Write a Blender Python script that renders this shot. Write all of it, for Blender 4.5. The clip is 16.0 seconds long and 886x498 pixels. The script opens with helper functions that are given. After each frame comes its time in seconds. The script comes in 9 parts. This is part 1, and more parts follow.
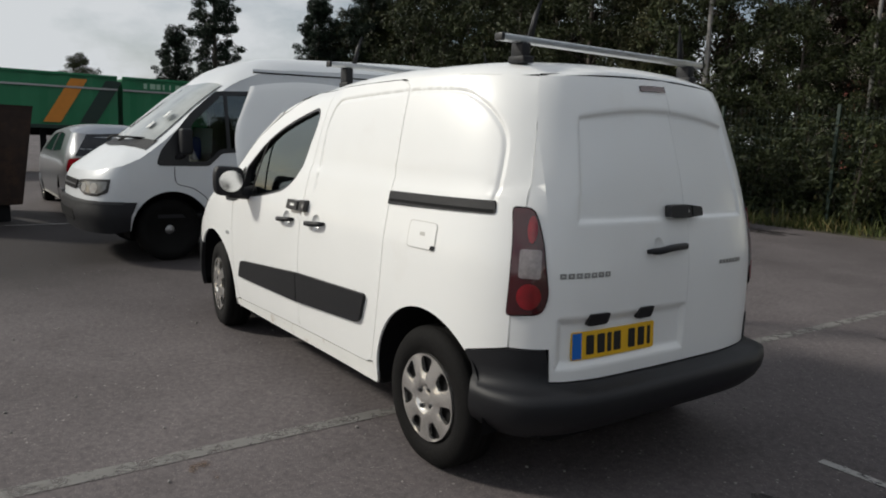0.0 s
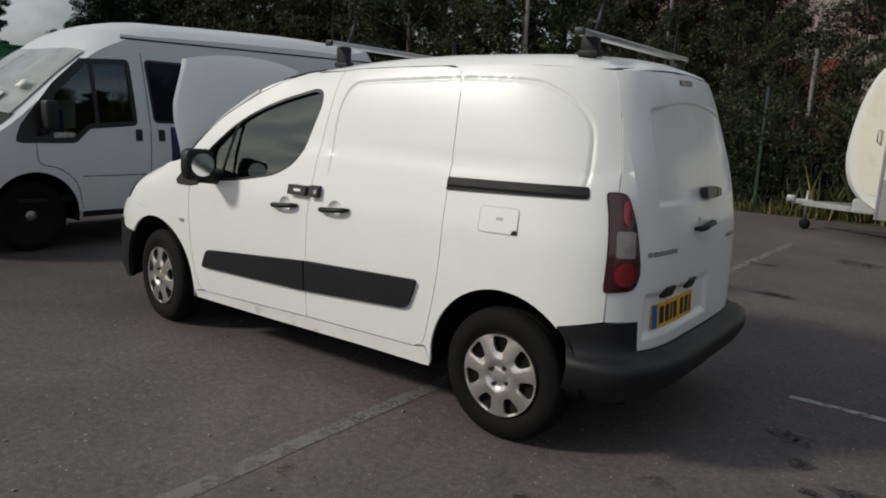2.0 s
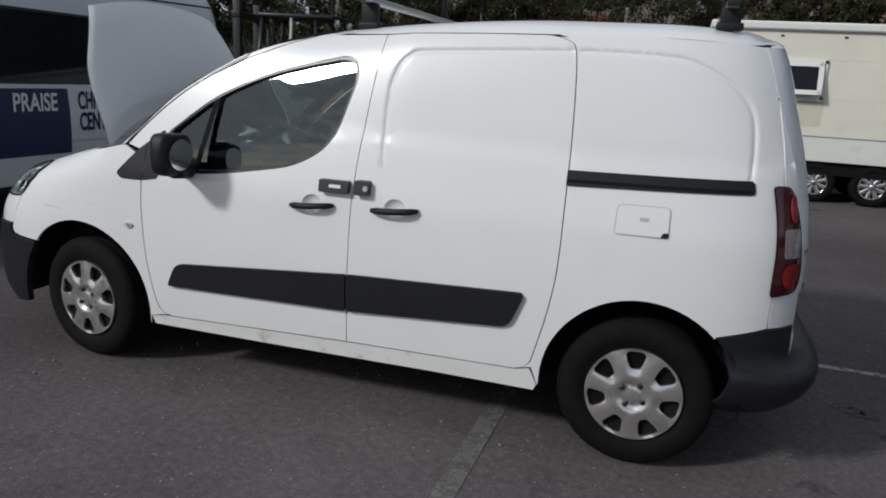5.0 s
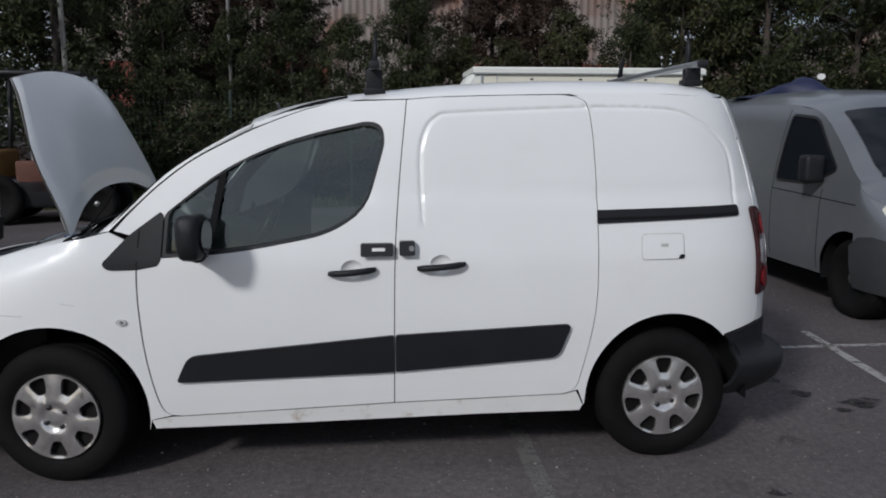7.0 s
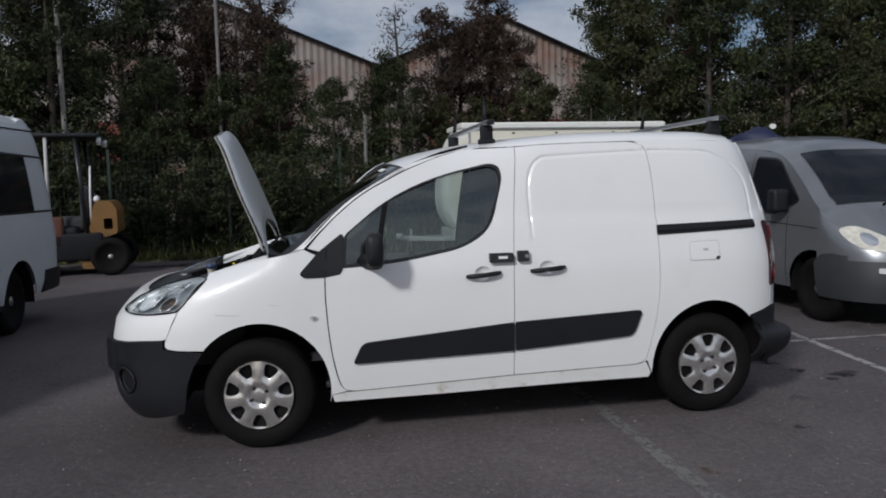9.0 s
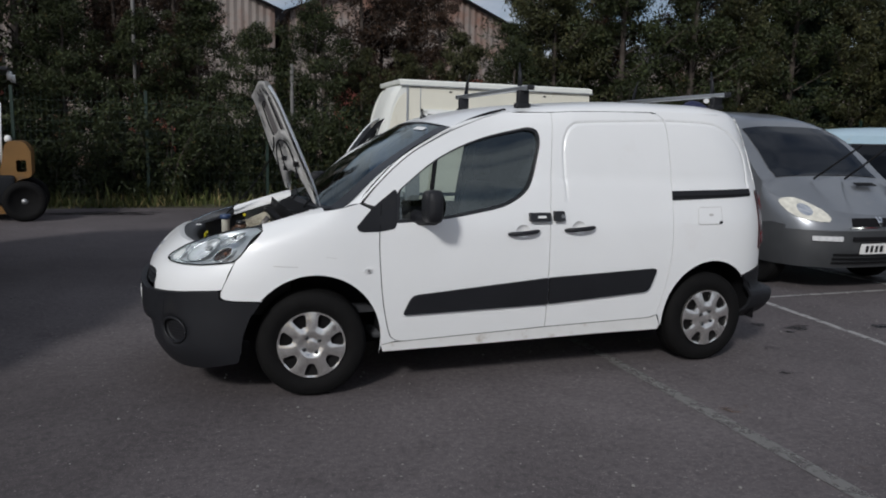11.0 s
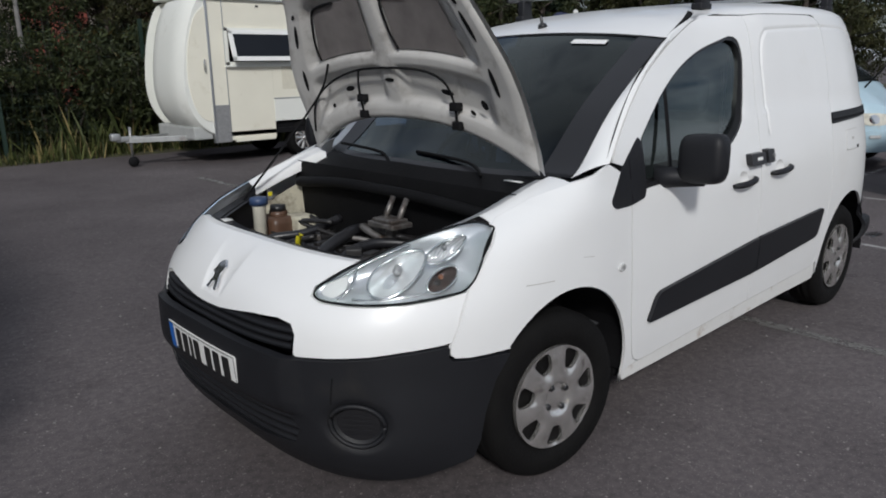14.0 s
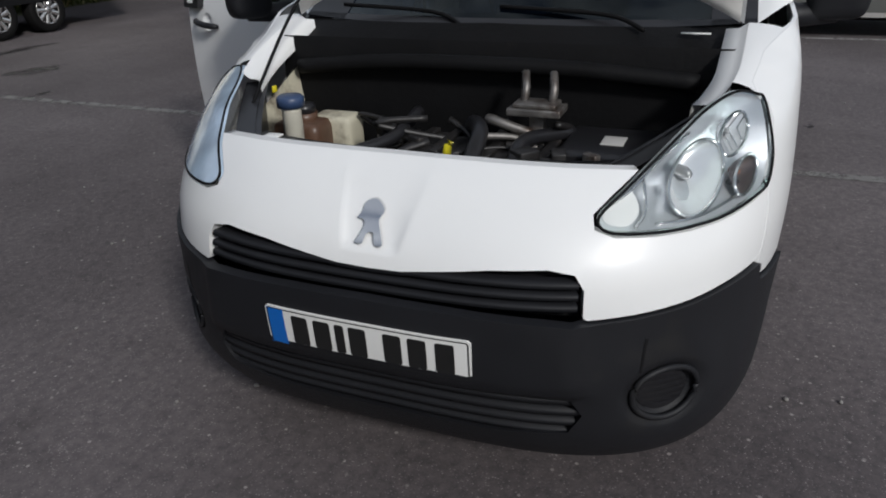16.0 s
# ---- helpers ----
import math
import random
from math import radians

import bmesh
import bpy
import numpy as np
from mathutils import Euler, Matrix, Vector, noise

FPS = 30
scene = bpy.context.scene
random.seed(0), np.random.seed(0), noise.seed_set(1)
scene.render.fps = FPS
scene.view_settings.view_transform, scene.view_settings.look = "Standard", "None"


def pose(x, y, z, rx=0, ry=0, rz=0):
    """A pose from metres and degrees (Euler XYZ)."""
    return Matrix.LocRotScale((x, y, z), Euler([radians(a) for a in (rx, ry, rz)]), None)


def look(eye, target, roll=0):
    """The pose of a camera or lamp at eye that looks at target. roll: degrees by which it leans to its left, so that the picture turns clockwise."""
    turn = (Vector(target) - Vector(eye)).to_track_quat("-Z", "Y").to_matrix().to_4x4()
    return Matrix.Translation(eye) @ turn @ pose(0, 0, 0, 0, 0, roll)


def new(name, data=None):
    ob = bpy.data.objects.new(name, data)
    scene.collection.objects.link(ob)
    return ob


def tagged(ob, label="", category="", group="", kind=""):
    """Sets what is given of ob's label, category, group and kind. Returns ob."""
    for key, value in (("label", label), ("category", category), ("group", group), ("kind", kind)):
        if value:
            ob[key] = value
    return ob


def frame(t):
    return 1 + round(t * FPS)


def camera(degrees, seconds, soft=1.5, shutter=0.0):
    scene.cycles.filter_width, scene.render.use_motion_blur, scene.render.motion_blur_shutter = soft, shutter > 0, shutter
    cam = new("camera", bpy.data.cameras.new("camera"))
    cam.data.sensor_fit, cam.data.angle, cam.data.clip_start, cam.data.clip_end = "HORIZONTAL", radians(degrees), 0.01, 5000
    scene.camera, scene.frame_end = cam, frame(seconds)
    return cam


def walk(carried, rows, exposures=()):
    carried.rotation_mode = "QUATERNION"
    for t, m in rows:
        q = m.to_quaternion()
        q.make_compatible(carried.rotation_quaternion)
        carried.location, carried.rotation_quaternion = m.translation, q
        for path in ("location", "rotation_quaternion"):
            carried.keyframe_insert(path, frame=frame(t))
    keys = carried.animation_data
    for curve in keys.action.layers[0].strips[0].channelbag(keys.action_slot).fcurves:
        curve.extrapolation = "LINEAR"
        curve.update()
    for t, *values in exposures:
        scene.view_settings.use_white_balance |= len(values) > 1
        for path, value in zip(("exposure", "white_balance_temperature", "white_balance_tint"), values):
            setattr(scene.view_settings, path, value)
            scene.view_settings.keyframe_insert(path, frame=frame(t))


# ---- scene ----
cam = camera(63.4, 16.0, soft=1.9)
PATH = [
    (0, (3.843, -2.502, 1.44), (2.239, -1.346, 1.137), 2.2),
    (0.5, (3.653, -2.839, 1.441), (2.184, -1.528, 1.095), 3.3),
    (0.8, (3.537, -3.087, 1.415), (2.222, -1.625, 1.051), 2.4),
    (1, (3.493, -3.174, 1.427), (2.142, -1.772, 0.971), 2.0),
    (1.5, (3.266, -3.334, 1.442), (1.928, -1.906, 1.029), 0.7),
    (2, (3.01, -3.464, 1.462), (1.834, -1.886, 1.104), 2.9),
    (2.5, (2.805, -3.585, 1.482), (1.812, -1.892, 1.099), 0.1),
    (3, (2.565, -3.594, 1.466), (1.606, -1.875, 1.111), 1.8),
    (3.2, (2.462, -3.578, 1.464), (1.557, -1.833, 1.095), 1.4),
    (5.3, (1.205, -3.605, 1.522), (0.742, -1.715, 1.06), 3.6),
    (5.5, (1.057, -3.654, 1.5), (0.672, -1.743, 1.05), 3.7),
    (6, (0.624, -3.743, 1.473), (0.245, -1.822, 1.065), 4.4),
    (6.5, (0.318, -3.75, 1.514), (0.208, -1.782, 1.176), 3.1),
    (6.8, (0.109, -3.834, 1.505), (0.086, -1.858, 1.199), 0.3),
    (7, (0.036, -3.898, 1.549), (0.216, -1.933, 1.223), 0.0),
    (7.5, (-0.198, -4.12, 1.591), (0.059, -2.162, 1.275), 0.6),
    (8, (-0.458, -4.401, 1.564), (-0.158, -2.445, 1.274), 1.4),
    (8.5, (-0.707, -4.629, 1.538), (-0.317, -2.688, 1.256), 0.1),
    (9, (-1.007, -4.848, 1.47), (-0.669, -2.884, 1.291), -1.3),
    (9.2, (-1.135, -4.922, 1.472), (-0.734, -2.973, 1.278), -1.0),
    (11.3, (-2.167, -4.722, 1.494), (-1.43, -2.89, 1.175), 1.7),
    (11.5, (-2.308, -4.588, 1.486), (-1.469, -2.804, 1.152), 1.2),
    (12, (-2.593, -4.217, 1.488), (-1.683, -2.475, 1.119), 1.3),
    (12.5, (-2.798, -3.786, 1.5), (-1.81, -2.083, 1.148), -0.1),
    (13, (-3.013, -3.282, 1.476), (-1.807, -1.755, 1.016), 0.7),
    (13.5, (-3.15, -2.775, 1.448), (-1.89, -1.312, 0.925), -0.0),
    (14, (-3.278, -2.254, 1.479), (-1.963, -0.832, 0.982), -0.8),
    (14.5, (-3.353, -1.824, 1.475), (-1.957, -0.542, 0.838), -2.2),
    (15, (-3.384, -1.368, 1.437), (-1.997, -0.184, 0.616), -4.2),
    (15.5, (-3.48, -0.979, 1.403), (-1.892, -0.05, 0.618), -2.7),
    (16, (-3.521, -0.654, 1.406), (-1.853, 0.041, 0.549), -2.1),
]
walk(cam, [(t, look(eye, target, roll)) for t, eye, target, roll in PATH],
     [(0, 0.04, 6500, 7), (0.5, -0.20, 6500, 7), (2.5, -0.36, 6450, 7), (6, -0.50, 5850, 10), (9, -0.50, 5900, 11), (12.5, -0.36, 5950, 10), (16, -0.29, 6000, 10)])

# ---- sky and sun ----
SUN_DIR = Vector((-0.56, -0.64, 0.54)).normalized()
world = bpy.data.worlds.new("sky")
scene.world = world
world.use_nodes = True
wn = world.node_tree.nodes
wl = world.node_tree.links
bg = wn["Background"]
sky = wn.new("ShaderNodeTexSky")
sky.sky_type = "NISHITA"
sky.sun_disc = False
sky.sun_elevation = math.asin(SUN_DIR.z)
sky.sun_rotation = math.atan2(SUN_DIR.x, SUN_DIR.y)
sky.air_density, sky.dust_density, sky.ozone_density = 1.0, 2.5, 1.0
# broken cloud cover over the clear sky
tc = wn.new("ShaderNodeTexCoord")
cloud = wn.new("ShaderNodeTexNoise")
cloud.inputs["Scale"].default_value = 2.6
cloud.inputs["Detail"].default_value = 7
cloud.inputs["Roughness"].default_value = 0.58
stretch = wn.new("ShaderNodeMapping")
stretch.inputs["Scale"].default_value = (1, 1, 2.2)
ramp = wn.new("ShaderNodeValToRGB")
ramp.color_ramp.elements[0].position = 0.36
ramp.color_ramp.elements[1].position = 0.56
mix = wn.new("ShaderNodeMix")
mix.data_type = "RGBA"
mix.inputs["B"].default_value = (8.2, 8.4, 8.8, 1)
wl.new(tc.outputs["Generated"], stretch.inputs["Vector"])
wl.new(stretch.outputs["Vector"], cloud.inputs["Vector"])
wl.new(cloud.outputs["Fac"], ramp.inputs["Fac"])
wl.new(ramp.outputs["Color"], mix.inputs["Factor"])
wl.new(sky.outputs["Color"], mix.inputs["A"])
wl.new(mix.outputs["Result"], bg.inputs["Color"])
bg.inputs["Strength"].default_value = 0.076

sun = new("sun", bpy.data.lights.new("sun", "SUN"))
sun.data.energy = 2.9
sun.data.angle = radians(7.0)
sun.data.color = (1.0, 0.94, 0.85)
sun.matrix_world = look((0, 0, 30), Vector((0, 0, 30)) - SUN_DIR)

# ---- materials ----
def material(name, color, rough=0.5, metal=0.0, grain=0.0, scale=8.0, bump=0.0, bump_scale=60.0, coat=0.0, dirt=None, dirt_at=0.6,
             dirt_scale=2.0, spec=0.5, alpha=1.0, rand=0.0):
    """A surface: base colour varied by grain at one scale and by dirt patches at another, with fine relief."""
    m = bpy.data.materials.new(name)
    m.use_nodes = True
    nt = m.node_tree
    b = nt.nodes["Principled BSDF"]
    b.inputs["Base Color"].default_value = (*color, 1)
    b.inputs["Roughness"].default_value = rough
    b.inputs["Metallic"].default_value = metal
    b.inputs["Coat Weight"].default_value = coat
    b.inputs["Coat Roughness"].default_value = 0.09
    b.inputs["Specular IOR Level"].default_value = spec
    co = nt.nodes.new("ShaderNodeTexCoord")
    last = None
    if grain or dirt or rand:
        n1 = nt.nodes.new("ShaderNodeTexNoise")
        n1.inputs["Scale"].default_value = scale
        n1.inputs["Detail"].default_value = 6
        nt.links.new(co.outputs["Object"], n1.inputs["Vector"])
        r = nt.nodes.new("ShaderNodeMapRange")
        r.inputs["From Min"].default_value, r.inputs["From Max"].default_value = 0.25, 0.75
        r.inputs["To Min"].default_value, r.inputs["To Max"].default_value = 1 - grain, 1 + grain
        nt.links.new(n1.outputs["Fac"], r.inputs["Value"])
        v = nt.nodes.new("ShaderNodeVectorMath")
        v.operation = "SCALE"
        v.inputs[0].default_value = color
        nt.links.new(r.outputs["Result"], v.inputs["Scale"])
        last = v.outputs["Vector"]
        if rand:
            oi = nt.nodes.new("ShaderNodeObjectInfo")
            r2 = nt.nodes.new("ShaderNodeMapRange")
            r2.inputs["To Min"].default_value, r2.inputs["To Max"].default_value = 1 - rand, 1 + rand
            nt.links.new(oi.outputs["Random"], r2.inputs["Value"])
            v2 = nt.nodes.new("ShaderNodeVectorMath")
            v2.operation = "SCALE"
            nt.links.new(last, v2.inputs[0])
            nt.links.new(r2.outputs["Result"], v2.inputs["Scale"])
            last = v2.outputs["Vector"]
        if dirt:
            n2 = nt.nodes.new("ShaderNodeTexNoise")
            n2.inputs["Scale"].default_value = dirt_scale
            n2.inputs["Detail"].default_value = 9
            n2.inputs["Roughness"].default_value = 0.65
            nt.links.new(co.outputs["Object"], n2.inputs["Vector"])
            r3 = nt.nodes.new("ShaderNodeMapRange")
            r3.inputs["From Min"].default_value, r3.inputs["From Max"].default_value = dirt_at, dirt_at + 0.18
            nt.links.new(n2.outputs["Fac"], r3.inputs["Value"])
            mx = nt.nodes.new("ShaderNodeMix")
            mx.data_type = "RGBA"
            mx.inputs["B"].default_value = (*dirt, 1)
            nt.links.new(r3.outputs["Result"], mx.inputs["Factor"])
            nt.links.new(last, mx.inputs["A"])
            last = mx.outputs["Result"]
        nt.links.new(last, b.inputs["Base Color"])
    if bump:
        n3 = nt.nodes.new("ShaderNodeTexNoise")
        n3.inputs["Scale"].default_value = bump_scale
        n3.inputs["Detail"].default_value = 4
        nt.links.new(co.outputs["Object"], n3.inputs["Vector"])
        bp = nt.nodes.new("ShaderNodeBump")
        bp.inputs["Strength"].default_value = bump
        bp.inputs["Distance"].default_value = 0.01
        nt.links.new(n3.outputs["Fac"], bp.inputs["Height"])
        nt.links.new(bp.outputs["Normal"], b.inputs["Normal"])
    return m


def glass_material(name, tint, gloss=0.02, ior=1.5):
    """Thin vehicle glass: a tinted see-through sheet with a mirror-like surface."""
    m = bpy.data.materials.new(name)
    m.use_nodes = True
    nt = m.node_tree
    nt.nodes.remove(nt.nodes["Principled BSDF"])
    t = nt.nodes.new("ShaderNodeBsdfTransparent")
    t.inputs["Color"].default_value = (*tint, 1)
    g = nt.nodes.new("ShaderNodeBsdfGlossy")
    g.inputs["Roughness"].default_value = gloss
    g.inputs["Color"].default_value = (0.92, 1, 0.97, 1)
    fr = nt.nodes.new("ShaderNodeFresnel")
    fr.inputs["IOR"].default_value = ior
    mx = nt.nodes.new("ShaderNodeMixShader")
    nt.links.new(fr.outputs["Fac"], mx.inputs["Fac"])
    nt.links.new(t.outputs["BSDF"], mx.inputs[1])
    nt.links.new(g.outputs["BSDF"], mx.inputs[2])
    nt.links.new(mx.outputs["Shader"], nt.nodes["Material Output"].inputs["Surface"])
    return m


WHITE = material("white_paint", (0.80, 0.805, 0.80), 0.36, coat=0.5, grain=0.02, scale=2.5, dirt=(0.765, 0.76, 0.745), dirt_at=0.62, dirt_scale=3.0)
WHITE_SILL = material("white_sill_paint_scuffed", (0.78, 0.78, 0.76), 0.4, coat=0.3, grain=0.04, scale=6, dirt=(0.40, 0.32, 0.24), dirt_at=0.56, dirt_scale=9)
WHITE_OLD = material("white_paint_weathered", (0.63, 0.65, 0.67), 0.38, coat=0.3, grain=0.04, scale=2, dirt=(0.55, 0.54, 0.52), dirt_at=0.6, dirt_scale=4)
PRIMER = material("grey_white_inner_paint", (0.50, 0.49, 0.47), 0.5, grain=0.12, scale=7, dirt=(0.24, 0.22, 0.20), dirt_at=0.55, dirt_scale=6)
BLACK = material("black_textured_plastic", (0.013, 0.0135, 0.016), 0.5, spec=0.28, grain=0.15, scale=5, bump=0.12, bump_scale=500, dirt=(0.026, 0.025, 0.024), dirt_at=0.60, dirt_scale=3)
BLACK_SMOOTH = material("black_plastic", (0.014, 0.014, 0.016), 0.35, grain=0.1, scale=10)
BAY_BLACK = material("dull_black_bay_plastic", (0.0055, 0.0055, 0.006), 0.66, spec=0.14, grain=0.25, scale=7, bump=0.15, bump_scale=60, dirt=(0.018, 0.016, 0.015), dirt_at=0.62, dirt_scale=5)
SEAL = material("black_rubber_seal", (0.008, 0.008, 0.009), 0.8, spec=0.15, grain=0.1)
RUBBER = material("tyre_rubber", (0.0048, 0.0046, 0.0046), 0.8, spec=0.18, grain=0.25, scale=14, bump=0.3, bump_scale=90, dirt=(0.013, 0.012, 0.011), dirt_at=0.6, dirt_scale=8)
HUBCAP = material("silver_hubcap_paint", (0.72, 0.705, 0.68), 0.20, metal=0.86, grain=0.14, scale=20, dirt=(0.12, 0.085, 0.06), dirt_at=0.58, dirt_scale=14)
STEEL = material("dull_steel", (0.35, 0.35, 0.35), 0.42, metal=0.8, grain=0.12, scale=12, dirt=(0.14, 0.11, 0.09), dirt_at=0.6, dirt_scale=9)
ALU = material("aluminium_bar", (0.55, 0.56, 0.57), 0.38, metal=0.9, grain=0.08, scale=30)
CHROME = material("chrome", (0.8, 0.8, 0.8), 0.12, metal=1.0)
REFLECTOR = material("lamp_reflector", (0.74, 0.76, 0.78), 0.34, metal=0.72, grain=0.12, scale=14)
CUP = material("lamp_cup_silver", (0.93, 0.94, 0.95), 0.22, metal=0.55, coat=0.6)
RUST = material("rust", (0.22, 0.10, 0.045), 0.85, grain=0.4, scale=30, bump=0.4)
RED_LENS = material("red_lens", (0.20, 0.005, 0.010), 0.12, coat=0.8, grain=0.25, scale=18)
RED_DARK = material("smoked_red_lens", (0.050, 0.006, 0.009), 0.10, coat=0.8, grain=0.2, scale=14)
CLEAR_LENS = material("clear_ribbed_lens", (0.55, 0.55, 0.55), 0.15, coat=0.8, grain=0.2, scale=40)
SMOKED = material("smoked_clear_lens", (0.24, 0.21, 0.21), 0.15, coat=0.8, grain=0.3, scale=40)
SMOKED_CUP = material("smoked_indicator_cup", (0.16, 0.12, 0.11), 0.18, metal=0.6, grain=0.25, scale=50)
AMBER = material("amber_bulb", (0.26, 0.10, 0.045), 0.2, coat=0.6, grain=0.2, scale=40)
GLASS = glass_material("tinted_window_glass", (0.40, 0.47, 0.45), 0.02, 2.1)
GLASS_DARK = glass_material("privacy_glass", (0.16, 0.18, 0.19))
# the dark blue tint stands in for blue sky mirrored in the windscreen
WINDSCREEN = glass_material("windscreen_glass", (0.035, 0.060, 0.115), 0.02, 1.42)
LAMP_GLASS = glass_material("headlamp_cover", (0.86, 0.88, 0.90), 0.03)
# opaque blue paints the sky mirrored in a clear headlight lens
SKY_LAMP = material("sky_reflection_headlamp", (0.40, 0.50, 0.62), 0.18, coat=0.9, grain=0.25, scale=9)
PLATE_WHITE = material("white_plate", (0.78, 0.78, 0.76), 0.35, grain=0.02)
PLATE_YELLOW = material("yellow_plate", (0.72, 0.42, 0.02), 0.35, grain=0.03)
PLATE_BLUE = material("blue_plate_band", (0.01, 0.13, 0.50), 0.35, grain=0.03)
INK = material("black_print", (0.012, 0.012, 0.012), 0.5)
CABIN = material("dark_cabin_trim", (0.035, 0.036, 0.04), 0.7, grain=0.2, scale=8, bump=0.1)
SEAT = material("grey_seat_cloth", (0.05, 0.052, 0.058), 0.9, grain=0.25, scale=40, bump=0.2, bump_scale=200)
ENGINE = material("oily_engine_plastic", (0.016, 0.015, 0.015), 0.45, grain=0.4, scale=12, bump=0.2, bump_scale=40, dirt=(0.07, 0.06, 0.05), dirt_at=0.58, dirt_scale=9)
ENGINE_METAL = material("oxidised_alloy", (0.20, 0.19, 0.18), 0.5, metal=0.7, grain=0.35, scale=18, dirt=(0.06, 0.04, 0.03), dirt_at=0.5, dirt_scale=12)
BEIGE = material("dusty_inner_wing_paint", (0.52, 0.49, 0.38), 0.55, grain=0.15, scale=7, dirt=(0.12, 0.095, 0.07), dirt_at=0.50, dirt_scale=7)
COOLANT = material("stained_coolant_tank", (0.09, 0.05, 0.032), 0.4, grain=0.3, scale=14)
YELLOW = material("yellow_plastic", (0.62, 0.55, 0.02), 0.4, grain=0.1)
CREAM_PLASTIC = material("cream_plastic", (0.55, 0.53, 0.45), 0.5, grain=0.12, scale=20)
BLUE_CAP = material("blue_cap", (0.035, 0.06, 0.13), 0.4, grain=0.1)

# ---- building tools ----
from mathutils.geometry import delaunay_2d_cdt


def part(name, bm, mat, parent=None, label="", smooth=True, m=None):
    """Link a bmesh (or a ready mesh) as one mesh object under a thing or a part."""
    if isinstance(bm, bmesh.types.BMesh):
        me = bpy.data.meshes.new(name)
        bm.to_mesh(me)
        bm.free()
        if mat:
            me.materials.append(mat)
        if smooth:
            me.polygons.foreach_set("use_smooth", [True] * len(me.polygons))
    else:
        me = bm
    ob = new(name, me)
    ob.parent = parent
    if m is not None:
        ob.matrix_basis = m
    if label:
        ob["label"] = label
    return ob


def thing(name, m, label, category, group="", kind=""):
    ob = new(name)
    ob.empty_display_size = 0.2
    ob.matrix_basis = m
    return tagged(ob, label, category, group, kind)


def densify(pts, step, closed=True):
    out = []
    n = len(pts)
    for i in range(n if closed else n - 1):
        a, b = pts[i], pts[(i + 1) % n]
        k = max(1, int(math.hypot(b[0] - a[0], b[1] - a[1]) / step + 0.5))
        out += [(a[0] + (b[0] - a[0]) * j / k, a[1] + (b[1] - a[1]) * j / k) for j in range(k)]
    if not closed:
        out.append(pts[-1])
    return out


def rounded(pts, r, k=4):
    """A polygon with its corners rounded by r (one radius, or one for each corner)."""
    out = []
    n = len(pts)
    for i in range(n):
        p, a, b = Vector(pts[i]), Vector(pts[i - 1]), Vector(pts[(i + 1) % n])
        q = r[i] if isinstance(r, (list, tuple)) else r
        u, v = a - p, b - p
        q = min(q, u.length * 0.49, v.length * 0.49)
        if q <= 0:
            out.append(tuple(p))
            continue
        s, e = p + u.normalized() * q, p + v.normalized() * q
        for j in range(k + 1):
            f = j / k
            out.append(tuple(s * (1 - f) ** 2 + p * 2 * f * (1 - f) + e * f * f))
    return out


def smooth_line(pts, k=6, closed=False):
    """A Catmull-Rom curve through points of any dimension."""
    P = [np.array(p, float) for p in pts]
    n = len(P)
    out = []
    for i in range(n if closed else n - 1):
        if closed:
            a, b, c, d = P[i - 1], P[i], P[(i + 1) % n], P[(i + 2) % n]
        else:
            a, b, c, d = P[max(i - 1, 0)], P[i], P[i + 1], P[min(i + 2, n - 1)]
        for j in range(k):
            t = j / k
            out.append(tuple(0.5 * (2 * b + (c - a) * t + (2 * a - 5 * b + 4 * c - d) * t * t + (3 * b - a - 3 * c + d) * t ** 3)))
    if not closed:
        out.append(tuple(P[-1]))
    return out


def within(poly, P):
    """Which of the points P (n x 2) lie inside the polygon."""
    poly = np.array(poly)
    x, y = P[:, 0], P[:, 1]
    res = np.zeros(len(P), bool)
    j = len(poly) - 1
    for i in range(len(poly)):
        xi, yi, xj, yj = *poly[i], *poly[j]
        if yi != yj:
            res ^= ((yi > y) != (yj > y)) & (x < (xj - xi) * (y - yi) / (yj - yi) + xi)
        j = i
    return res


def sliver(p):
    """Whether a triangle is too thin to shade well."""
    a = abs((p[1] - p[0]).cross(p[2] - p[0]))
    return len(p) == 3 and a < 0.0012 * max((p[1] - p[0]).length, (p[2] - p[1]).length, (p[0] - p[2]).length)


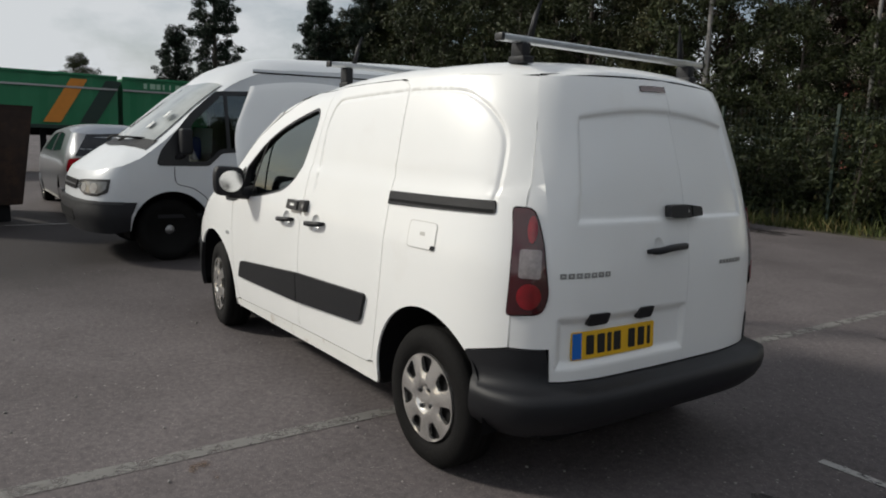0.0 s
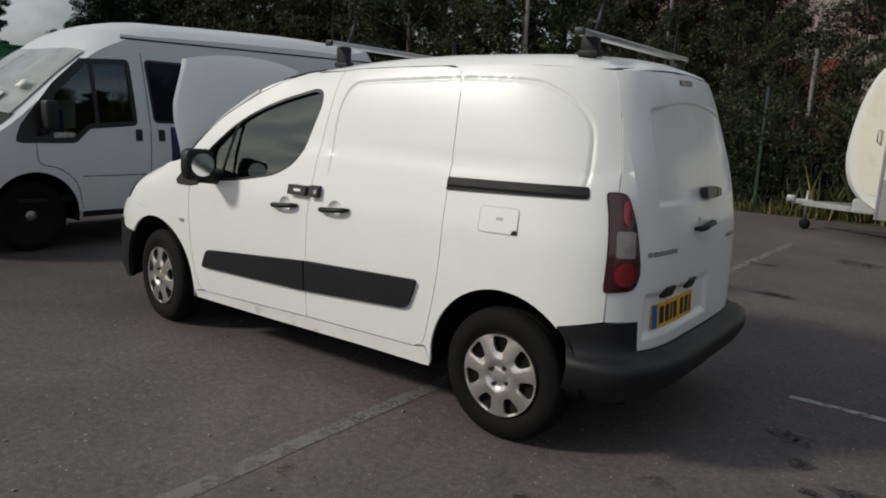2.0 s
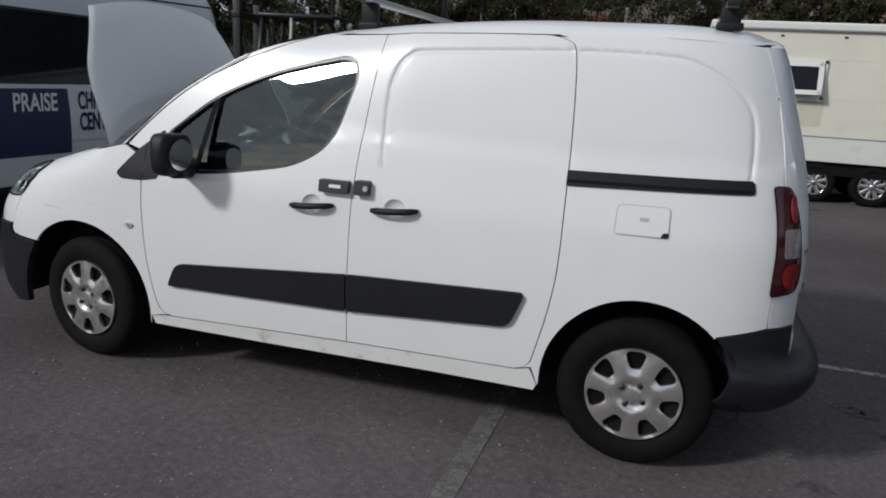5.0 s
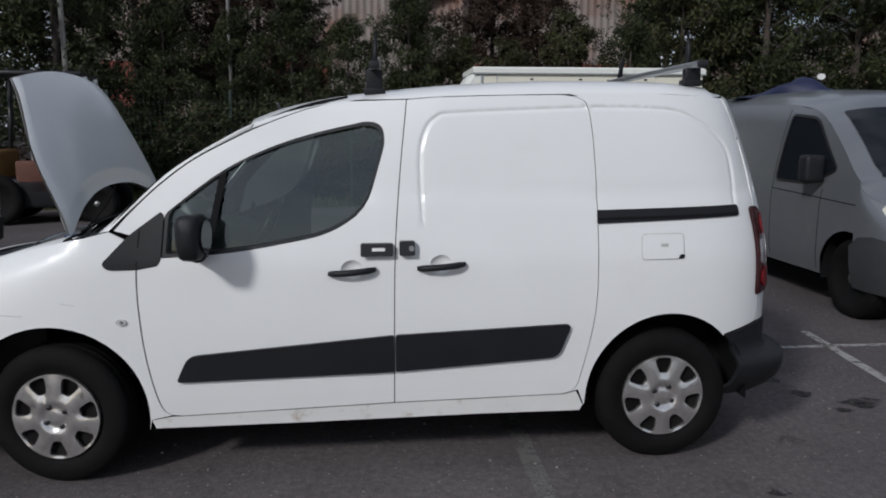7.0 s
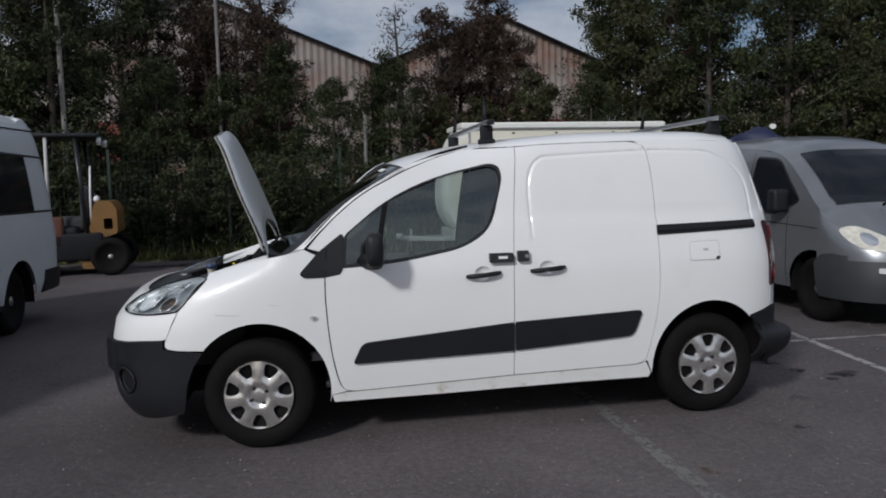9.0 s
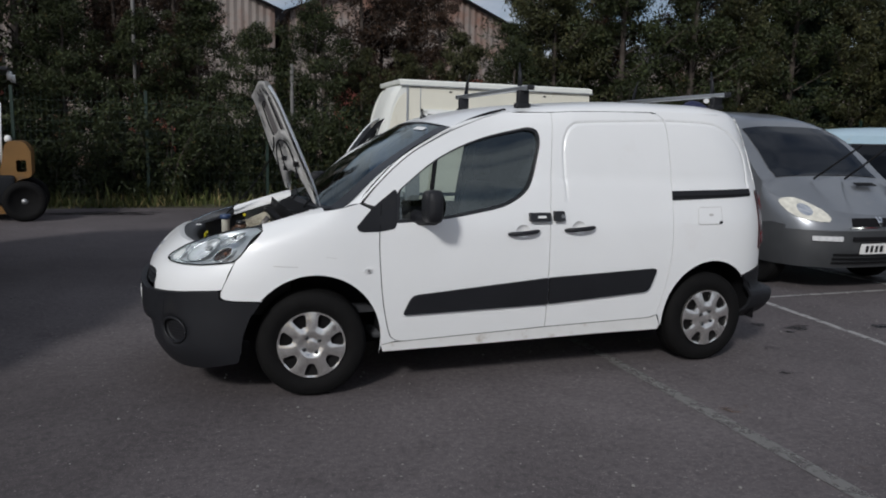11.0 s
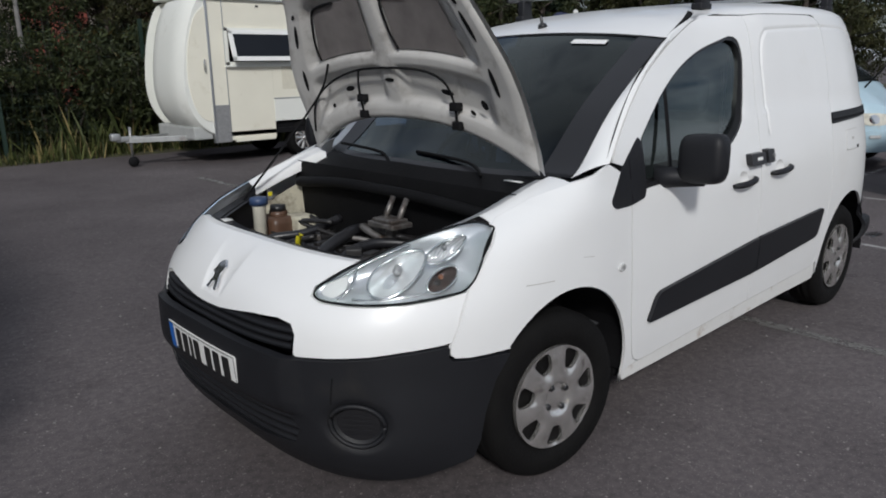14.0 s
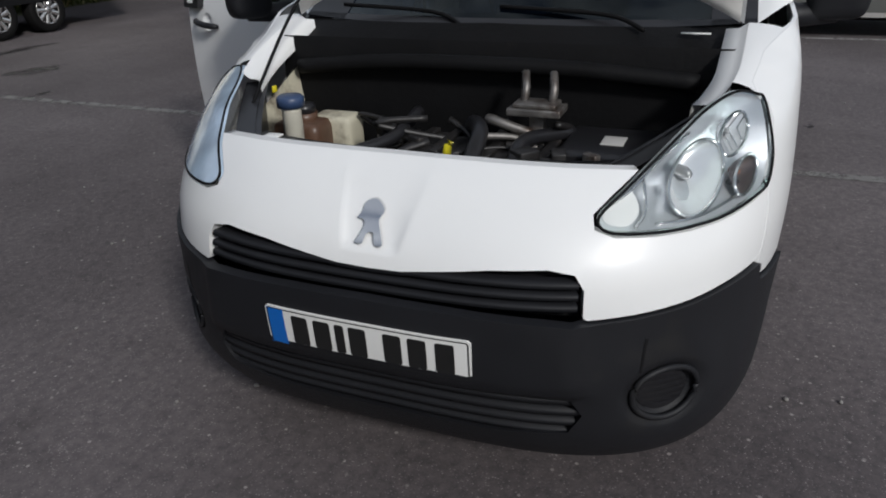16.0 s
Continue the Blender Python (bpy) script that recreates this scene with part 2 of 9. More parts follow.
def sheet(outer, fmap, holes=(), step=0.04, thick=0.012, marks=(), edge=None, bm=None):
    """A curved panel: a polygon with holes, meshed finely and laid onto the surface fmap(u, v, depth), with its edges turned in."""
    edge = edge or step
    loops = [densify(outer, edge)] + [densify(h, edge) for h in holes]
    verts, edges = [], []
    for lp in loops:
        k = len(verts)
        verts += lp
        edges += [(k + i, k + (i + 1) % len(lp)) for i in range(len(lp))]
    border = np.array(verts)
    lo, hi = border.min(0), border.max(0)
    nx, ny = int((hi[0] - lo[0]) / step), int((hi[1] - lo[1]) / step)
    cand = [np.array(m, float).reshape(-1, 2) for m in marks]
    if nx > 0 and ny > 0:
        g = np.stack(np.meshgrid(lo[0] + (np.arange(nx) + 0.5) * step, lo[1] + (np.arange(ny) + 0.5) * step), -1).reshape(-1, 2)
        if cand:
            mk = np.concatenate(cand)
            keep = np.array([np.min(np.hypot(mk[:, 0] - p[0], mk[:, 1] - p[1])) > step * 0.45 for p in g], bool)
            g = g[keep]
        cand.append(g)
    if cand:
        P = np.concatenate(cand)
        ok = within(outer, P)
        for h in holes:
            ok &= ~within(h, P)
        P = P[ok]
        if len(P):
            d = np.array([np.min(np.hypot(border[:, 0] - p[0], border[:, 1] - p[1])) for p in P])
            verts += [tuple(p) for p in P[d > edge * 0.3]]
    v2, _, f2, *_ = delaunay_2d_cdt([Vector(p) for p in verts], edges, [], 0, 1e-6)
    mid = np.array([[sum(v2[i][k] for i in f) / len(f) for k in (0, 1)] for f in f2])
    ok = within(loops[0], mid)
    for h in loops[1:]:
        ok &= ~within(h, mid)
    f2 = [f for f, q in zip(f2, ok) if q and not sliver([v2[i] for i in f])]
    bm = bm or bmesh.new()
    vs = [bm.verts.new(fmap(p[0], p[1], 0.0)) for p in v2]
    fs = []
    for f in f2:
        try:
            fs.append((bm.faces.new([vs[i] for i in f]), f))
        except ValueError:
            pass
    if not fs:
        return bm
    f0, idx = fs[len(fs) // 2]
    f0.normal_update()
    c = v2[idx[0]]
    away = Vector(fmap(c[0], c[1], 0.02)) - Vector(fmap(c[0], c[1], 0.0))
    if f0.normal.dot(away) < 0:
        for f, _ in fs:
            f.normal_flip()
    if thick:
        count = {}
        for f, ix in fs:
            for a, b in zip(ix, list(ix[1:]) + [ix[0]]):
                key = (min(a, b), max(a, b))
                count[key] = count.get(key, 0) + 1
        rim = {}

        def rv(i, deep):
            if (i, deep) not in rim:
                rim[(i, deep)] = bm.verts.new(fmap(v2[i][0], v2[i][1], -thick if deep else 0.0))
            return rim[(i, deep)]
        for f, _ in fs:
            for lp in f.loops:
                a, b = lp.vert, lp.link_loop_next.vert
                ia, ib = index_of(vs, a), index_of(vs, b)
                if count.get((min(ia, ib), max(ia, ib))) == 1:
                    bm.faces.new([rv(ib, 0), rv(ia, 0), rv(ia, 1), rv(ib, 1)])
    for v in [v for v in vs if not v.link_faces]:
        bm.verts.remove(v)
    return bm


def index_of(vs, v, cache={}):
    key = id(vs)
    if cache.get("key") != key or cache.get("n") != len(vs):
        cache["key"], cache["n"], cache["hold"] = key, len(vs), vs
        cache["map"] = {q: i for i, q in enumerate(vs)}
    return cache["map"][v]


def grid_sheet(rows, thick=0.0, bm=None, flip=False):
    """A quad sheet through rows of 3D points."""
    bm = bm or bmesh.new()
    vs = [[bm.verts.new(p) for p in r] for r in rows]
    for a, b in zip(vs, vs[1:]):
        for i in range(len(a) - 1):
            q = [a[i], a[i + 1], b[i + 1], b[i]]
            bm.faces.new(q[::-1] if flip else q)
    if thick:
        geo = bmesh.ops.solidify(bm, geom=bm.faces[:], thickness=thick)
    return bm


def box(bm, lo, hi, bevel=0.0, m=None, seg=2):
    """A bevelled box between two corners."""
    lo, hi = Vector(lo), Vector(hi)
    mat = Matrix.Translation((lo + hi) / 2) @ Matrix.Diagonal((*(hi - lo), 1))
    if m is not None:
        mat = m @ mat
    g = bmesh.ops.create_cube(bm, size=1, matrix=mat)
    if bevel:
        es = list({e for v in g["verts"] for e in v.link_edges})
        bmesh.ops.bevel(bm, geom=es, offset=bevel, segments=seg, profile=0.6, affect="EDGES", clamp_overlap=True)
    return bm


def lathe(bm, profile, n=32, axis="Y", m=None, caps=True):
    """Turn a profile of (radius, along) round an axis."""
    rings = []
    for r, a in profile:
        ring = []
        for i in range(n):
            t = 2 * math.pi * i / n
            p = {"Y": (r * math.cos(t), a, r * math.sin(t)), "Z": (r * math.cos(t), r * math.sin(t), a), "X": (a, r * math.cos(t), r * math.sin(t))}[axis]
            ring.append(bm.verts.new(m @ Vector(p) if m is not None else p))
        rings.append(ring)
    for a, b in zip(rings, rings[1:]):
        for i in range(n):
            bm.faces.new([a[i], a[(i + 1) % n], b[(i + 1) % n], b[i]])
    for ring in (rings[0], rings[-1]) if caps else ():
        bm.faces.new(ring)
    bmesh.ops.recalc_face_normals(bm, faces=bm.faces[:])
    return bm


def tube(bm, pts, r, n=8):
    """A round tube along points; r: one radius or one for each point."""
    pts = [Vector(p) for p in pts]
    rings = []
    up = Vector((0, 0, 1))
    for i, p in enumerate(pts):
        d = (pts[min(i + 1, len(pts) - 1)] - pts[max(i - 1, 0)]).normalized()
        s = d.cross(up if abs(d.z) < 0.95 else Vector((1, 0, 0))).normalized()
        t = s.cross(d)
        q = r[i] if isinstance(r, (list, tuple)) else r
        rings.append([bm.verts.new(p + (s * math.cos(2 * math.pi * k / n) + t * math.sin(2 * math.pi * k / n)) * q) for k in range(n)])
    for a, b in zip(rings, rings[1:]):
        for k in range(n):
            bm.faces.new([a[k], a[(k + 1) % n], b[(k + 1) % n], b[k]])
    bm.faces.new(rings[0][::-1])
    bm.faces.new(rings[-1])
    return bm


def ribbon(line, fmap, width, depth, bm=None):
    """A flat strip along a 2D line, laid on a surface at a depth."""
    bm = bm or bmesh.new()
    L = [Vector(p) for p in line]
    a, b = [], []
    for i, p in enumerate(L):
        d = (L[min(i + 1, len(L) - 1)] - L[max(i - 1, 0)]).normalized()
        n = Vector((-d.y, d.x)) * width / 2
        a.append(bm.verts.new(fmap(p.x + n.x, p.y + n.y, depth)))
        b.append(bm.verts.new(fmap(p.x - n.x, p.y - n.y, depth)))
    for i in range(len(L) - 1):
        bm.faces.new([a[i], a[i + 1], b[i + 1], b[i]])
    return bm


def ellipse(cx, cy, rx, ry, n=32, a0=0.0, a1=360.0):
    full = a1 - a0 >= 360
    return [(cx + rx * math.cos(radians(a0 + (a1 - a0) * i / (n if full else n - 1))), cy + ry * math.sin(radians(a0 + (a1 - a0) * i / (n if full else n - 1))))
            for i in range(n)]


def words(text, size, mat, parent, m, label="", name="lettering", depth=0.001, squeeze=1.0, bold=0.0):
    """Letters as a mesh, centred on their pose."""
    cu = bpy.data.curves.new(name, "FONT")
    cu.body, cu.size, cu.align_x, cu.align_y, cu.extrude = text, size, "CENTER", "CENTER", depth
    cu.offset = bold
    tmp = bpy.data.objects.new(name, cu)
    scene.collection.objects.link(tmp)
    me = bpy.data.meshes.new_from_object(tmp.evaluated_get(bpy.context.evaluated_depsgraph_get()))
    bpy.data.objects.remove(tmp)
    bpy.data.curves.remove(cu)
    me.transform(Matrix.Diagonal((squeeze, 1, 1, 1)))
    me.materials.append(mat)
    ob = new(name, me)
    ob.parent = parent
    ob.matrix_basis = m
    if label:
        ob["label"] = label
    return ob


def bisect(X, q):
    lo, hi = 0, len(X)
    while lo < hi:
        mid = (lo + hi) // 2
        lo, hi = (mid + 1, hi) if X[mid] <= q else (lo, mid)
    return lo


def table(*pairs):
    """A smooth curve through pairs, without overshoot."""
    X = np.array([p[0] for p in pairs], float)
    Y = np.array([p[1] for p in pairs], float)
    if len(X) < 3:
        return lambda q: float(np.interp(q, X, Y))
    h, s = np.diff(X), np.diff(Y) / np.diff(X)
    d = np.zeros(len(X))
    for i in range(1, len(X) - 1):
        if s[i - 1] * s[i] > 0:
            w1, w2 = 2 * h[i] + h[i - 1], h[i] + 2 * h[i - 1]
            d[i] = (w1 + w2) / (w1 / s[i - 1] + w2 / s[i])
    d[0], d[-1] = s[0], s[-1]
    X, Y, d, h = [float(v) for v in X], [float(v) for v in Y], [float(v) for v in d], [float(v) for v in h]

    def f(q):
        if q <= X[0]:
            return Y[0]
        if q >= X[-1]:
            return Y[-1]
        i = bisect(X, q) - 1
        t = (q - X[i]) / h[i]
        return (1 + 2 * t) * (1 - t) ** 2 * Y[i] + t * (1 - t) ** 2 * h[i] * d[i] + t * t * (3 - 2 * t) * Y[i + 1] + t * t * (t - 1) * h[i] * d[i + 1]
    return f


class Shell:
    """The outer surface of a vehicle that points towards -x: plan outlines at each height, rounded at nose and tail, under a crowned roof."""

    def __init__(s, nose, n_nose, tail, n_tail, width, crown, xs, xe):
        s.nose, s.n_nose, s.tail, s.n_tail, s.width, s.crown, s.xs, s.xe = nose, n_nose, tail, n_tail, width, crown, xs, xe

    def side(s, x, z):
        w = s.width(x, z)
        if x < s.xs:
            a, n = s.xs - s.nose(z), s.n_nose(z)
            return w * max(0.0, 1 - min(1, (s.xs - x) / a) ** n) ** (1 / n)
        if x > s.xe:
            a, n = s.tail(z) - s.xe, s.n_tail(z)
            return w * max(0.0, 1 - min(1, (x - s.xe) / a) ** n) ** (1 / n)
        return w

    def front(s, y, z):
        w, n = s.width(s.xs, z), s.n_nose(z)
        return s.xs - (s.xs - s.nose(z)) * max(0.0, 1 - min(1, abs(y) / w) ** n) ** (1 / n)

    def back(s, y, z):
        w, n = s.width(s.xe, z), s.n_tail(z)
        return s.xe + (s.tail(z) - s.xe) * max(0.0, 1 - min(1, abs(y) / w) ** n) ** (1 / n)

    def top(s, x, y, lo=0.6, hi=1.2):
        for _ in range(30):
            mid = (lo + hi) / 2
            if s.nose(mid) < s.xs and x >= s.front(y, mid) and abs(y) < s.width(x, mid):
                lo = mid
            else:
                hi = mid
        return lo

    def left(s, x, z, d):
        return (x, -(s.side(x, z) + d), z)

    def right(s, x, z, d):
        return (x, s.side(x, z) + d, z)

    def wrap_front(s, u, z, d):
        """u: metres along the nose's outline from the middle, positive to the vehicle's left (-y)."""
        sg, u = (-1 if u > 0 else 1), abs(u)
        th = float(np.interp(u, s.arc_f, s.th))
        w, n, a = s.width(s.xs, z), s.n_nose(z), s.xs - s.nose(z)
        if u > s.arc_f[-1]:
            return (s.xs + u - s.arc_f[-1], sg * (s.width(s.xs + u - s.arc_f[-1], z) + d), z)
        c, q = math.cos(th) ** (2 / n), math.sin(th) ** (2 / n)
        nx, ny = math.cos(th) ** (2 - 2 / n) / a, math.sin(th) ** (2 - 2 / n) / w
        k = d / math.hypot(nx, ny)
        return (s.xs - a * c - nx * k, sg * (w * q + ny * k), z)

    def wrap_back(s, u, z, d):
        sg, u = (-1 if u > 0 else 1), abs(u)
        th = float(np.interp(u, s.arc_b, s.th))
        w, n, a = s.width(s.xe, z), s.n_tail(z), s.tail(z) - s.xe
        c, q = math.cos(th) ** (2 / n), math.sin(th) ** (2 / n)
        nx, ny = math.cos(th) ** (2 - 2 / n) / a, math.sin(th) ** (2 - 2 / n) / w
        k = d / max(1e-6, math.hypot(nx, ny))
        return (s.xe + a * c + nx * k, sg * (w * q + ny * k), z)

    def arcs(s, zf, zb):
        """Fix the outlines whose length serves as the u of wrap_front and wrap_back."""
        s.th = np.linspace(0, math.pi / 2, 400)
        for key, z, a, w, n in (("f", zf, s.xs - s.nose(zf), s.width(s.xs, zf), s.n_nose(zf)), ("b", zb, s.tail(zb) - s.xe, s.width(s.xe, zb), s.n_tail(zb))):
            X, Y = a * np.cos(s.th) ** (2 / n), w * np.sin(s.th) ** (2 / n)
            L = np.concatenate([[0], np.cumsum(np.hypot(np.diff(X), np.diff(Y)))])
            if key == "f":
                s.arc_f = L
            else:
                s.arc_b = L

    def uf(s, z, y=None, x=None):
        """The u of wrap_front at a height, from y (on the nose) or x (on the flank)."""
        w, n, a = s.width(s.xs, z), s.n_nose(z), s.xs - s.nose(z)
        if y is not None:
            th = math.asin(min(1, abs(y) / w) ** (n / 2))
        else:
            if x > s.xs:
                return s.arc_f[-1] + x - s.xs
            th = math.acos(min(1, (s.xs - x) / a) ** (n / 2))
        return float(np.interp(th, s.th, s.arc_f))

    def ub(s, z, y=None, x=None):
        w, n, a = s.width(s.xe, z), s.n_tail(z), s.tail(z) - s.xe
        if y is not None:
            th = math.asin(min(1, abs(y) / w) ** (n / 2))
        else:
            th = math.acos(min(1, max(0, x - s.xe) / a) ** (n / 2))
        return float(np.interp(th, s.th, s.arc_b))

# ---- the white panel van ----
v_nose = table((0.10, -2.05), (0.15, -2.12), (0.2, -2.18), (0.3, -2.238), (0.4, -2.263), (0.5, -2.279), (0.6, -2.280), (0.7, -2.262), (0.78, -2.216), (0.83, -2.171),
               (0.87, -2.130), (0.90, -2.080), (0.93, -2.023), (0.974, -1.886), (1.0, -1.794), (1.04, -1.636), (1.08, -1.448), (1.12, -1.24), (1.2, -1.21))
v_tail = table((0.2, 1.93), (0.5, 1.975), (0.9, 1.972), (1.2, 1.935), (1.5, 1.855), (1.70, 1.79), (1.80, 1.725))
v_crown = table((-0.60, 1.600), (-0.5, 1.640), (-0.3, 1.692), (0, 1.740), (0.3, 1.770), (0.6, 1.79), (0.9, 1.80), (1.3, 1.80), (1.6, 1.785), (1.75, 1.76), (1.9, 1.70))
w_front = table((0.1, 0.80), (0.25, 0.845), (0.45, 0.868), (0.7, 0.878), (0.95, 0.868), (1.1, 0.838), (1.2, 0.812), (1.3, 0.785), (1.4, 0.755), (1.5, 0.72),
                (1.583, 0.69), (1.65, 0.655), (1.70, 0.60), (1.8, 0.4))
w_low = table((0.1, 0.80), (0.25, 0.845), (0.45, 0.868), (0.7, 0.878), (0.95, 0.868), (1.1, 0.845), (1.3, 0.805))
w_under = table((0, 0.30), (0.01, 0.38), (0.03, 0.58), (0.05, 0.655), (0.08, 0.695), (0.12, 0.715), (0.2, 0.742), (0.3, 0.767), (0.5, 0.805))


def v_width(x, z):
    back = min(w_low(z), w_under(max(0.0, v_crown(x) - z))) if z > 1.25 else w_low(z)
    f = min(1.0, max(0.0, (x + 0.3) / 0.6))
    flare = min(1.0, max(0.0, (-0.95 - x) / 0.3))
    return w_front(z) * (1 - f) + back * f + 0.012 * flare * flare * (3 - 2 * flare)


V = Shell(v_nose, table((0.3, 3.5), (0.55, 3.05), (0.7, 3.0), (0.85, 2.8), (1.1, 2.6)), v_tail, table((0.2, 5.8), (1.2, 5.6), (1.8, 5.0)), v_width, v_crown, -1.2, 0.6)
V.arcs(0.65, 0.9)
van = thing("panel_van", pose(0, 0.055, 0), "white panel van with open bonnet and black plastic trim", "van")

SEAM = 0.0022
z_seam = table((-0.60, 1.51), (-0.55, 1.54), (-0.45, 1.580), (-0.267, 1.646), (-0.09, 1.685), (0.17, 1.689), (0.3, 1.698), (0.6, 1.707), (0.88, 1.712), (1.3, 1.715), (1.70, 1.70))
door_front = smooth_line([(-0.985, 0.965), (-0.985, 0.82), (-0.965, 0.57), (-0.925, 0.37), (-0.885, 0.316), (-0.83, 0.306)], 4)
b_seam = smooth_line([(0.10, 0.337), (0.103, 0.7), (0.112, 1.06), (0.140, 1.40), (0.172, 1.685)], 4)
c_seam = smooth_line([(0.88, 1.708), (0.955, 1.69), (0.992, 1.64), (1.012, 1.42), (1.020, 1.10), (1.018, 0.82), (0.995, 0.63), (0.95, 0.43), (0.93, 0.38), (0.88, 0.352)], 4)
a_seam = smooth_line([(-0.09, 1.683), (-0.267, 1.643), (-0.45, 1.575), (-0.571, 1.52), (-0.75, 1.425), (-0.883, 1.325), (-1.0, 1.215), (-1.075, 1.13)], 4)
arch_f = ellipse(-1.364, 0.325, 0.392, 0.405, 22, 138, -12)
arch_r = ellipse(1.364, 0.325, 0.385, 0.398, 22, 180, 44)
win = rounded([(-0.885, 1.012), (-0.872, 1.195), (-0.62, 1.395), (-0.333, 1.518), (0.0, 1.592), (0.062, 1.575), (0.075, 1.50), (-0.012, 1.205), (-0.18, 1.10), (-0.58, 1.028)],
              [0.01, 0.03, 0.2, 0.2, 0.05, 0.04, 0.05, 0.12, 0.14, 0.2])


def bead(line, off):
    """Points to both sides of a pressed line, so that the mesh can follow it."""
    L = [Vector(p) for p in densify(line, 0.02, False)]
    out = []
    for i, p in enumerate(L):
        d = (L[min(i + 1, len(L) - 1)] - L[max(i - 1, 0)]).normalized()
        n = Vector((-d.y, d.x))
        out += [tuple(p + n * o) for o in off]
    return out


press_door = smooth_line([(0.231, 1.17), (0.226, 1.43), (0.250, 1.545), (0.30, 1.605), (0.40, 1.626), (0.985, 1.651)], 5)
press_rear = smooth_line([(1.018, 1.652), (1.36, 1.643), (1.50, 1.60), (1.60, 1.535), (1.665, 1.45), (1.685, 1.33), (1.687, 1.22)], 5)
PRESS = {"door": np.array(densify(press_door, 0.012, False)), "rear": np.array(densify(press_rear, 0.012, False))}


def pressed(key, fmap, deep=0.0065, half=0.0085):
    """The surface with a rolled groove along a pressed line."""
    P = PRESS[key]

    def f(x, z, d):
        r = float(np.min(np.hypot(P[:, 0] - x, P[:, 1] - z)))
        return fmap(x, z, d - deep * max(0.0, 1 - (r / half) ** 2))
    return f


def scoop(x0, x1, z):
    """The finger recess behind a pull handle."""
    return ellipse((x0 + x1) / 2, z + 0.006, 0.05, 0.042, 28)


def van_side(fmap, sgn, owner, open_door):
    wing = [(-1.295, 1.082), (-1.45, 1.045), (-1.60, 0.998), (-1.636, 0.978), (-1.642, 0.958), (-1.726, 0.872), (-1.786, 0.808), (-1.838, 0.70), (-1.866, 0.64), (-1.868, 0.614), (-1.852, 0.600), (-1.80, 0.593), (-1.652, 0.589)] + arch_f + \
           [(-0.968, 0.29)] + [(x - SEAM * 2, z) for x, z in door_front[::-1][3:]] + [(-0.99, 0.978), (-1.108, 0.984), (-1.10, 1.0), (-1.02, 1.085), (-1.10, 1.125), (-1.20, 1.10)]
    part("front_wing", sheet(wing, fmap, step=0.04), WHITE, owner)
    if not open_door:
        door = [(x + SEAM, z) for x, z in door_front] + [(x - SEAM, z) for x, z in b_seam] + a_seam[1:] + [(-0.99, 1.105), (-0.90, 1.012), (-0.90, 0.98)]
        d = part("front_door", sheet(door, fmap, [win, scoop(-0.182, 0.026, 0.945)], step=0.04), WHITE, owner)
        door_parts(d, fmap)
    slide = [(x + SEAM, z) for x, z in b_seam] + [(0.3, 1.695), (0.6, 1.704)] + [(x - SEAM, z) for x, z in c_seam] + [(0.5, 0.345)]
    sd = part("sliding_door", sheet(slide, pressed("door", fmap), [scoop(0.205, 0.418, 0.962)], step=0.04, marks=[bead(press_door, (-0.022, -0.0095, -0.005, 0, 0.005, 0.0095, 0.022))]), WHITE, owner)
    rear_edge = smooth_line([(1.822, 0.655), (1.822, 1.0), (1.80, 1.28), (1.755, 1.50), (1.705, 1.70)], 4)
    quarter = [(x + SEAM, z) for x, z in c_seam[2:-1]][::-1] + [(0.955, 1.69 + 0.012), (0.90, 1.7155), (1.3, 1.715), (1.6, 1.705)] + [(x - SEAM, z) for x, z in rear_edge[::-1]] + [(1.64, 0.612)] + \
        arch_r[::-1] + [(0.978, 0.29), (0.945, 0.37)]
    part("rear_quarter", sheet(quarter, pressed("rear", fmap), step=0.04, marks=[bead(press_rear, (-0.022, -0.0095, -0.005, 0, 0.005, 0.0095, 0.022))]), WHITE, owner)
    sill = [(-0.968, 0.285), (-0.90, 0.298), (-0.82, 0.300), (0.1, 0.330), (0.88, 0.346), (0.938, 0.36), (0.972, 0.29), (0.96, 0.262), (0.5, 0.262), (-0.3, 0.25), (-0.955, 0.245)]
    part("sill", sheet(sill, lambda x, z, d: fmap(x, z, d - 0.004), step=0.03), WHITE_SILL, owner, "white sill with brown scuffs and peeling paint")
    # dark lining behind the gaps
    bm = bmesh.new()
    for ln in (door_front, b_seam, c_seam, a_seam, rear_edge, [(-0.83, 0.303), (0.1, 0.333), (0.88, 0.35)], [(0.17, 1.69), (0.88, 1.71)]):
        ribbon(densify(ln, 0.04, False), fmap, 0.05, -0.011, bm)
    part("door_seal", bm, SEAL, owner)
    # wheel-arch liners
    for cx, arch in ((-1.364, ellipse(-1.364, 0.325, 0.41, 0.42, 30, 185, -5)), (1.364, ellipse(1.364, 0.325, 0.405, 0.415, 30, 185, -5))):
        rows = [[(x, sgn * yy, z) for x, z in arch] for yy in (0.84, 0.72, 0.56)]
        bm = grid_sheet(rows)
        cap = [bm.verts.new((x, sgn * 0.56, z)) for x, z in arch]
        bm.faces.new(cap)
        part("arch_liner", bm, SEAL, owner, smooth=False)
    # lower side trim, standing proud
    for poly in ([(-0.845, 0.468), (-0.79, 0.585), (0.098, 0.657), (0.098, 0.488)], [(0.108, 0.658), (0.90, 0.690), (0.842, 0.536), (0.108, 0.489)]):
        rr = [0.02, 0.04, 0.004, 0.004] if poly[0][0] < 0 else [0.004, 0.03, 0.04, 0.004]
        part("side_trim", sheet(rounded(poly, rr), lambda x, z, d: fmap(x, z, d + 0.017), step=0.05, thick=0.018), BLACK, owner)
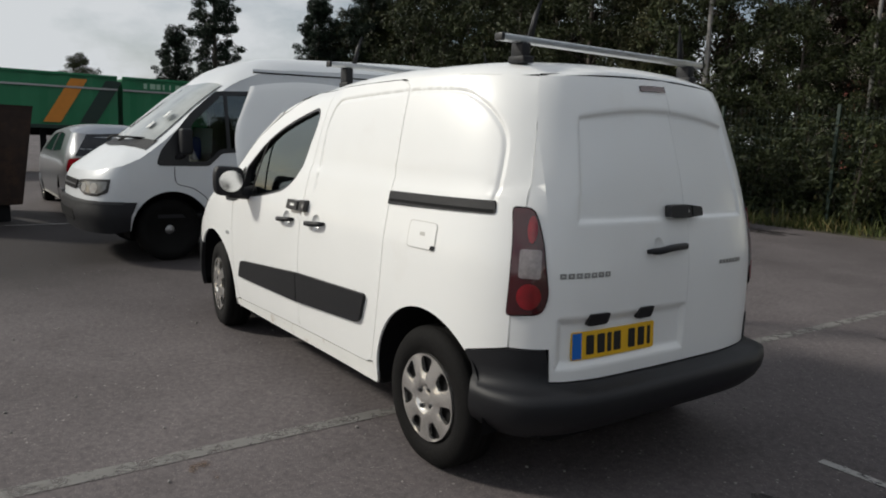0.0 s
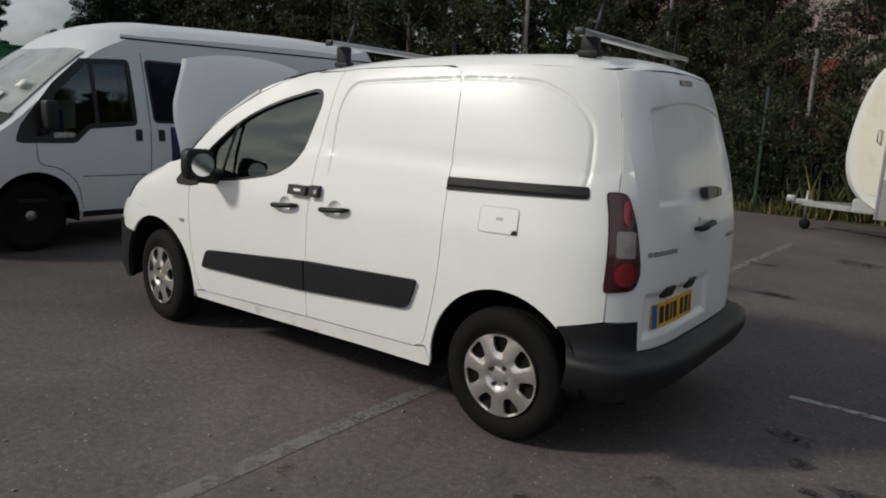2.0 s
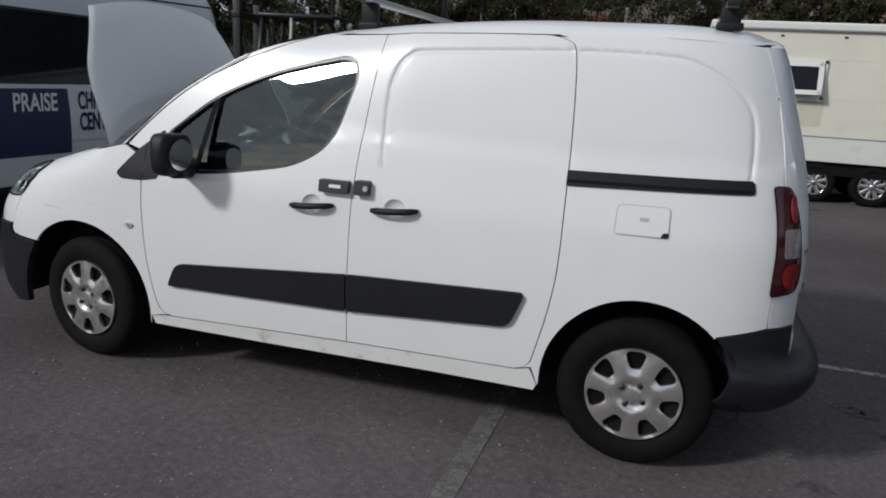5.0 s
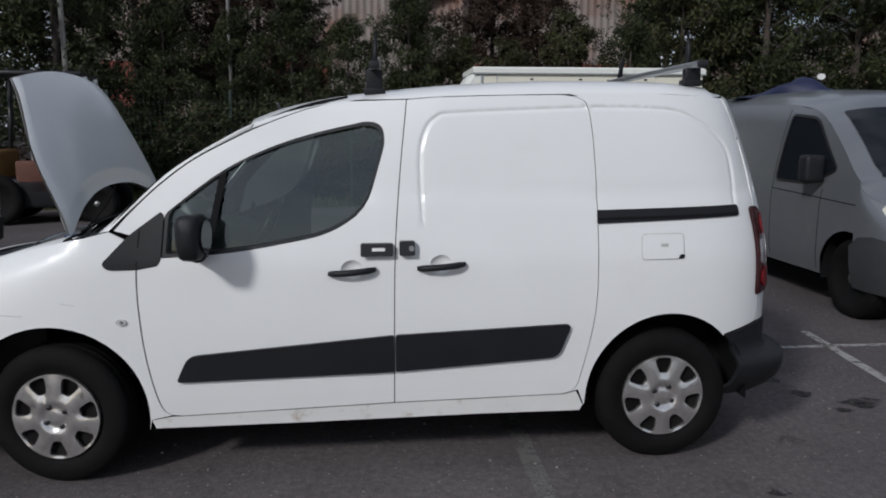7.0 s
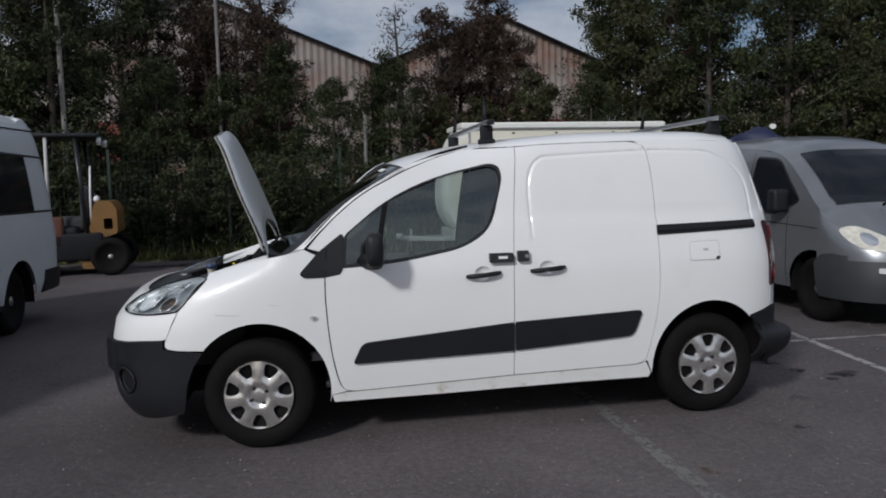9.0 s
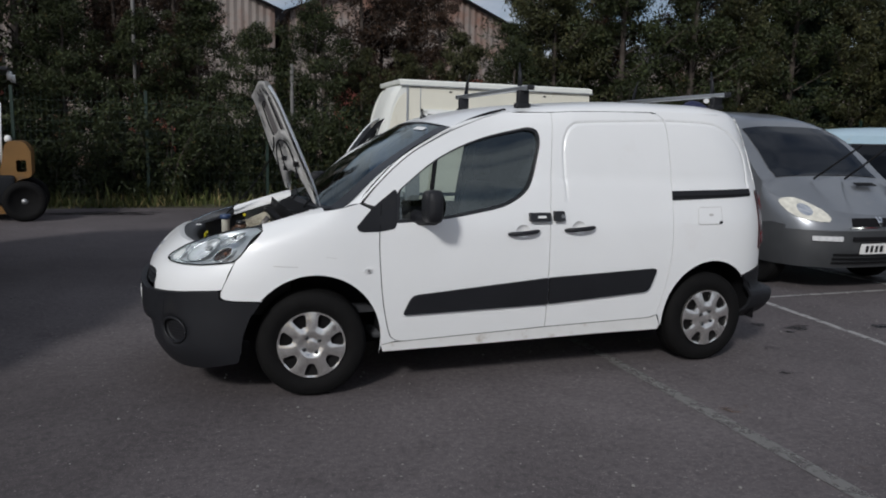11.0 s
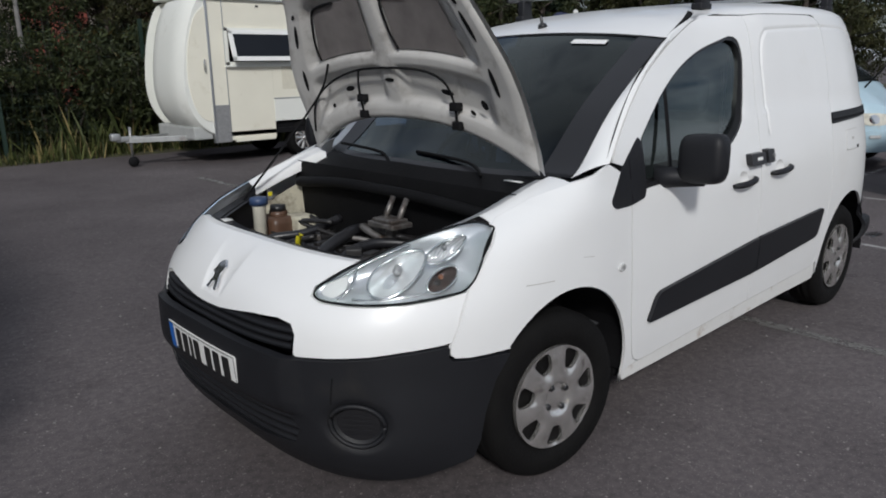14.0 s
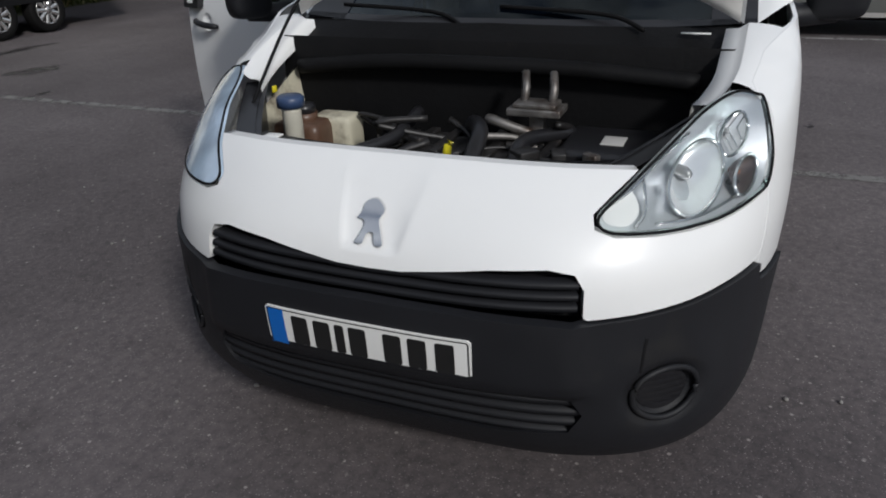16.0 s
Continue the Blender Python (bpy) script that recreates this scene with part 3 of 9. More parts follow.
    # sliding-door rail
    rail = rounded([(1.016, 1.197), (1.700, 1.211), (1.712, 1.160), (1.016, 1.137)], [0.004, 0.012, 0.02, 0.004])
    r = part("door_rail", sheet(rail, lambda x, z, d: fmap(x, z, d + 0.006), step=0.05, thick=0.01), BLACK, owner)
    part("rail_slot", ribbon(densify([(1.02, 1.157), (1.70, 1.171)], 0.05, False), fmap, 0.012, 0.0075), SEAL, r)
    # fuel flap
    flap = rounded([(1.222, 1.088), (1.420, 1.090), (1.422, 0.974), (1.220, 0.972)], 0.022)
    part("fuel_flap_gap", ribbon(densify(flap + flap[:1], 0.02, False), fmap, 0.0028, 0.0016), PRIMER, owner)
    f = part("fuel_flap", sheet(rounded([(1.2255, 1.0845), (1.4165, 1.0865), (1.4185, 0.9775), (1.2235, 0.9755)], 0.02), lambda x, z, d: fmap(x, z, d + 0.003), step=0.04, thick=0.004), WHITE, owner)
    part("flap_catch", sheet(rounded([(1.392, 0.977), (1.402, 0.996), (1.424, 0.994), (1.418, 0.976)], 0.004), lambda x, z, d: fmap(x, z, d + 0.006), step=0.01, thick=0.006), BLACK, f)
    part("flap_marking", sheet([(1.31, 1.045), (1.345, 1.045), (1.345, 1.030), (1.31, 1.030)], lambda x, z, d: fmap(x, z, d + 0.0036), step=0.03, thick=0), PRIMER, f)
    # sliding-door handle and slam lock
    handle(sd, fmap, 0.205, 0.418, 0.962)
    lock(sd, fmap, 0.128, 0.195, 1.013, 1.075, False)
    rp = part("side_repeater", sheet(ellipse(-1.057, 0.744, 0.022, 0.014, 16), lambda x, z, d: fmap(x, z, d + 0.008), step=0.01, thick=0.008), CLEAR_LENS, owner)
    part("repeater_bulb", sheet(ellipse(-1.054, 0.744, 0.008, 0.007, 10), lambda x, z, d: fmap(x, z, d + 0.0095), step=0.01, thick=0.002), STEEL, rp)


def handle(owner, fmap, x0, x1, z):
    """A pull handle over a scooped recess."""
    mid = (x0 + x1) / 2

    def dish(x, zz, d):
        r = math.hypot((x - mid) / 0.05, (zz - z - 0.006) / 0.042)
        return fmap(x, zz, d - 0.022 * max(0.0, 1 - r ** 2.5))
    part("handle_recess", sheet(scoop(x0, x1, z), dish, step=0.012, thick=0.0), WHITE, owner)
    bm = bmesh.new()
    rows = []
    for i in range(9):
        f = i / 8
        x = x0 + (x1 - x0) * f
        zz = z - 0.008 + 0.016 * f
        lift = 0.012 + 0.030 * math.sin(math.pi * min(1, max(0, f)) ) ** 0.6
        w = 0.013 if 0 < i < 8 else 0.008
        rows.append([fmap(x, zz + a * w, lift + b) for a, b in ((-1, -0.012), (-1, 0.0), (-0.5, 0.007), (0.5, 0.007), (1, 0.0), (1, -0.012))])
    for a, b in zip(rows, rows[1:]):
        va, vb = [bm.verts.new(p) for p in a], [bm.verts.new(p) for p in b]
        for i in range(6):
            bm.faces.new([va[i], va[(i + 1) % 6], vb[(i + 1) % 6], vb[i]])
    bmesh.ops.remove_doubles(bm, verts=bm.verts[:], dist=1e-5)
    bmesh.ops.holes_fill(bm, edges=bm.edges[:])
    bmesh.ops.recalc_face_normals(bm, faces=bm.faces[:])
    part("door_handle", bm, BLACK, owner, "black pull handle")


def lock(owner, fmap, x0, x1, z0, z1, mark=True):
    o = part("slam_lock", sheet(rounded([(x0, z0), (x1, z0), (x1, z1), (x0, z1)], 0.008), lambda x, z, d: fmap(x, z, d + 0.030), step=0.03, thick=0.032), BLACK_SMOOTH, owner, "black add-on door lock")
    if mark:
        part("lock_label", sheet([(x0 + 0.05, z0 + 0.022), (x1 - 0.035, z0 + 0.022), (x1 - 0.035, z0 + 0.036), (x0 + 0.05, z0 + 0.036)], lambda x, z, d: fmap(x, z, d + 0.0312), step=0.05, thick=0), PLATE_WHITE, o)
    else:
        part("lock_cylinder", sheet(ellipse(x1 - 0.014, (z0 + z1) / 2, 0.012, 0.012, 14), lambda x, z, d: fmap(x, z, d + 0.034), step=0.02, thick=0.004), STEEL, o)


def door_parts(d, fmap):
    """What the front door carries: glass, its black surround, divider, sail panel, handle, lock and mirror."""
    inner = [(x * 1.0 + (0.0), z) for x, z in win]
    c = np.mean(np.array(win), 0)
    shr = [tuple(c + (np.array(p) - c) * np.array((0.965, 0.94))) for p in win]
    part("window_seal", sheet(win, lambda x, z, dd: fmap(x, z, dd - 0.004), [shr], step=0.05, thick=0.045), BLACK_SMOOTH, d)
    wide = [tuple(c + (np.array(p) - c) * 0.985) for p in win]
    g = part("door_glass", sheet(wide, lambda x, z, dd: fmap(x, z, dd - 0.010 - 0.032 * (1.59 - z) / 0.57 - 0.012 * ((z - 1.3) / 0.29) ** 2), step=0.04, thick=0), GLASS, d)
    g.visible_shadow = False
    part("window_divider", ribbon(densify([(-0.692, 1.035), (-0.622, 1.39)], 0.05, False), fmap, 0.028, -0.004), SEAL, d)
    sail = rounded([(-1.128, 0.992), (-1.015, 1.112), (-0.885, 1.208), (-0.872, 1.19), (-0.885, 1.006), (-0.90, 0.982), (-0.99, 0.966), (-1.10, 0.966)], [0.02, 0.03, 0.01, 0.005, 0.005, 0.01, 0.02, 0.02])
    part("sail_panel", sheet(sail, lambda x, z, dd: fmap(x, z, dd + 0.003), step=0.03, thick=0.006), BLACK, d)
    part("sail_joint", ribbon([(-0.985, 0.978), (-0.972, 1.13)], fmap, 0.005, 0.0042), SEAL, d)
    handle(d, fmap, -0.182, 0.026, 0.945)
    lock(d, fmap, -0.040, 0.100, 1.012, 1.066)


van_side(V.left, -1, van, False)
van_side(V.right, 1, van, True)

# roof, pillars and windscreen
drop = table((0, 0), (0.3, 0.006), (0.38, 0.01), (0.58, 0.03), (0.655, 0.05))
SB = [j / 14 for j in range(15)]


def roof_ring(x0, f):
    """One cross-section of the roof, from seam to seam; f: 0 at the windscreen, 1 at the tail."""
    edge = V.side(x0, V.crown(x0) - 0.05)
    fade = max(0.0, 1 - 7 * f) ** 2
    meet = lambda y: (1.616 - 0.040 * (abs(y) / 0.685) ** 2.2 - V.crown(-0.512 - 0.043 * (1 - (y / edge) ** 2)) + drop(abs(y) / edge * 0.655)) * fade
    ring = []
    for k in range(49):
        j, sg = abs(k - 24), -1 if k < 24 else 1
        if j <= 14:
            y = SB[j] * edge
            x = x0 - (0.043 * (1 - (y / edge) ** 2)) * (1 - f) ** 2 + 0.035 * (1 - (y / edge) ** 2) * f ** 6
            ring.append((x, sg * y, V.crown(x) - drop(y / edge * 0.655) + meet(y)))
        else:
            za, zb = V.crown(x0) - 0.05 + meet(edge), z_seam(x0)
            z = za + (zb - za) * (j - 14) / 10
            ring.append((x0, sg * V.side(x0, z), z))
    return ring


rows = [roof_ring(-0.512 + 2.132 * i / 30, i / 30) for i in range(31)]
corner = V.side(1.705, 1.70)
tail_line = []
for k in range(49):
    j, sg = abs(k - 24), -1 if k < 24 else 1
    y = corner * (j / 24)
    z = 1.7295 - 0.0295 * (y / corner) ** 2
    tail_line.append((V.back(y, z), sg * y, z))
before = [(x - 0.030, y * 0.99, z + 0.021 * (1 - 0.5 * (abs(y) / corner) ** 4)) for x, y, z in tail_line]
cols = [smooth_line([rows[-2][k], rows[-1][k], before[k], tail_line[k]], 4)[4:] for k in range(49)]
rows = rows[:-1] + [[c[i] for c in cols] for i in range(len(cols[0]))]
roof = part("roof", grid_sheet(rows, flip=True), WHITE, van)

ws_edge = smooth_line([(-1.205, 0.748, 1.078), (-1.13, 0.742, 1.128), (-0.925, 0.722, 1.318), (-0.62, 0.695, 1.513), (-0.50, 0.682, 1.575)], 5)
ws_mid = smooth_line([(-1.355, 0, 1.072), (-1.235, 0, 1.152), (-0.985, 0, 1.340), (-0.672, 0, 1.540), (-0.545, 0, 1.613)], 5)
rows = []
for e, c in zip(ws_edge, ws_mid):
    rows.append([(c[0] + (e[0] - c[0]) * abs(t) ** 2.2, t * e[1], c[2] + (e[2] - c[2]) * abs(t) ** 2.2) for t in np.linspace(-1, 1, 25)])
ws = part("windscreen", grid_sheet(rows, flip=True), WINDSCREEN, van, "windscreen with the sky's blue reflection put into its tint")
ws.visible_shadow = False
# black border of the windscreen
bm = bmesh.new()
for a, b in ((0, 3), (21, 25)):
    grid_sheet([[Vector(p) + Vector((-0.002, 0, 0.002)) for p in r[a:b]] for r in rows], bm=bm)
grid_sheet([[Vector(p) + Vector((-0.002, 0, 0.002)) for p in r] for r in rows[-2:]], bm=bm)
grid_sheet([[Vector(p) + Vector((-0.002, 0, 0.002)) for p in r] for r in rows[:3]], bm=bm)
part("windscreen_border", bm, BLACK_SMOOTH, ws)
r = rows[-4]
part("tax_label", grid_sheet([[Vector(p) + Vector((-0.004, 0, 0.004)) for p in rr[4:8]] for rr in rows[-5:-3]]), PLATE_WHITE, ws, "pale green sticker")

for sg in (-1, 1):
    outer = [(x, sg * (V.side(x, z) - 0.001), z) for x, z in smooth_line([(-1.098, 1.128), (-1.005, 1.222), (-0.886, 1.332), (-0.752, 1.432), (-0.572, 1.527), (-0.512, 1.555)], 4)]
    innr = [(p[0], sg * p[1], p[2]) for p in ws_edge]
    rows2 = []
    for o, w in zip(outer, innr):
        o, w = Vector(o), Vector(w)
        rows2.append([o + (w - o) * q + Vector((0, sg * 0.012, 0.012)) * math.sin(math.pi * q) for q in (0, 0.25, 0.5, 0.75, 1)])
    part("windscreen_pillar", grid_sheet(rows2, flip=sg > 0), WHITE, van)

# wing tops behind the bonnet and the black scuttle under the windscreen
sc = []
for i in range(7):
    f = i / 6
    sc.append([(-1.44 + 0.10 * abs(t) ** 2 + f * (0.06 + 0.09 * abs(t) ** 2), t * 0.755, 1.045 + 0.045 * f - 0.02 * abs(t)) for t in np.linspace(-1, 1, 25)])
scut = part("scuttle", grid_sheet(sc), BAY_BLACK, van, "black plastic scuttle panel")
for y0 in (-0.45, 0.1):
    bm = bmesh.new()
    tube(bm, smooth_line([(-1.36, y0, 1.075), (-1.31, y0 + 0.12, 1.110), (-1.285, y0 + 0.45, 1.125)], 5), 0.007, 6)
    part("wiper", bm, BAY_BLACK, scut)

# roof bars
for x, zc in ((0.03, 1.838), (1.545, 1.855)):
    bar = part("roof_bar", box(bmesh.new(), (x - 0.022, -0.66, zc - 0.014), (x + 0.022, 0.66, zc + 0.014), 0.006), ALU, van, "aluminium roof bar")
    part("bar_slot", box(bmesh.new(), (x - 0.006, -0.655, zc + 0.0142), (x + 0.006, 0.655, zc + 0.0158)), SEAL, bar)
    for sg in (-1, 1):
        y = sg * 0.545
        foot = bmesh.new()
        zr = V.crown(x) - drop(abs(y)) - 0.005
        box(foot, (x - 0.05, y - 0.025, zr), (x + 0.05, y + 0.03, zr + 0.03), 0.008)
        box(foot, (x - 0.038, y - 0.022, zr + 0.02), (x + 0.038, y + 0.022, zc - 0.012), 0.008)
        ft = part("bar_foot", foot, BLACK, bar)
        st = bmesh.new()
        s2 = sg * 0.50
        tube(st, [(x, s2, zc), (x + 0.005, s2 - sg * 0.02, zc + 0.10), (x + 0.012, s2 - sg * 0.045, zc + 0.17)], [0.016, 0.012, 0.006], 6)
        part("load_stop", st, BLACK, bar, "upright black load stop")
        part("bar_end", box(bmesh.new(), (x - 0.024, sg * 0.652, zc - 0.016), (x + 0.024, sg * 0.668, zc + 0.016), 0.005), BLACK_SMOOTH, bar)
an = part("aerial_base", lathe(bmesh.new(), [(0.001, 0.0), (0.025, 0.0), (0.018, 0.015), (0.008, 0.02), (0.006, 0.05), (0.001, 0.055)], 14, "Z", pose(-0.47, 0, 1.648, 0, -18, 0)), BLACK_SMOOTH, van)

# ---- van: nose ----
UF, WF = V.uf, V.wrap_front


def fpts(pts):
    """Points of the nose given as ("y", y, z) or ("x", x, z), turned into (u, z) on the vehicle's left half."""
    return [(UF(p[2], y=p[1]) if p[0] == "y" else UF(p[2], x=p[1]), p[2]) for p in pts]


def mirrored(half):
    """A closed outline from its left half, which runs from the middle line back to the middle line."""
    return half + [(-u, z) for u, z in half[::-1] if u > 1e-4]


lamp_edge = fpts([("y", 0.711, 0.986), ("y", 0.658, 0.967), ("y", 0.610, 0.934), ("y", 0.552, 0.884), ("y", 0.511, 0.845), ("y", 0.482, 0.815), ("y", 0.490, 0.795), ("y", 0.525, 0.785), ("y", 0.60, 0.781), ("y", 0.66, 0.781),
                  ("y", 0.724, 0.785), ("x", -1.864, 0.797), ("x", -1.793, 0.811), ("x", -1.734, 0.873), ("x", -1.650, 0.961), ("x", -1.641, 0.978)])
lamp_edge = smooth_line(lamp_edge, 4, True)
upper = fpts([("y", 0.0, 0.897), ("y", 0.2, 0.896), ("y", 0.35, 0.893), ("y", 0.46, 0.890), ("y", 0.542, 0.886), ("y", 0.500, 0.848), ("y", 0.470, 0.817), ("y", 0.478, 0.791), ("y", 0.52, 0.776), ("y", 0.60, 0.772), ("y", 0.66, 0.772),
              ("y", 0.726, 0.776), ("x", -1.862, 0.788), ("x", -1.794, 0.800), ("x", -1.842, 0.70), ("x", -1.864, 0.654), ("x", -1.885, 0.650), ("y", 0.742, 0.641), ("y", 0.68, 0.631), ("y", 0.578, 0.622),
              ("y", 0.487, 0.616), ("y", 0.478, 0.622), ("y", 0.476, 0.68), ("y", 0.455, 0.712), ("y", 0.40, 0.722), ("y", 0.28, 0.715), ("y", 0.16, 0.700), ("y", 0.08, 0.690), ("y", 0.0, 0.688)])


def badge_dish(u, z, d):
    """A shallow shield-shaped dish round the badge."""
    w = 0.072 + (z - 0.72) * 0.35
    e = max(abs(u) - w, 0.72 - z, z - 0.90)
    k = min(1.0, max(0.0, -e / 0.02))
    return WF(u, z, d - 0.010 * k * max(0.0, min(1.0, (0.90 - z) / 0.13)))


marks = [bead([(s * (0.072 + (z - 0.72) * 0.35), z) for z in np.linspace(0.72, 0.88, 12)], (-0.02, -0.01, 0, 0.006)) for s in (-1, 1)] + [bead([(u, 0.72) for u in np.linspace(-0.07, 0.07, 8)], (-0.006, 0, 0.01, 0.02))]
nose = part("upper_bumper", sheet(mirrored(upper), badge_dish, step=0.035, thick=0.03, marks=marks), WHITE, van, "white upper front bumper with scratches")

lower = fpts([("y", 0.0, 0.632), ("y", 0.2, 0.630), ("y", 0.40, 0.622), ("y", 0.478, 0.614), ("y", 0.485, 0.611), ("y", 0.578, 0.617), ("y", 0.68, 0.626), ("y", 0.742, 0.636), ("x", -1.885, 0.645), ("x", -1.874, 0.640), ("x", -1.877, 0.610), ("x", -1.864, 0.595), ("x", -1.80, 0.586), ("x", -1.660, 0.581),
              ("x", -1.715, 0.50), ("x", -1.752, 0.40), ("x", -1.765, 0.30), ("x", -1.78, 0.235), ("x", -1.95, 0.195), ("y", 0.66, 0.185), ("y", 0.5, 0.180), ("y", 0.25, 0.178), ("y", 0.0, 0.178)])
intake = fpts([("y", 0.0, 0.425), ("y", 0.3, 0.425), ("y", 0.46, 0.415), ("y", 0.485, 0.37), ("y", 0.455, 0.315), ("y", 0.3, 0.295), ("y", 0.0, 0.290)])
fog_c = (UF(0.405, y=0.655), 0.405)


def bumper_map(u, z, d):
    """The bumper's plate shelf stands proud, the fog-lamp bowls are sunk in, the foot is tucked under."""
    r = math.hypot((abs(u) - fog_c[0]) / 1.0, (z - fog_c[1]) / 0.75)
    bowl = 0.05 * max(0.0, 1 - (r / 0.13) ** 2) ** 1.5 if r < 0.13 else 0.0
    shelf = 0.022 * min(1.0, max(0.0, (0.50 - abs(u)) / 0.04)) * min(1.0, max(0.0, (z - 0.42) / 0.025))
    return WF(u, z, d + shelf + 0.012 - bowl)


rings = [[(s * fog_c[0] + q * math.cos(a), fog_c[1] + q * 0.75 * math.sin(a)) for a in np.linspace(0, 6.28, 28, False) for q in (0.05, 0.075, 0.1, 0.12, 0.135)] for s in (-1, 1)]
bumper = part("front_bumper", sheet(mirrored(lower), bumper_map, [mirrored(intake)], step=0.035, thick=0.03, marks=rings + [[(u, z) for u in np.linspace(-0.52, 0.52, 40) for z in (0.42, 0.432, 0.445)]]), BLACK, van, "scuffed black plastic front bumper")
for sg in (-1, 1):
    cx, cz = sg * fog_c[0], fog_c[1]
    fogs = part("fog_blank", sheet(ellipse(cx, cz, 0.075, 0.055, 28), lambda u, z, d: WF(u, z, d - 0.012), step=0.02, thick=0.002), BLACK_SMOOTH, bumper)
    for k in range(5):
        bm = bmesh.new()
        zz = fog_c[1] - 0.032 + k * 0.016
        h = 0.066 * math.sqrt(max(0.05, 1 - ((zz - fog_c[1]) / 0.055) ** 2))
        ribbon(densify([(sg * fog_c[0] - h, zz), (sg * fog_c[0] + h, zz)], 0.02, False), WF, 0.005, -0.006, bm)
        part("fog_rib", bm, BLACK, fogs)
for sg in (-1, 1):
    ring = ellipse(sg * fog_c[0], fog_c[1], 0.092, 0.069, 36)
    bm = bmesh.new()
    tube(bm, [WF(u, z, 0.004) for u, z in ring + ring[:1]], 0.008, 6)
    part("fog_ring", bm, BLACK, bumper)
    part("bumper_seam", ribbon(densify([(sg * UF(0.57, y=0.60), 0.566), (sg * UF(0.48, y=0.595), 0.48)], 0.02, False), bumper_map, 0.006, 0.0015), SEAL, bumper)
# lower intake slats
for k in range(4):
    bm = bmesh.new()
    z = 0.308 + k * 0.032
    h = 0.475 - 0.02 * abs(k - 2)
    grid_sheet([[WF(u, z + dz, dd) for u in np.linspace(-h, h, 40)] for dz, dd in ((0.009, -0.03), (0.008, 0.004), (-0.008, 0.004), (-0.009, -0.03))], bm=bm)
    part("intake_slat", bm, BLACK, bumper)
part("intake_back", sheet(mirrored(intake), lambda u, z, d: WF(u, z, d - 0.045), step=0.06, thick=0), SEAL, bumper)
# upper grille
gr = mirrored(fpts([("y", 0.0, 0.690), ("y", 0.16, 0.702), ("y", 0.28, 0.717), ("y", 0.40, 0.724), ("y", 0.458, 0.713), ("y", 0.479, 0.68), ("y", 0.482, 0.60), ("y", 0.3, 0.606), ("y", 0.0, 0.610)]))
grille = part("grille", sheet(gr, lambda u, z, d: WF(u, z, d - 0.05), step=0.05, thick=0), SEAL, van, "black slatted grille")
for k in range(3):
    bm = bmesh.new()
    z = 0.640 + k * 0.024
    h = 0.472
    top = table((0, 0.688), (0.08, 0.690), (0.16, 0.70), (0.28, 0.715), (0.40, 0.722), (0.50, 0.70))
    us = [u for u in np.linspace(-h, h, 60)]
    zz = [min(z, top(abs(u)) - 0.004 - 0.012 * (2 - k)) for u in us]
    grid_sheet([[WF(u, q + dz, dd) for u, q in zip(us, zz)] for dz, dd in ((0.006, -0.035), (0.006, -0.004), (-0.005, -0.002), (-0.007, -0.035))], bm=bm)
    part("grille_slat", bm, BLACK, grille)

# front number plate, written as plain bars
UFP = lambda y, z, d: (V.front(y, z) - 0.036 - d - (z - 0.515) * 0.05, y, z)
plate = part("front_number_plate", sheet(rounded([(-0.26, 0.462), (0.26, 0.462), (0.26, 0.573), (-0.26, 0.573)], 0.01), UFP, step=0.05, thick=0.008), PLATE_WHITE, van, "white number plate with black bars")
part("plate_band", sheet([(0.208, 0.466), (0.256, 0.466), (0.256, 0.569), (0.208, 0.569)], lambda y, z, d: UFP(y, z, d + 0.0012), step=0.05, thick=0), PLATE_BLUE, plate)
for y in (0.165, 0.105, 0.058, 0.012, -0.075, -0.135, -0.200):
    bars = bmesh.new()
    wq = 0.012 if y == 0.058 else 0.022
    sheet(rounded([(y - wq, 0.479), (y + wq, 0.479), (y + wq, 0.557), (y - wq, 0.557)], 0.004), lambda a, z, d: UFP(a, z, d + 0.0014), step=0.05, thick=0.001, bm=bars)
    part("plate_bar", bars, INK, plate)
rim = rounded([(-0.254, 0.467), (0.254, 0.467), (0.254, 0.568), (-0.254, 0.568)], 0.008)
part("plate_rim", ribbon(densify(rim + rim[:1], 0.05, False), UFP, 0.003, 0.0013), INK, plate)

# maker's badge as a plain upright chrome shape
def badge_map(y, z, d):
    return (V.front(y, z) - 0.004 - d, y, z)


bm = bmesh.new()
body = smooth_line([(0.005, 0.822), (0.028, 0.815), (0.032, 0.797), (0.040, 0.786), (0.024, 0.783), (0.020, 0.772), (0.030, 0.750), (0.036, 0.738), (0.018, 0.738), (0.010, 0.758), (-0.006, 0.760), (-0.014, 0.738), (-0.032, 0.738), (-0.024, 0.760),
                    (-0.014, 0.785), (-0.022, 0.804)], 3, True)
sheet(body, badge_map, step=0.008, thick=0.008, bm=bm)
part("badge", bm, CHROME, van, "chrome upright badge shape")

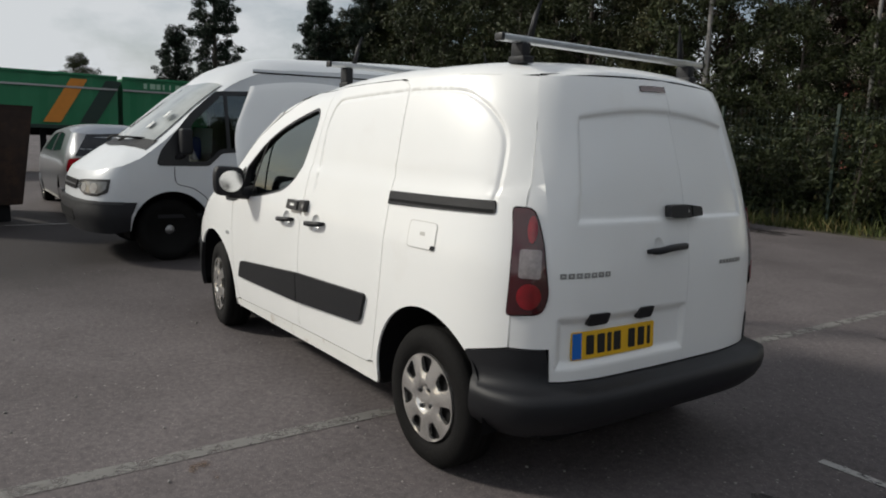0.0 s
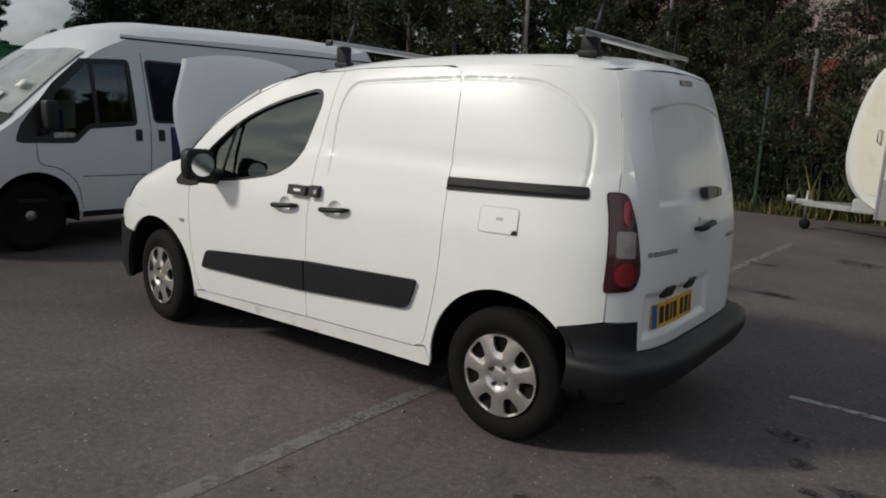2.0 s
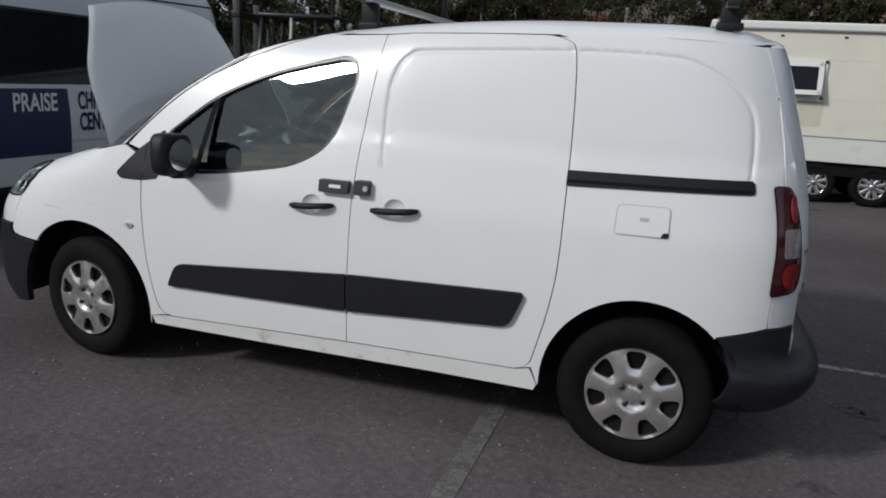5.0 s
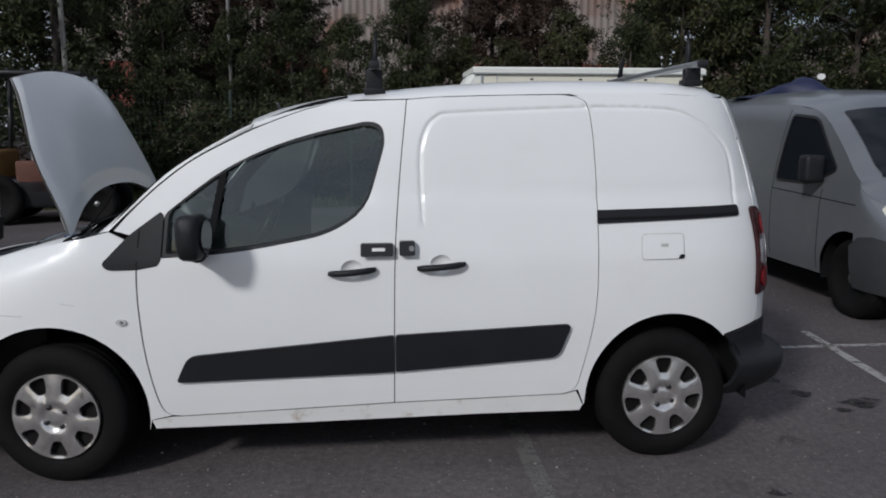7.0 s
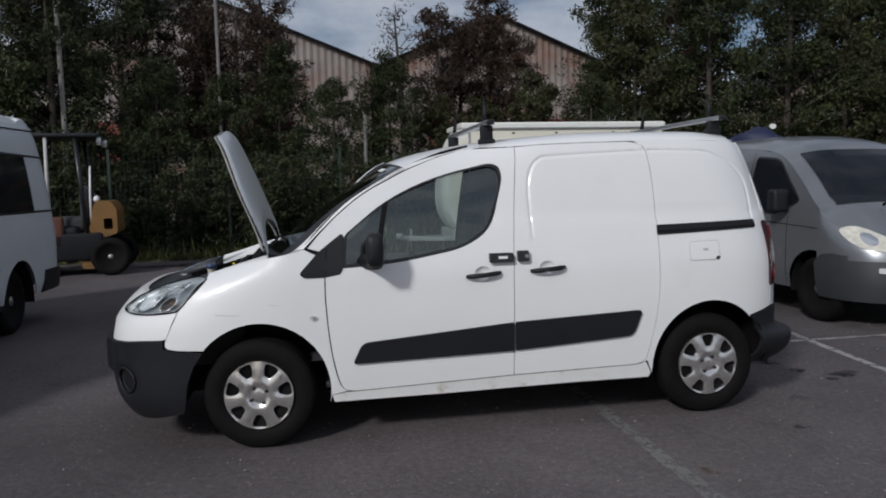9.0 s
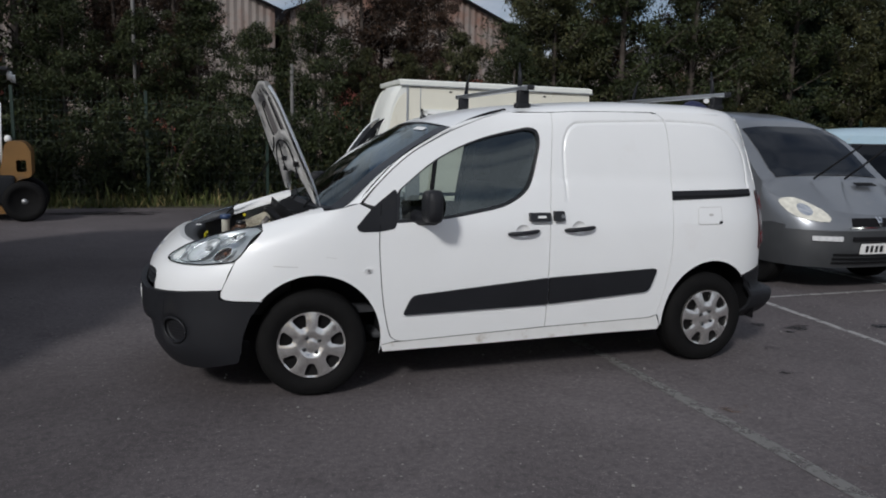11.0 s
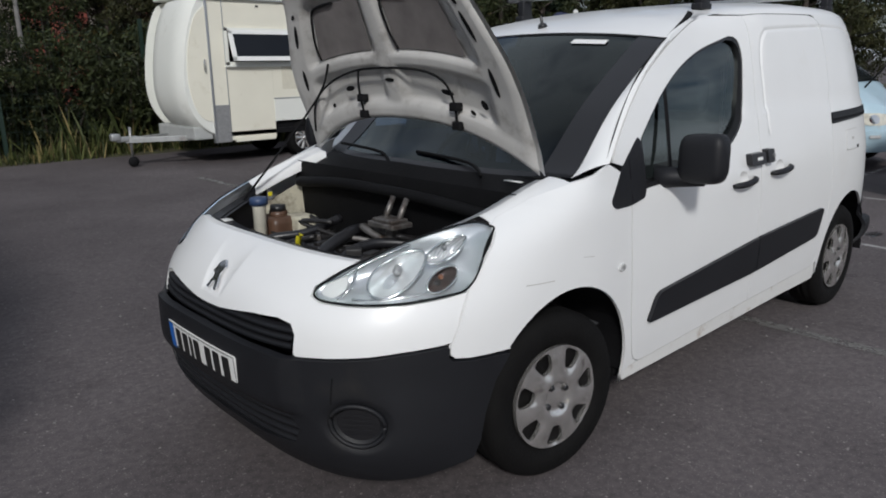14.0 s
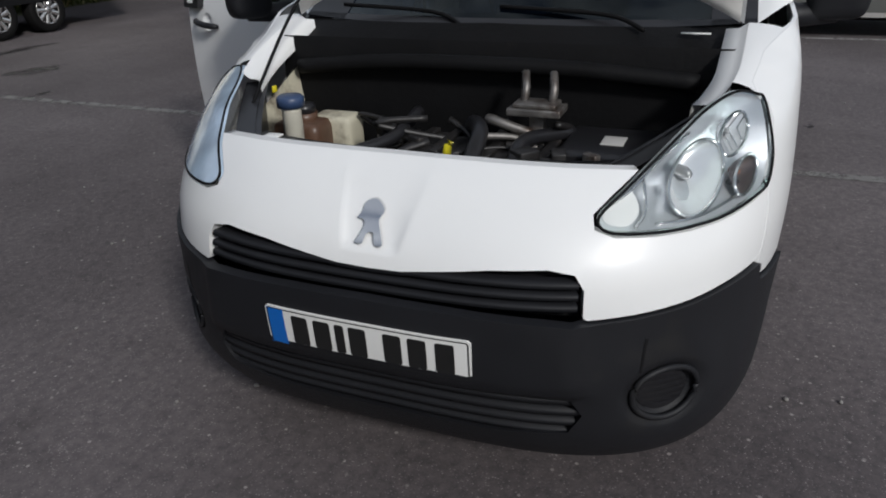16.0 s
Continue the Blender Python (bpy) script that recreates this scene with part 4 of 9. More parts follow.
# headlights
def headlight(sg, lens_mat, owner):
    clear = lens_mat is LAMP_GLASS

    def fm(u, z, d):
        return WF(sg * u, z, d)
    hl = part("headlight_bowl", sheet(lamp_edge, lambda u, z, d: fm(u, z, d - 0.010 - 0.080 * min(1, 12 * edge_gap(u, z))), step=0.02, thick=0), REFLECTOR, owner, "clear headlight" if clear else "clear headlight with the sky's blue reflection painted in")
    lens = part("headlight_lens", sheet(lamp_edge, lambda u, z, d: fm(u, z, d + 0.004), step=0.03, thick=0.012), lens_mat, hl)
    lens.visible_shadow = False
    loop = [fm(u, z, 0.003) for u, z in lamp_edge]
    part("headlight_seal", tube(bmesh.new(), loop + loop[:1], 0.0035, 5), SEAL, hl)
    for u0, z, ru, rz, deep, mat in ((0.733, 0.858, 0.074, 0.062, 0.070, CUP), (0.838, 0.920, 0.050, 0.034, 0.045, CUP), (0.893, 0.842, 0.044, 0.036, 0.040, SMOKED_CUP)):
        lean = 0.10

        def dish(u, zz, d):
            q = math.hypot((u - u0) / ru, (zz - z - lean * (u - u0)) / rz)
            return fm(u, zz, d - 0.008 - deep * max(0.0, 1 - q * q))
        rim = [(u0 + a, z + b + lean * a) for a, b in ellipse(0, 0, ru, rz, 36)]
        cup = part("lamp_cup", sheet(rim, dish, step=0.010, thick=0.0), mat, hl)
        ring = [fm(u, zz, -0.006) for u, zz in rim]
        part("cup_ring", tube(bmesh.new(), ring + ring[:1], 0.0042, 6), CHROME, cup)
        nv = (Vector(fm(u0, z, 0.0)) - Vector(fm(u0, z, -0.05))).normalized()
        rot = nv.to_track_quat("Z", "Y").to_matrix().to_4x4()
        rot.translation = Vector(fm(u0, z, -0.008 - deep))
        part("bulb", lathe(bmesh.new(), [(0.001, 0), (rz * 0.22, 0.0), (rz * 0.24, deep * 0.4), (rz * 0.15, deep * 0.62), (0.001, deep * 0.66)], 12, "Z", rot), STEEL if mat is CUP else AMBER, hl)
        if z > 0.9:
            for k in range(6):
                uu = u0 + ru * (-0.72 + 0.29 * k)
                h = rz * 0.9 * math.sqrt(1 - ((uu - u0) / ru) ** 2)
                zz = z + lean * (uu - u0)
                part("lens_rib", tube(bmesh.new(), [dish(uu, zz - h, 0.003), dish(uu, zz, 0.003), dish(uu, zz + h, 0.003)], 0.0016, 4), CHROME, cup)
    tip = [(UF(z, y=y), z) for y, z in ((0.494, 0.812), (0.505, 0.796), (0.545, 0.790), (0.565, 0.812), (0.545, 0.846), (0.515, 0.834))]
    part("side_reflector", sheet(smooth_line(tip, 3, True), lambda u, z, d: fm(u, z, d - 0.016), step=0.02, thick=0.004), PLATE_WHITE, hl)
    for line in ([(0.560, 0.787), (0.575, 0.815), (0.560, 0.868)], [(0.500, 0.826), (0.54, 0.852), (0.585, 0.895), (0.635, 0.932)], [(0.60, 0.790), (0.68, 0.790), (0.76, 0.808)]):
        arc = [fm(UF(z, y=y), z, -0.012) for y, z in smooth_line(line, 5)]
        part("lamp_divider", tube(bmesh.new(), arc, 0.0038, 6), CHROME, hl)
    return hl


LE = np.array(densify(lamp_edge, 0.01))


def edge_gap(u, z):
    return float(np.min(np.hypot(LE[:, 0] - u, LE[:, 1] - z)))


headlight(1, LAMP_GLASS, van)
headlight(-1, SKY_LAMP, van)

# ---- bonnet, propped open ----
HINGE = Vector((-1.292, 0, 1.092))
OPEN = 84.0
turn = Matrix.Translation(HINGE) @ Matrix.Rotation(radians(OPEN), 4, "Y") @ Matrix.Translation(-HINGE)
edge_y = table((-2.20, 0.40), (-2.10, 0.47), (-2.04, 0.505), (-1.95, 0.55), (-1.80, 0.625), (-1.68, 0.68), (-1.55, 0.705), (-1.292, 0.712))
BX = np.linspace(-1.292, -2.005, 25)


def bonnet_pt(i, t, d=0.0):
    x = BX[i] - 0.06 * (1 - t * t) * (i / 24) ** 2 - 0.185 * (1 - abs(t) ** 2.4) * (1 - i / 24)
    w = edge_y(BX[i])
    y = t * w
    z = min(V.top(x, y), 1.092 - (abs(x) - 1.292) * 0.16 if i < 3 else 9)
    z -= 0.012 * max(0.0, (abs(t) - 0.94) / 0.06) ** 2
    return turn @ Vector((x, y, z + d))


T = np.concatenate([np.linspace(-1, -0.9, 4)[:-1], np.linspace(-0.9, 0.9, 27), np.linspace(0.9, 1, 4)[1:]])
rows = [[bonnet_pt(i, t) for t in T] for i in range(25)]
bonnet = part("bonnet", grid_sheet(rows), WHITE, van, "white bonnet propped open")


n_i = 49
rows = []
for i in range(n_i):
    q = i / (n_i - 1) * 24
    lo = int(min(23, q))
    fr = q - lo
    ring = []
    for t in np.linspace(-0.985, 0.985, 57):
        f = q / 24
        a = abs(t)
        w = lambda v, c0, c1, s=0.035: max(0.0, min(1.0, (v - c0) / s, (c1 - v) / s))
        rib = max(w(a, 0.74, 1.2), w(0.1 - a, 0.0, 1), w(f, 0.86, 2), w(0.16 - f, 0.0, 1), w(f, 0.36, 0.50), 0.7 * w(f, 0.60, 0.63, 0.015) * (a < 0.7))
        side = min(1.0, (1 - a) / 0.03, (1.02 - f) / 0.03, (f + 0.02) / 0.03)
        dep = -(0.010 + 0.030 * rib) * max(0.2, side)
        p = bonnet_pt(lo, t, dep) * (1 - fr) + bonnet_pt(lo + 1, t, dep) * fr
        ring.append(p)
    rows.append(ring)
part("bonnet_frame", grid_sheet(rows, flip=True), PRIMER, bonnet, "dusty pressed inner frame")
FELT = material("grey_felt", (0.17, 0.155, 0.15), 0.95, grain=0.25, scale=9)
for t0, t1 in ((-0.66, -0.12), (0.12, 0.66)):
    bm = bmesh.new()
    grid_sheet([[bonnet_pt(int(i), t, -0.022) for t in np.linspace(t0, t1, 8)] for i in (12, 14, 16, 18, 20)], bm=bm, flip=True)
    part("bonnet_pad", bm, FELT, bonnet)
    trim = [bonnet_pt(12, t1 - 0.02, -0.030), bonnet_pt(15, t1 + 0.01, -0.030), bonnet_pt(19, t1, -0.030), bonnet_pt(20, t1 - 0.06, -0.030), bonnet_pt(20, (t0 + t1) / 2, -0.030)]
    part("pad_hose", tube(bmesh.new(), smooth_line(trim, 4), 0.005, 6), SEAL, bonnet)
for i0, t0, r1, r2 in ((6, 0.40, 0.032, 0.012), (6, -0.46, 0.034, 0.012), (4, 0.62, 0.014, 0.01), (4, -0.62, 0.014, 0.01), (7, 0.0, 0.03, 0.008), (10, -0.84, 0.013, 0.055), (10, 0.84, 0.013, 0.050), (17, -0.85, 0.013, 0.060), (17, 0.85, 0.013, 0.055), (6, -0.72, 0.018, 0.018),
                       (22, 0.45, 0.026, 0.018), (22, -0.20, 0.030, 0.016), (22, -0.5, 0.024, 0.016), (22, 0.12, 0.03, 0.014), (20, -0.86, 0.012, 0.012), (20, 0.86, 0.012, 0.012)):
    c = bonnet_pt(i0, t0, -0.043)
    du = (bonnet_pt(i0, t0 + 0.02, -0.043) - c).normalized()
    dv = (bonnet_pt(i0 + 1, t0, -0.043) - c).normalized()
    bm = bmesh.new()
    bm.faces.new([bm.verts.new(c + du * r1 * math.cos(a) + dv * r2 * math.sin(a)) for a in np.linspace(0, 6.28, 14, False)])
    part("frame_hole", bm, SEAL, bonnet, smooth=False)
bm = bmesh.new()
line = [bonnet_pt(2, 0.90, -0.05), bonnet_pt(6, 0.80, -0.05), bonnet_pt(8, 0.55, -0.05), bonnet_pt(9, 0.2, -0.05), bonnet_pt(9, -0.25, -0.05), bonnet_pt(8, -0.45, -0.05), bonnet_pt(5, -0.5, -0.05), bonnet_pt(1, -0.5, -0.05)]
tube(bm, smooth_line(line, 5), 0.005, 5)
tube(bm, smooth_line([bonnet_pt(9, 0.25, -0.05), bonnet_pt(6, 0.30, -0.05), bonnet_pt(1, 0.30, -0.05)], 4), 0.005, 5)
for t0 in (0.30, -0.5):
    for i0 in (4, 1):
        c = bonnet_pt(i0, t0, -0.045)
        box(bm, c - Vector((0.016, 0.022, 0.016)), c + Vector((0.016, 0.022, 0.016)), 0.005)
part("washer_hose", bm, SEAL, bonnet)
prop = bmesh.new()
tube(prop, smooth_line([(-1.80, 0.60, 0.90), (-1.60, 0.57, 1.12), (-1.46, 0.45, 1.36), bonnet_pt(11, 0.55, -0.045)], 5), 0.005, 6)
part("bonnet_stay", prop, SEAL, van, "thin black bonnet stay")

# ---- van: tail ----
UB, WB = V.ub, V.wrap_back


def bpts(pts):
    return [(UB(p[2], y=p[1]) if p[0] == "y" else UB(p[2], x=p[1]), p[2]) for p in pts]


def tail_map(u, z, d):
    """The rear skin, with the pressed window field and the plate recess sunk in."""
    y0, y1, z0, z1 = -0.57, 0.57, 1.135, 1.600
    k = max(0.0, min(1.0, (u - y0) / 0.022, (y1 - u) / 0.022, (z - z0) / 0.022, (z1 - 0.05 * (u / 0.57) ** 2 - z) / 0.022))
    k = k * k * (3 - 2 * k)
    q = max(0.0, min(1.0, (u + 0.085) / 0.03, (0.63 - u) / 0.03, (z - 0.57) / 0.03, (0.775 - z) / 0.03))
    return WB(u, z, d - 0.013 * k - 0.022 * q)


def frame_marks(y0, y1, z0, z1, w):
    out = []
    for a in np.linspace(0, 1, 60):
        for o in (-0.012, 0.0, w * 0.25, w * 0.5, w * 0.75, w, w + 0.012):
            out += [(y0 + (y1 - y0) * a, z0 + o), (y0 + (y1 - y0) * a, z1 - o - (0.05 * (2 * a - 1) ** 2 if z1 > 1.5 else 0)), (y0 + o, z0 + (z1 - z0) * a), (y1 - o, z0 + (z1 - z0) * a)]
    return out


tail_edge = smooth_line([(1.826, 0.655), (1.826, 1.0), (1.804, 1.28), (1.759, 1.50), (1.709, 1.70)], 4)
JOIN = bpts([("y", 0.570, 1.702), ("y", 0.608, 1.60), ("y", 0.634, 1.45), ("y", 0.648, 1.25), ("y", 0.652, 1.0), ("y", 0.652, 0.82), ("y", 0.655, 0.656)])
for sg in (1, -1):
    fm = (lambda s: (lambda u, z, d: WB(s * u, z, d)))(sg)
    lampo = rounded(bpts([("x", 1.772, 1.192), ("y", 0.688, 1.192), ("y", 0.676, 1.08), ("y", 0.676, 0.95), ("y", 0.668, 0.86), ("y", 0.690, 0.795), ("x", 1.812, 0.785), ("x", 1.812, 0.95), ("x", 1.798, 1.08)]), [0.012, 0.03, 0.1, 0.1, 0.05, 0.03, 0.012, 0.1, 0.1], 3)
    pillar = [(UB(z, x=x), z) for x, z in tail_edge] + JOIN
    part("rear_pillar", sheet(pillar, fm, step=0.04), WHITE, van)
    tl = part("tail_lamp", sheet(lampo, lambda u, z, d: fm(u, z, d + 0.010), step=0.025, thick=0.022), RED_DARK, van, "dark red tail lamp with clear band")
    part("lamp_seal", ribbon(densify(lampo + lampo[:1], 0.02, False), fm, 0.010, 0.0045), SEAL, tl)
    for z, b, mt, nm2 in ((1.115, 0.052, RED_LENS, "brake_lens"), (0.862, 0.050, RED_LENS, "tail_lens"), (0.985, 0.055, SMOKED, "reversing_lens")):
        ua, ub = UB(z, y=0.686), UB(z, x=1.832)
        u0, a = (ua + ub) / 2, (ub - ua) / 2
        sh = ellipse(u0, z, a * 0.86, b, 20) if mt is RED_LENS else rounded([(u0 - a * 0.9, z - b), (u0 + a * 0.95, z - b), (u0 + a * 0.95, z + b), (u0 - a * 0.9, z + b)], 0.012)
        part(nm2, sheet(sh, lambda u, zz, d: fm(u, zz, d + 0.0122 + (0.006 * max(0, 1 - ((u - u0) / a) ** 2) if mt is RED_LENS else 0)), step=0.015, thick=0.002), mt, tl)

left = [(-0.10, 1.725), (0.3, 1.718)] + JOIN + bpts([("y", 0.648, 0.525)]) + [(0.4, 0.518), (-0.10, 0.515)]
right = [(0.101, 1.725), (0.3, 1.718)] + JOIN + bpts([("y", 0.648, 0.525)]) + [(0.4, 0.518), (0.101, 0.515)]
mk = [frame_marks(-0.57, 0.57, 1.135, 1.600, 0.022), frame_marks(-0.085, 0.63, 0.57, 0.775, 0.03)]
dl = part("rear_door", sheet([(u if u > 0 else -0.0965, z) for u, z in left], tail_map, [[(-a, b) for a, b in scoop(-0.17, 0.045, 1.022)]], step=0.04, marks=mk), WHITE, van, "wide white rear door")
part("rear_door", sheet([(-u, z) for u, z in right], tail_map, step=0.04, marks=[[(-a, b) for a, b in mk[0]]]), WHITE, van, "narrow white rear door")
bm = bmesh.new()
ribbon(densify([(-0.0988, 0.515), (-0.0988, 1.73)], 0.04, False), WB, 0.04, -0.034, bm)
for sg in (1, -1):
    ribbon(densify([(sg * 0.1, 1.727), (sg * 0.3, 1.72)] + [(sg * u, z) for u, z in JOIN[:1]], 0.04, False), WB, 0.02, -0.011, bm)
    ribbon(densify([(sg * UB(z, x=x), z) for x, z in tail_edge], 0.04, False), WB, 0.03, -0.011, bm)
part("tailgate_seal", bm, SEAL, van)
part("brake_light", sheet(rounded([(-0.083, 1.676), (0.14, 1.670), (0.14, 1.694), (-0.083, 1.700)], 0.008), lambda u, z, d: WB(u, z, d + 0.006), step=0.03, thick=0.01), RED_DARK, dl, "dark red high brake light")
# handles, lock, lettering bars, plate
TM = lambda x, z, d: WB(-x, z, d)
handle(dl, lambda x, z, d: WB(-x, z, d), -0.17, 0.045, 1.022)
lock(dl, TM, -0.005, 0.085, 1.148, 1.202)
o = part("slam_lock", sheet(rounded([(-0.112, 1.150), (-0.19, 1.155), (-0.19, 1.192), (-0.112, 1.200)], 0.008), lambda u, z, d: WB(u, z, d + 0.03), step=0.03, thick=0.032), BLACK_SMOOTH, dl)
for k in range(7):
    bm = bmesh.new()
    u = 0.632 - k * 0.036
    sheet([(u, 0.930), (u - 0.026, 0.930), (u - 0.026, 0.950), (u, 0.950)], lambda a, z, d: WB(a, z, d + 0.003), [[(u - 0.007, 0.937), (u - 0.019, 0.937), (u - 0.019, 0.943), (u - 0.007, 0.943)]], step=0.05, thick=0.002, bm=bm)
    part("lettering_bar", bm, STEEL, dl, "grey lettering bar")
for k in range(7):
    bm = bmesh.new()
    u = -0.34 - k * 0.026
    sheet([(u, 0.93), (u - 0.018, 0.93), (u - 0.018, 0.948), (u, 0.948)], lambda a, z, d: WB(a, z, d + 0.003), step=0.05, thick=0.002, bm=bm)
    part("lettering_bar", bm, STEEL, dl, "grey lettering bar")
RP = lambda u, z, d: WB(u, z, d - 0.014 + (z - 0.65) * -0.06)
pl = part("rear_number_plate", sheet(rounded([(0.03, 0.600), (0.55, 0.600), (0.55, 0.711), (0.03, 0.711)], 0.01), RP, step=0.05, thick=0.007), PLATE_YELLOW, dl, "yellow number plate with black bars")
part("plate_band", sheet([(0.50, 0.604), (0.546, 0.604), (0.546, 0.707), (0.50, 0.707)], lambda u, z, d: RP(u, z, d + 0.0012), step=0.05, thick=0), PLATE_BLUE, pl)
for y in (0.455, 0.395, 0.348, 0.302, 0.215, 0.155, 0.085):
    bars = bmesh.new()
    wq = 0.012 if y == 0.348 else 0.021
    sheet(rounded([(y - wq, 0.617), (y + wq, 0.617), (y + wq, 0.695), (y - wq, 0.695)], 0.004), lambda a, z, d: RP(a, z, d + 0.0014), step=0.05, thick=0.001, bm=bars)
    part("plate_bar", bars, INK, pl)
for u in (0.43, 0.145):
    part("plate_lamp", sheet(rounded([(u - 0.055, 0.735), (u + 0.055, 0.735), (u + 0.055, 0.785), (u - 0.055, 0.785)], 0.015), lambda a, z, d: WB(a, z, d + 0.012 - (0.79 - z) * 0.3), step=0.02, thick=0.03), BLACK_SMOOTH, dl)
# rear bumper
lowb = bpts([("x", 1.645, 0.610), ("x", 1.83, 0.650), ("x", 1.92, 0.656), ("y", 0.668, 0.656), ("y", 0.660, 0.60), ("y", 0.652, 0.522)]) + [(0.4, 0.512), (0.0, 0.510)]
lowb2 = [(0.0, 0.325)] + bpts([("y", 0.5, 0.325), ("y", 0.70, 0.312), ("x", 1.90, 0.30), ("x", 1.62, 0.275), ("x", 1.68, 0.36), ("x", 1.70, 0.46), ("x", 1.68, 0.56)])
rb = [(0.0, 0.510)] + lowb[::-1][1:] + lowb2[::-1]


def rbump(u, z, d):
    k = min(1.0, max(0.0, (0.512 - z) / 0.03)) * min(1.0, max(0.0, (1.10 - abs(u)) / 0.35))
    tuck = 0.06 * max(0.0, (0.43 - z) / 0.11) ** 2
    return WB(u, z, d + 0.008 + 0.105 * k - tuck)


bump = part("rear_bumper", sheet(mirrored([(max(u, 0.0), z) for u, z in rb]), rbump, step=0.04, thick=0.02, marks=[[(u, z) for u in np.linspace(-0.95, 0.95, 60) for z in (0.505, 0.495, 0.484)]]), BLACK, van, "black plastic rear bumper")

# ---- van: wheels ----
def wheel_mesh_tyre(R=0.315, w=0.195, rim=0.197):
    h = w / 2
    prof = [(rim, -h * 0.75), (rim + 0.015, -h * 0.95), (R * 0.80, -h), (R * 0.93, -h * 0.93), (R * 0.985, -h * 0.72), (R, -h * 0.55), (R - 0.006, -h * 0.34), (R, -h * 0.30), (R, -h * 0.05), (R - 0.006, 0.0),
            (R, h * 0.05), (R, h * 0.30), (R - 0.006, h * 0.34), (R, h * 0.55), (R * 0.985, h * 0.72), (R * 0.93, h * 0.93), (R * 0.80, h), (rim + 0.015, h * 0.95), (rim, h * 0.75)]
    return lathe(bmesh.new(), prof, 48)


def cap_map(x, z, d):
    """A hubcap's dished face, pointing to -y."""
    r = math.hypot(x, z)
    y = 0.012 - 0.020 * math.cos(min(1.0, r / 0.212) * math.pi / 2) ** 0.8 + (0.012 if r < 0.062 else 0.0) * (1 - (r / 0.062) ** 4 if r < 0.062 else 0)
    a = math.atan2(z, x) - radians(CAP_SPIN[0])
    near = max(0.0, math.cos(3.5 * ((a + math.pi / 7) % (2 * math.pi / 7) - math.pi / 7)))
    y += 0.011 * near ** 3 * max(0.0, min(1.0, (r - 0.075) / 0.04, (0.198 - r) / 0.02))
    y += 0.010 * max(0.0, 1 - ((r - 0.050) / 0.022) ** 2) if r > 0.028 else 0.0
    return (x, y - d, z)


CAP_SPIN = [0.0]


def van_wheel(name, x, sg, owner, spin, steer=0.0):
    base = pose(x, sg * (0.748 if x < 0 else 0.738), 0.315, 0, 0, steer) @ (Matrix.Identity(4) if sg < 0 else Matrix.Rotation(math.pi, 4, "Z"))
    w = part(name, wheel_mesh_tyre(), RUBBER, owner, "black tyre with silver hubcap", m=base)
    CAP_SPIN[0] = spin
    holes = []
    for k in range(7):
        a = radians(spin + 360 / 7 * k)
        c, s = math.cos(a), math.sin(a)
        q = rounded([(0.112, -0.017), (0.140, -0.031), (0.172, -0.041), (0.183, -0.027), (0.183, 0.027), (0.172, 0.041), (0.140, 0.031), (0.112, 0.017)], 0.010, 3)
        holes.append([(u * c - v * s, u * s + v * c) for u, v in q])
    cap = part("hubcap", sheet(ellipse(0, 0, 0.194, 0.194, 60), lambda a, b, d: tuple(Vector(cap_map(a, b, d)) + Vector((0, -0.104, 0))), holes, step=0.012, thick=0.016), HUBCAP, w, "worn silver seven-spoke hubcap")
    bm = bmesh.new()
    bm.from_mesh(cap.data)
    bmesh.ops.remove_doubles(bm, verts=bm.verts[:], dist=1e-5)
    bm.to_mesh(cap.data)
    bm.free()
    cap.data.set_sharp_from_angle(angle=radians(45))
    for k in range(4):
        bm = bmesh.new()
        a = radians(spin + 20 + 90 * k)
        c = Vector((0.050 * math.cos(a), -0.094, 0.050 * math.sin(a)))
        lathe(bm, [(0.001, 0.012), (0.0125, 0.012), (0.0125, -0.006), (0.010, -0.010), (0.001, -0.010)], 6, "Y", Matrix.Translation(c))
        part("wheel_bolt", bm, BLACK_SMOOTH, w)
    part("hub_disc", lathe(bmesh.new(), [(0.001, -0.030), (0.06, -0.030), (0.10, 0.0), (0.185, 0.0), (0.196, 0.05), (0.001, 0.05)], 32), SEAL, w)
    part("cap_emblem", sheet(smooth_line([(0.004, 0.022), (0.018, 0.006), (0.010, -0.022), (-0.004, -0.006), (-0.016, -0.020), (-0.012, 0.008)], 3, True), lambda a, b, d: (a, -0.0965 - d, b), step=0.01, thick=0.002), STEEL, w)
    return w


for x, sg, sp in ((-1.364, -1, 12), (1.364, -1, 40), (-1.364, 1, 25), (1.364, 1, 3)):
    van_wheel("wheel", x, sg, van, sp, -7.0 if x < 0 else 0.0)
# floor pan and axle
bm = bmesh.new()
box(bm, (-1.7, -0.55, 0.22), (1.85, 0.55, 0.30), 0.02)
box(bm, (-0.94, -0.80, 0.24), (0.94, 0.80, 0.31), 0.01)
box(bm, (1.33, -0.7, 0.27), (1.40, 0.7, 0.34), 0.02)
box(bm, (-1.40, -0.7, 0.27), (-1.33, 0.7, 0.34), 0.02)
part("floor_pan", bm, SEAL, van)

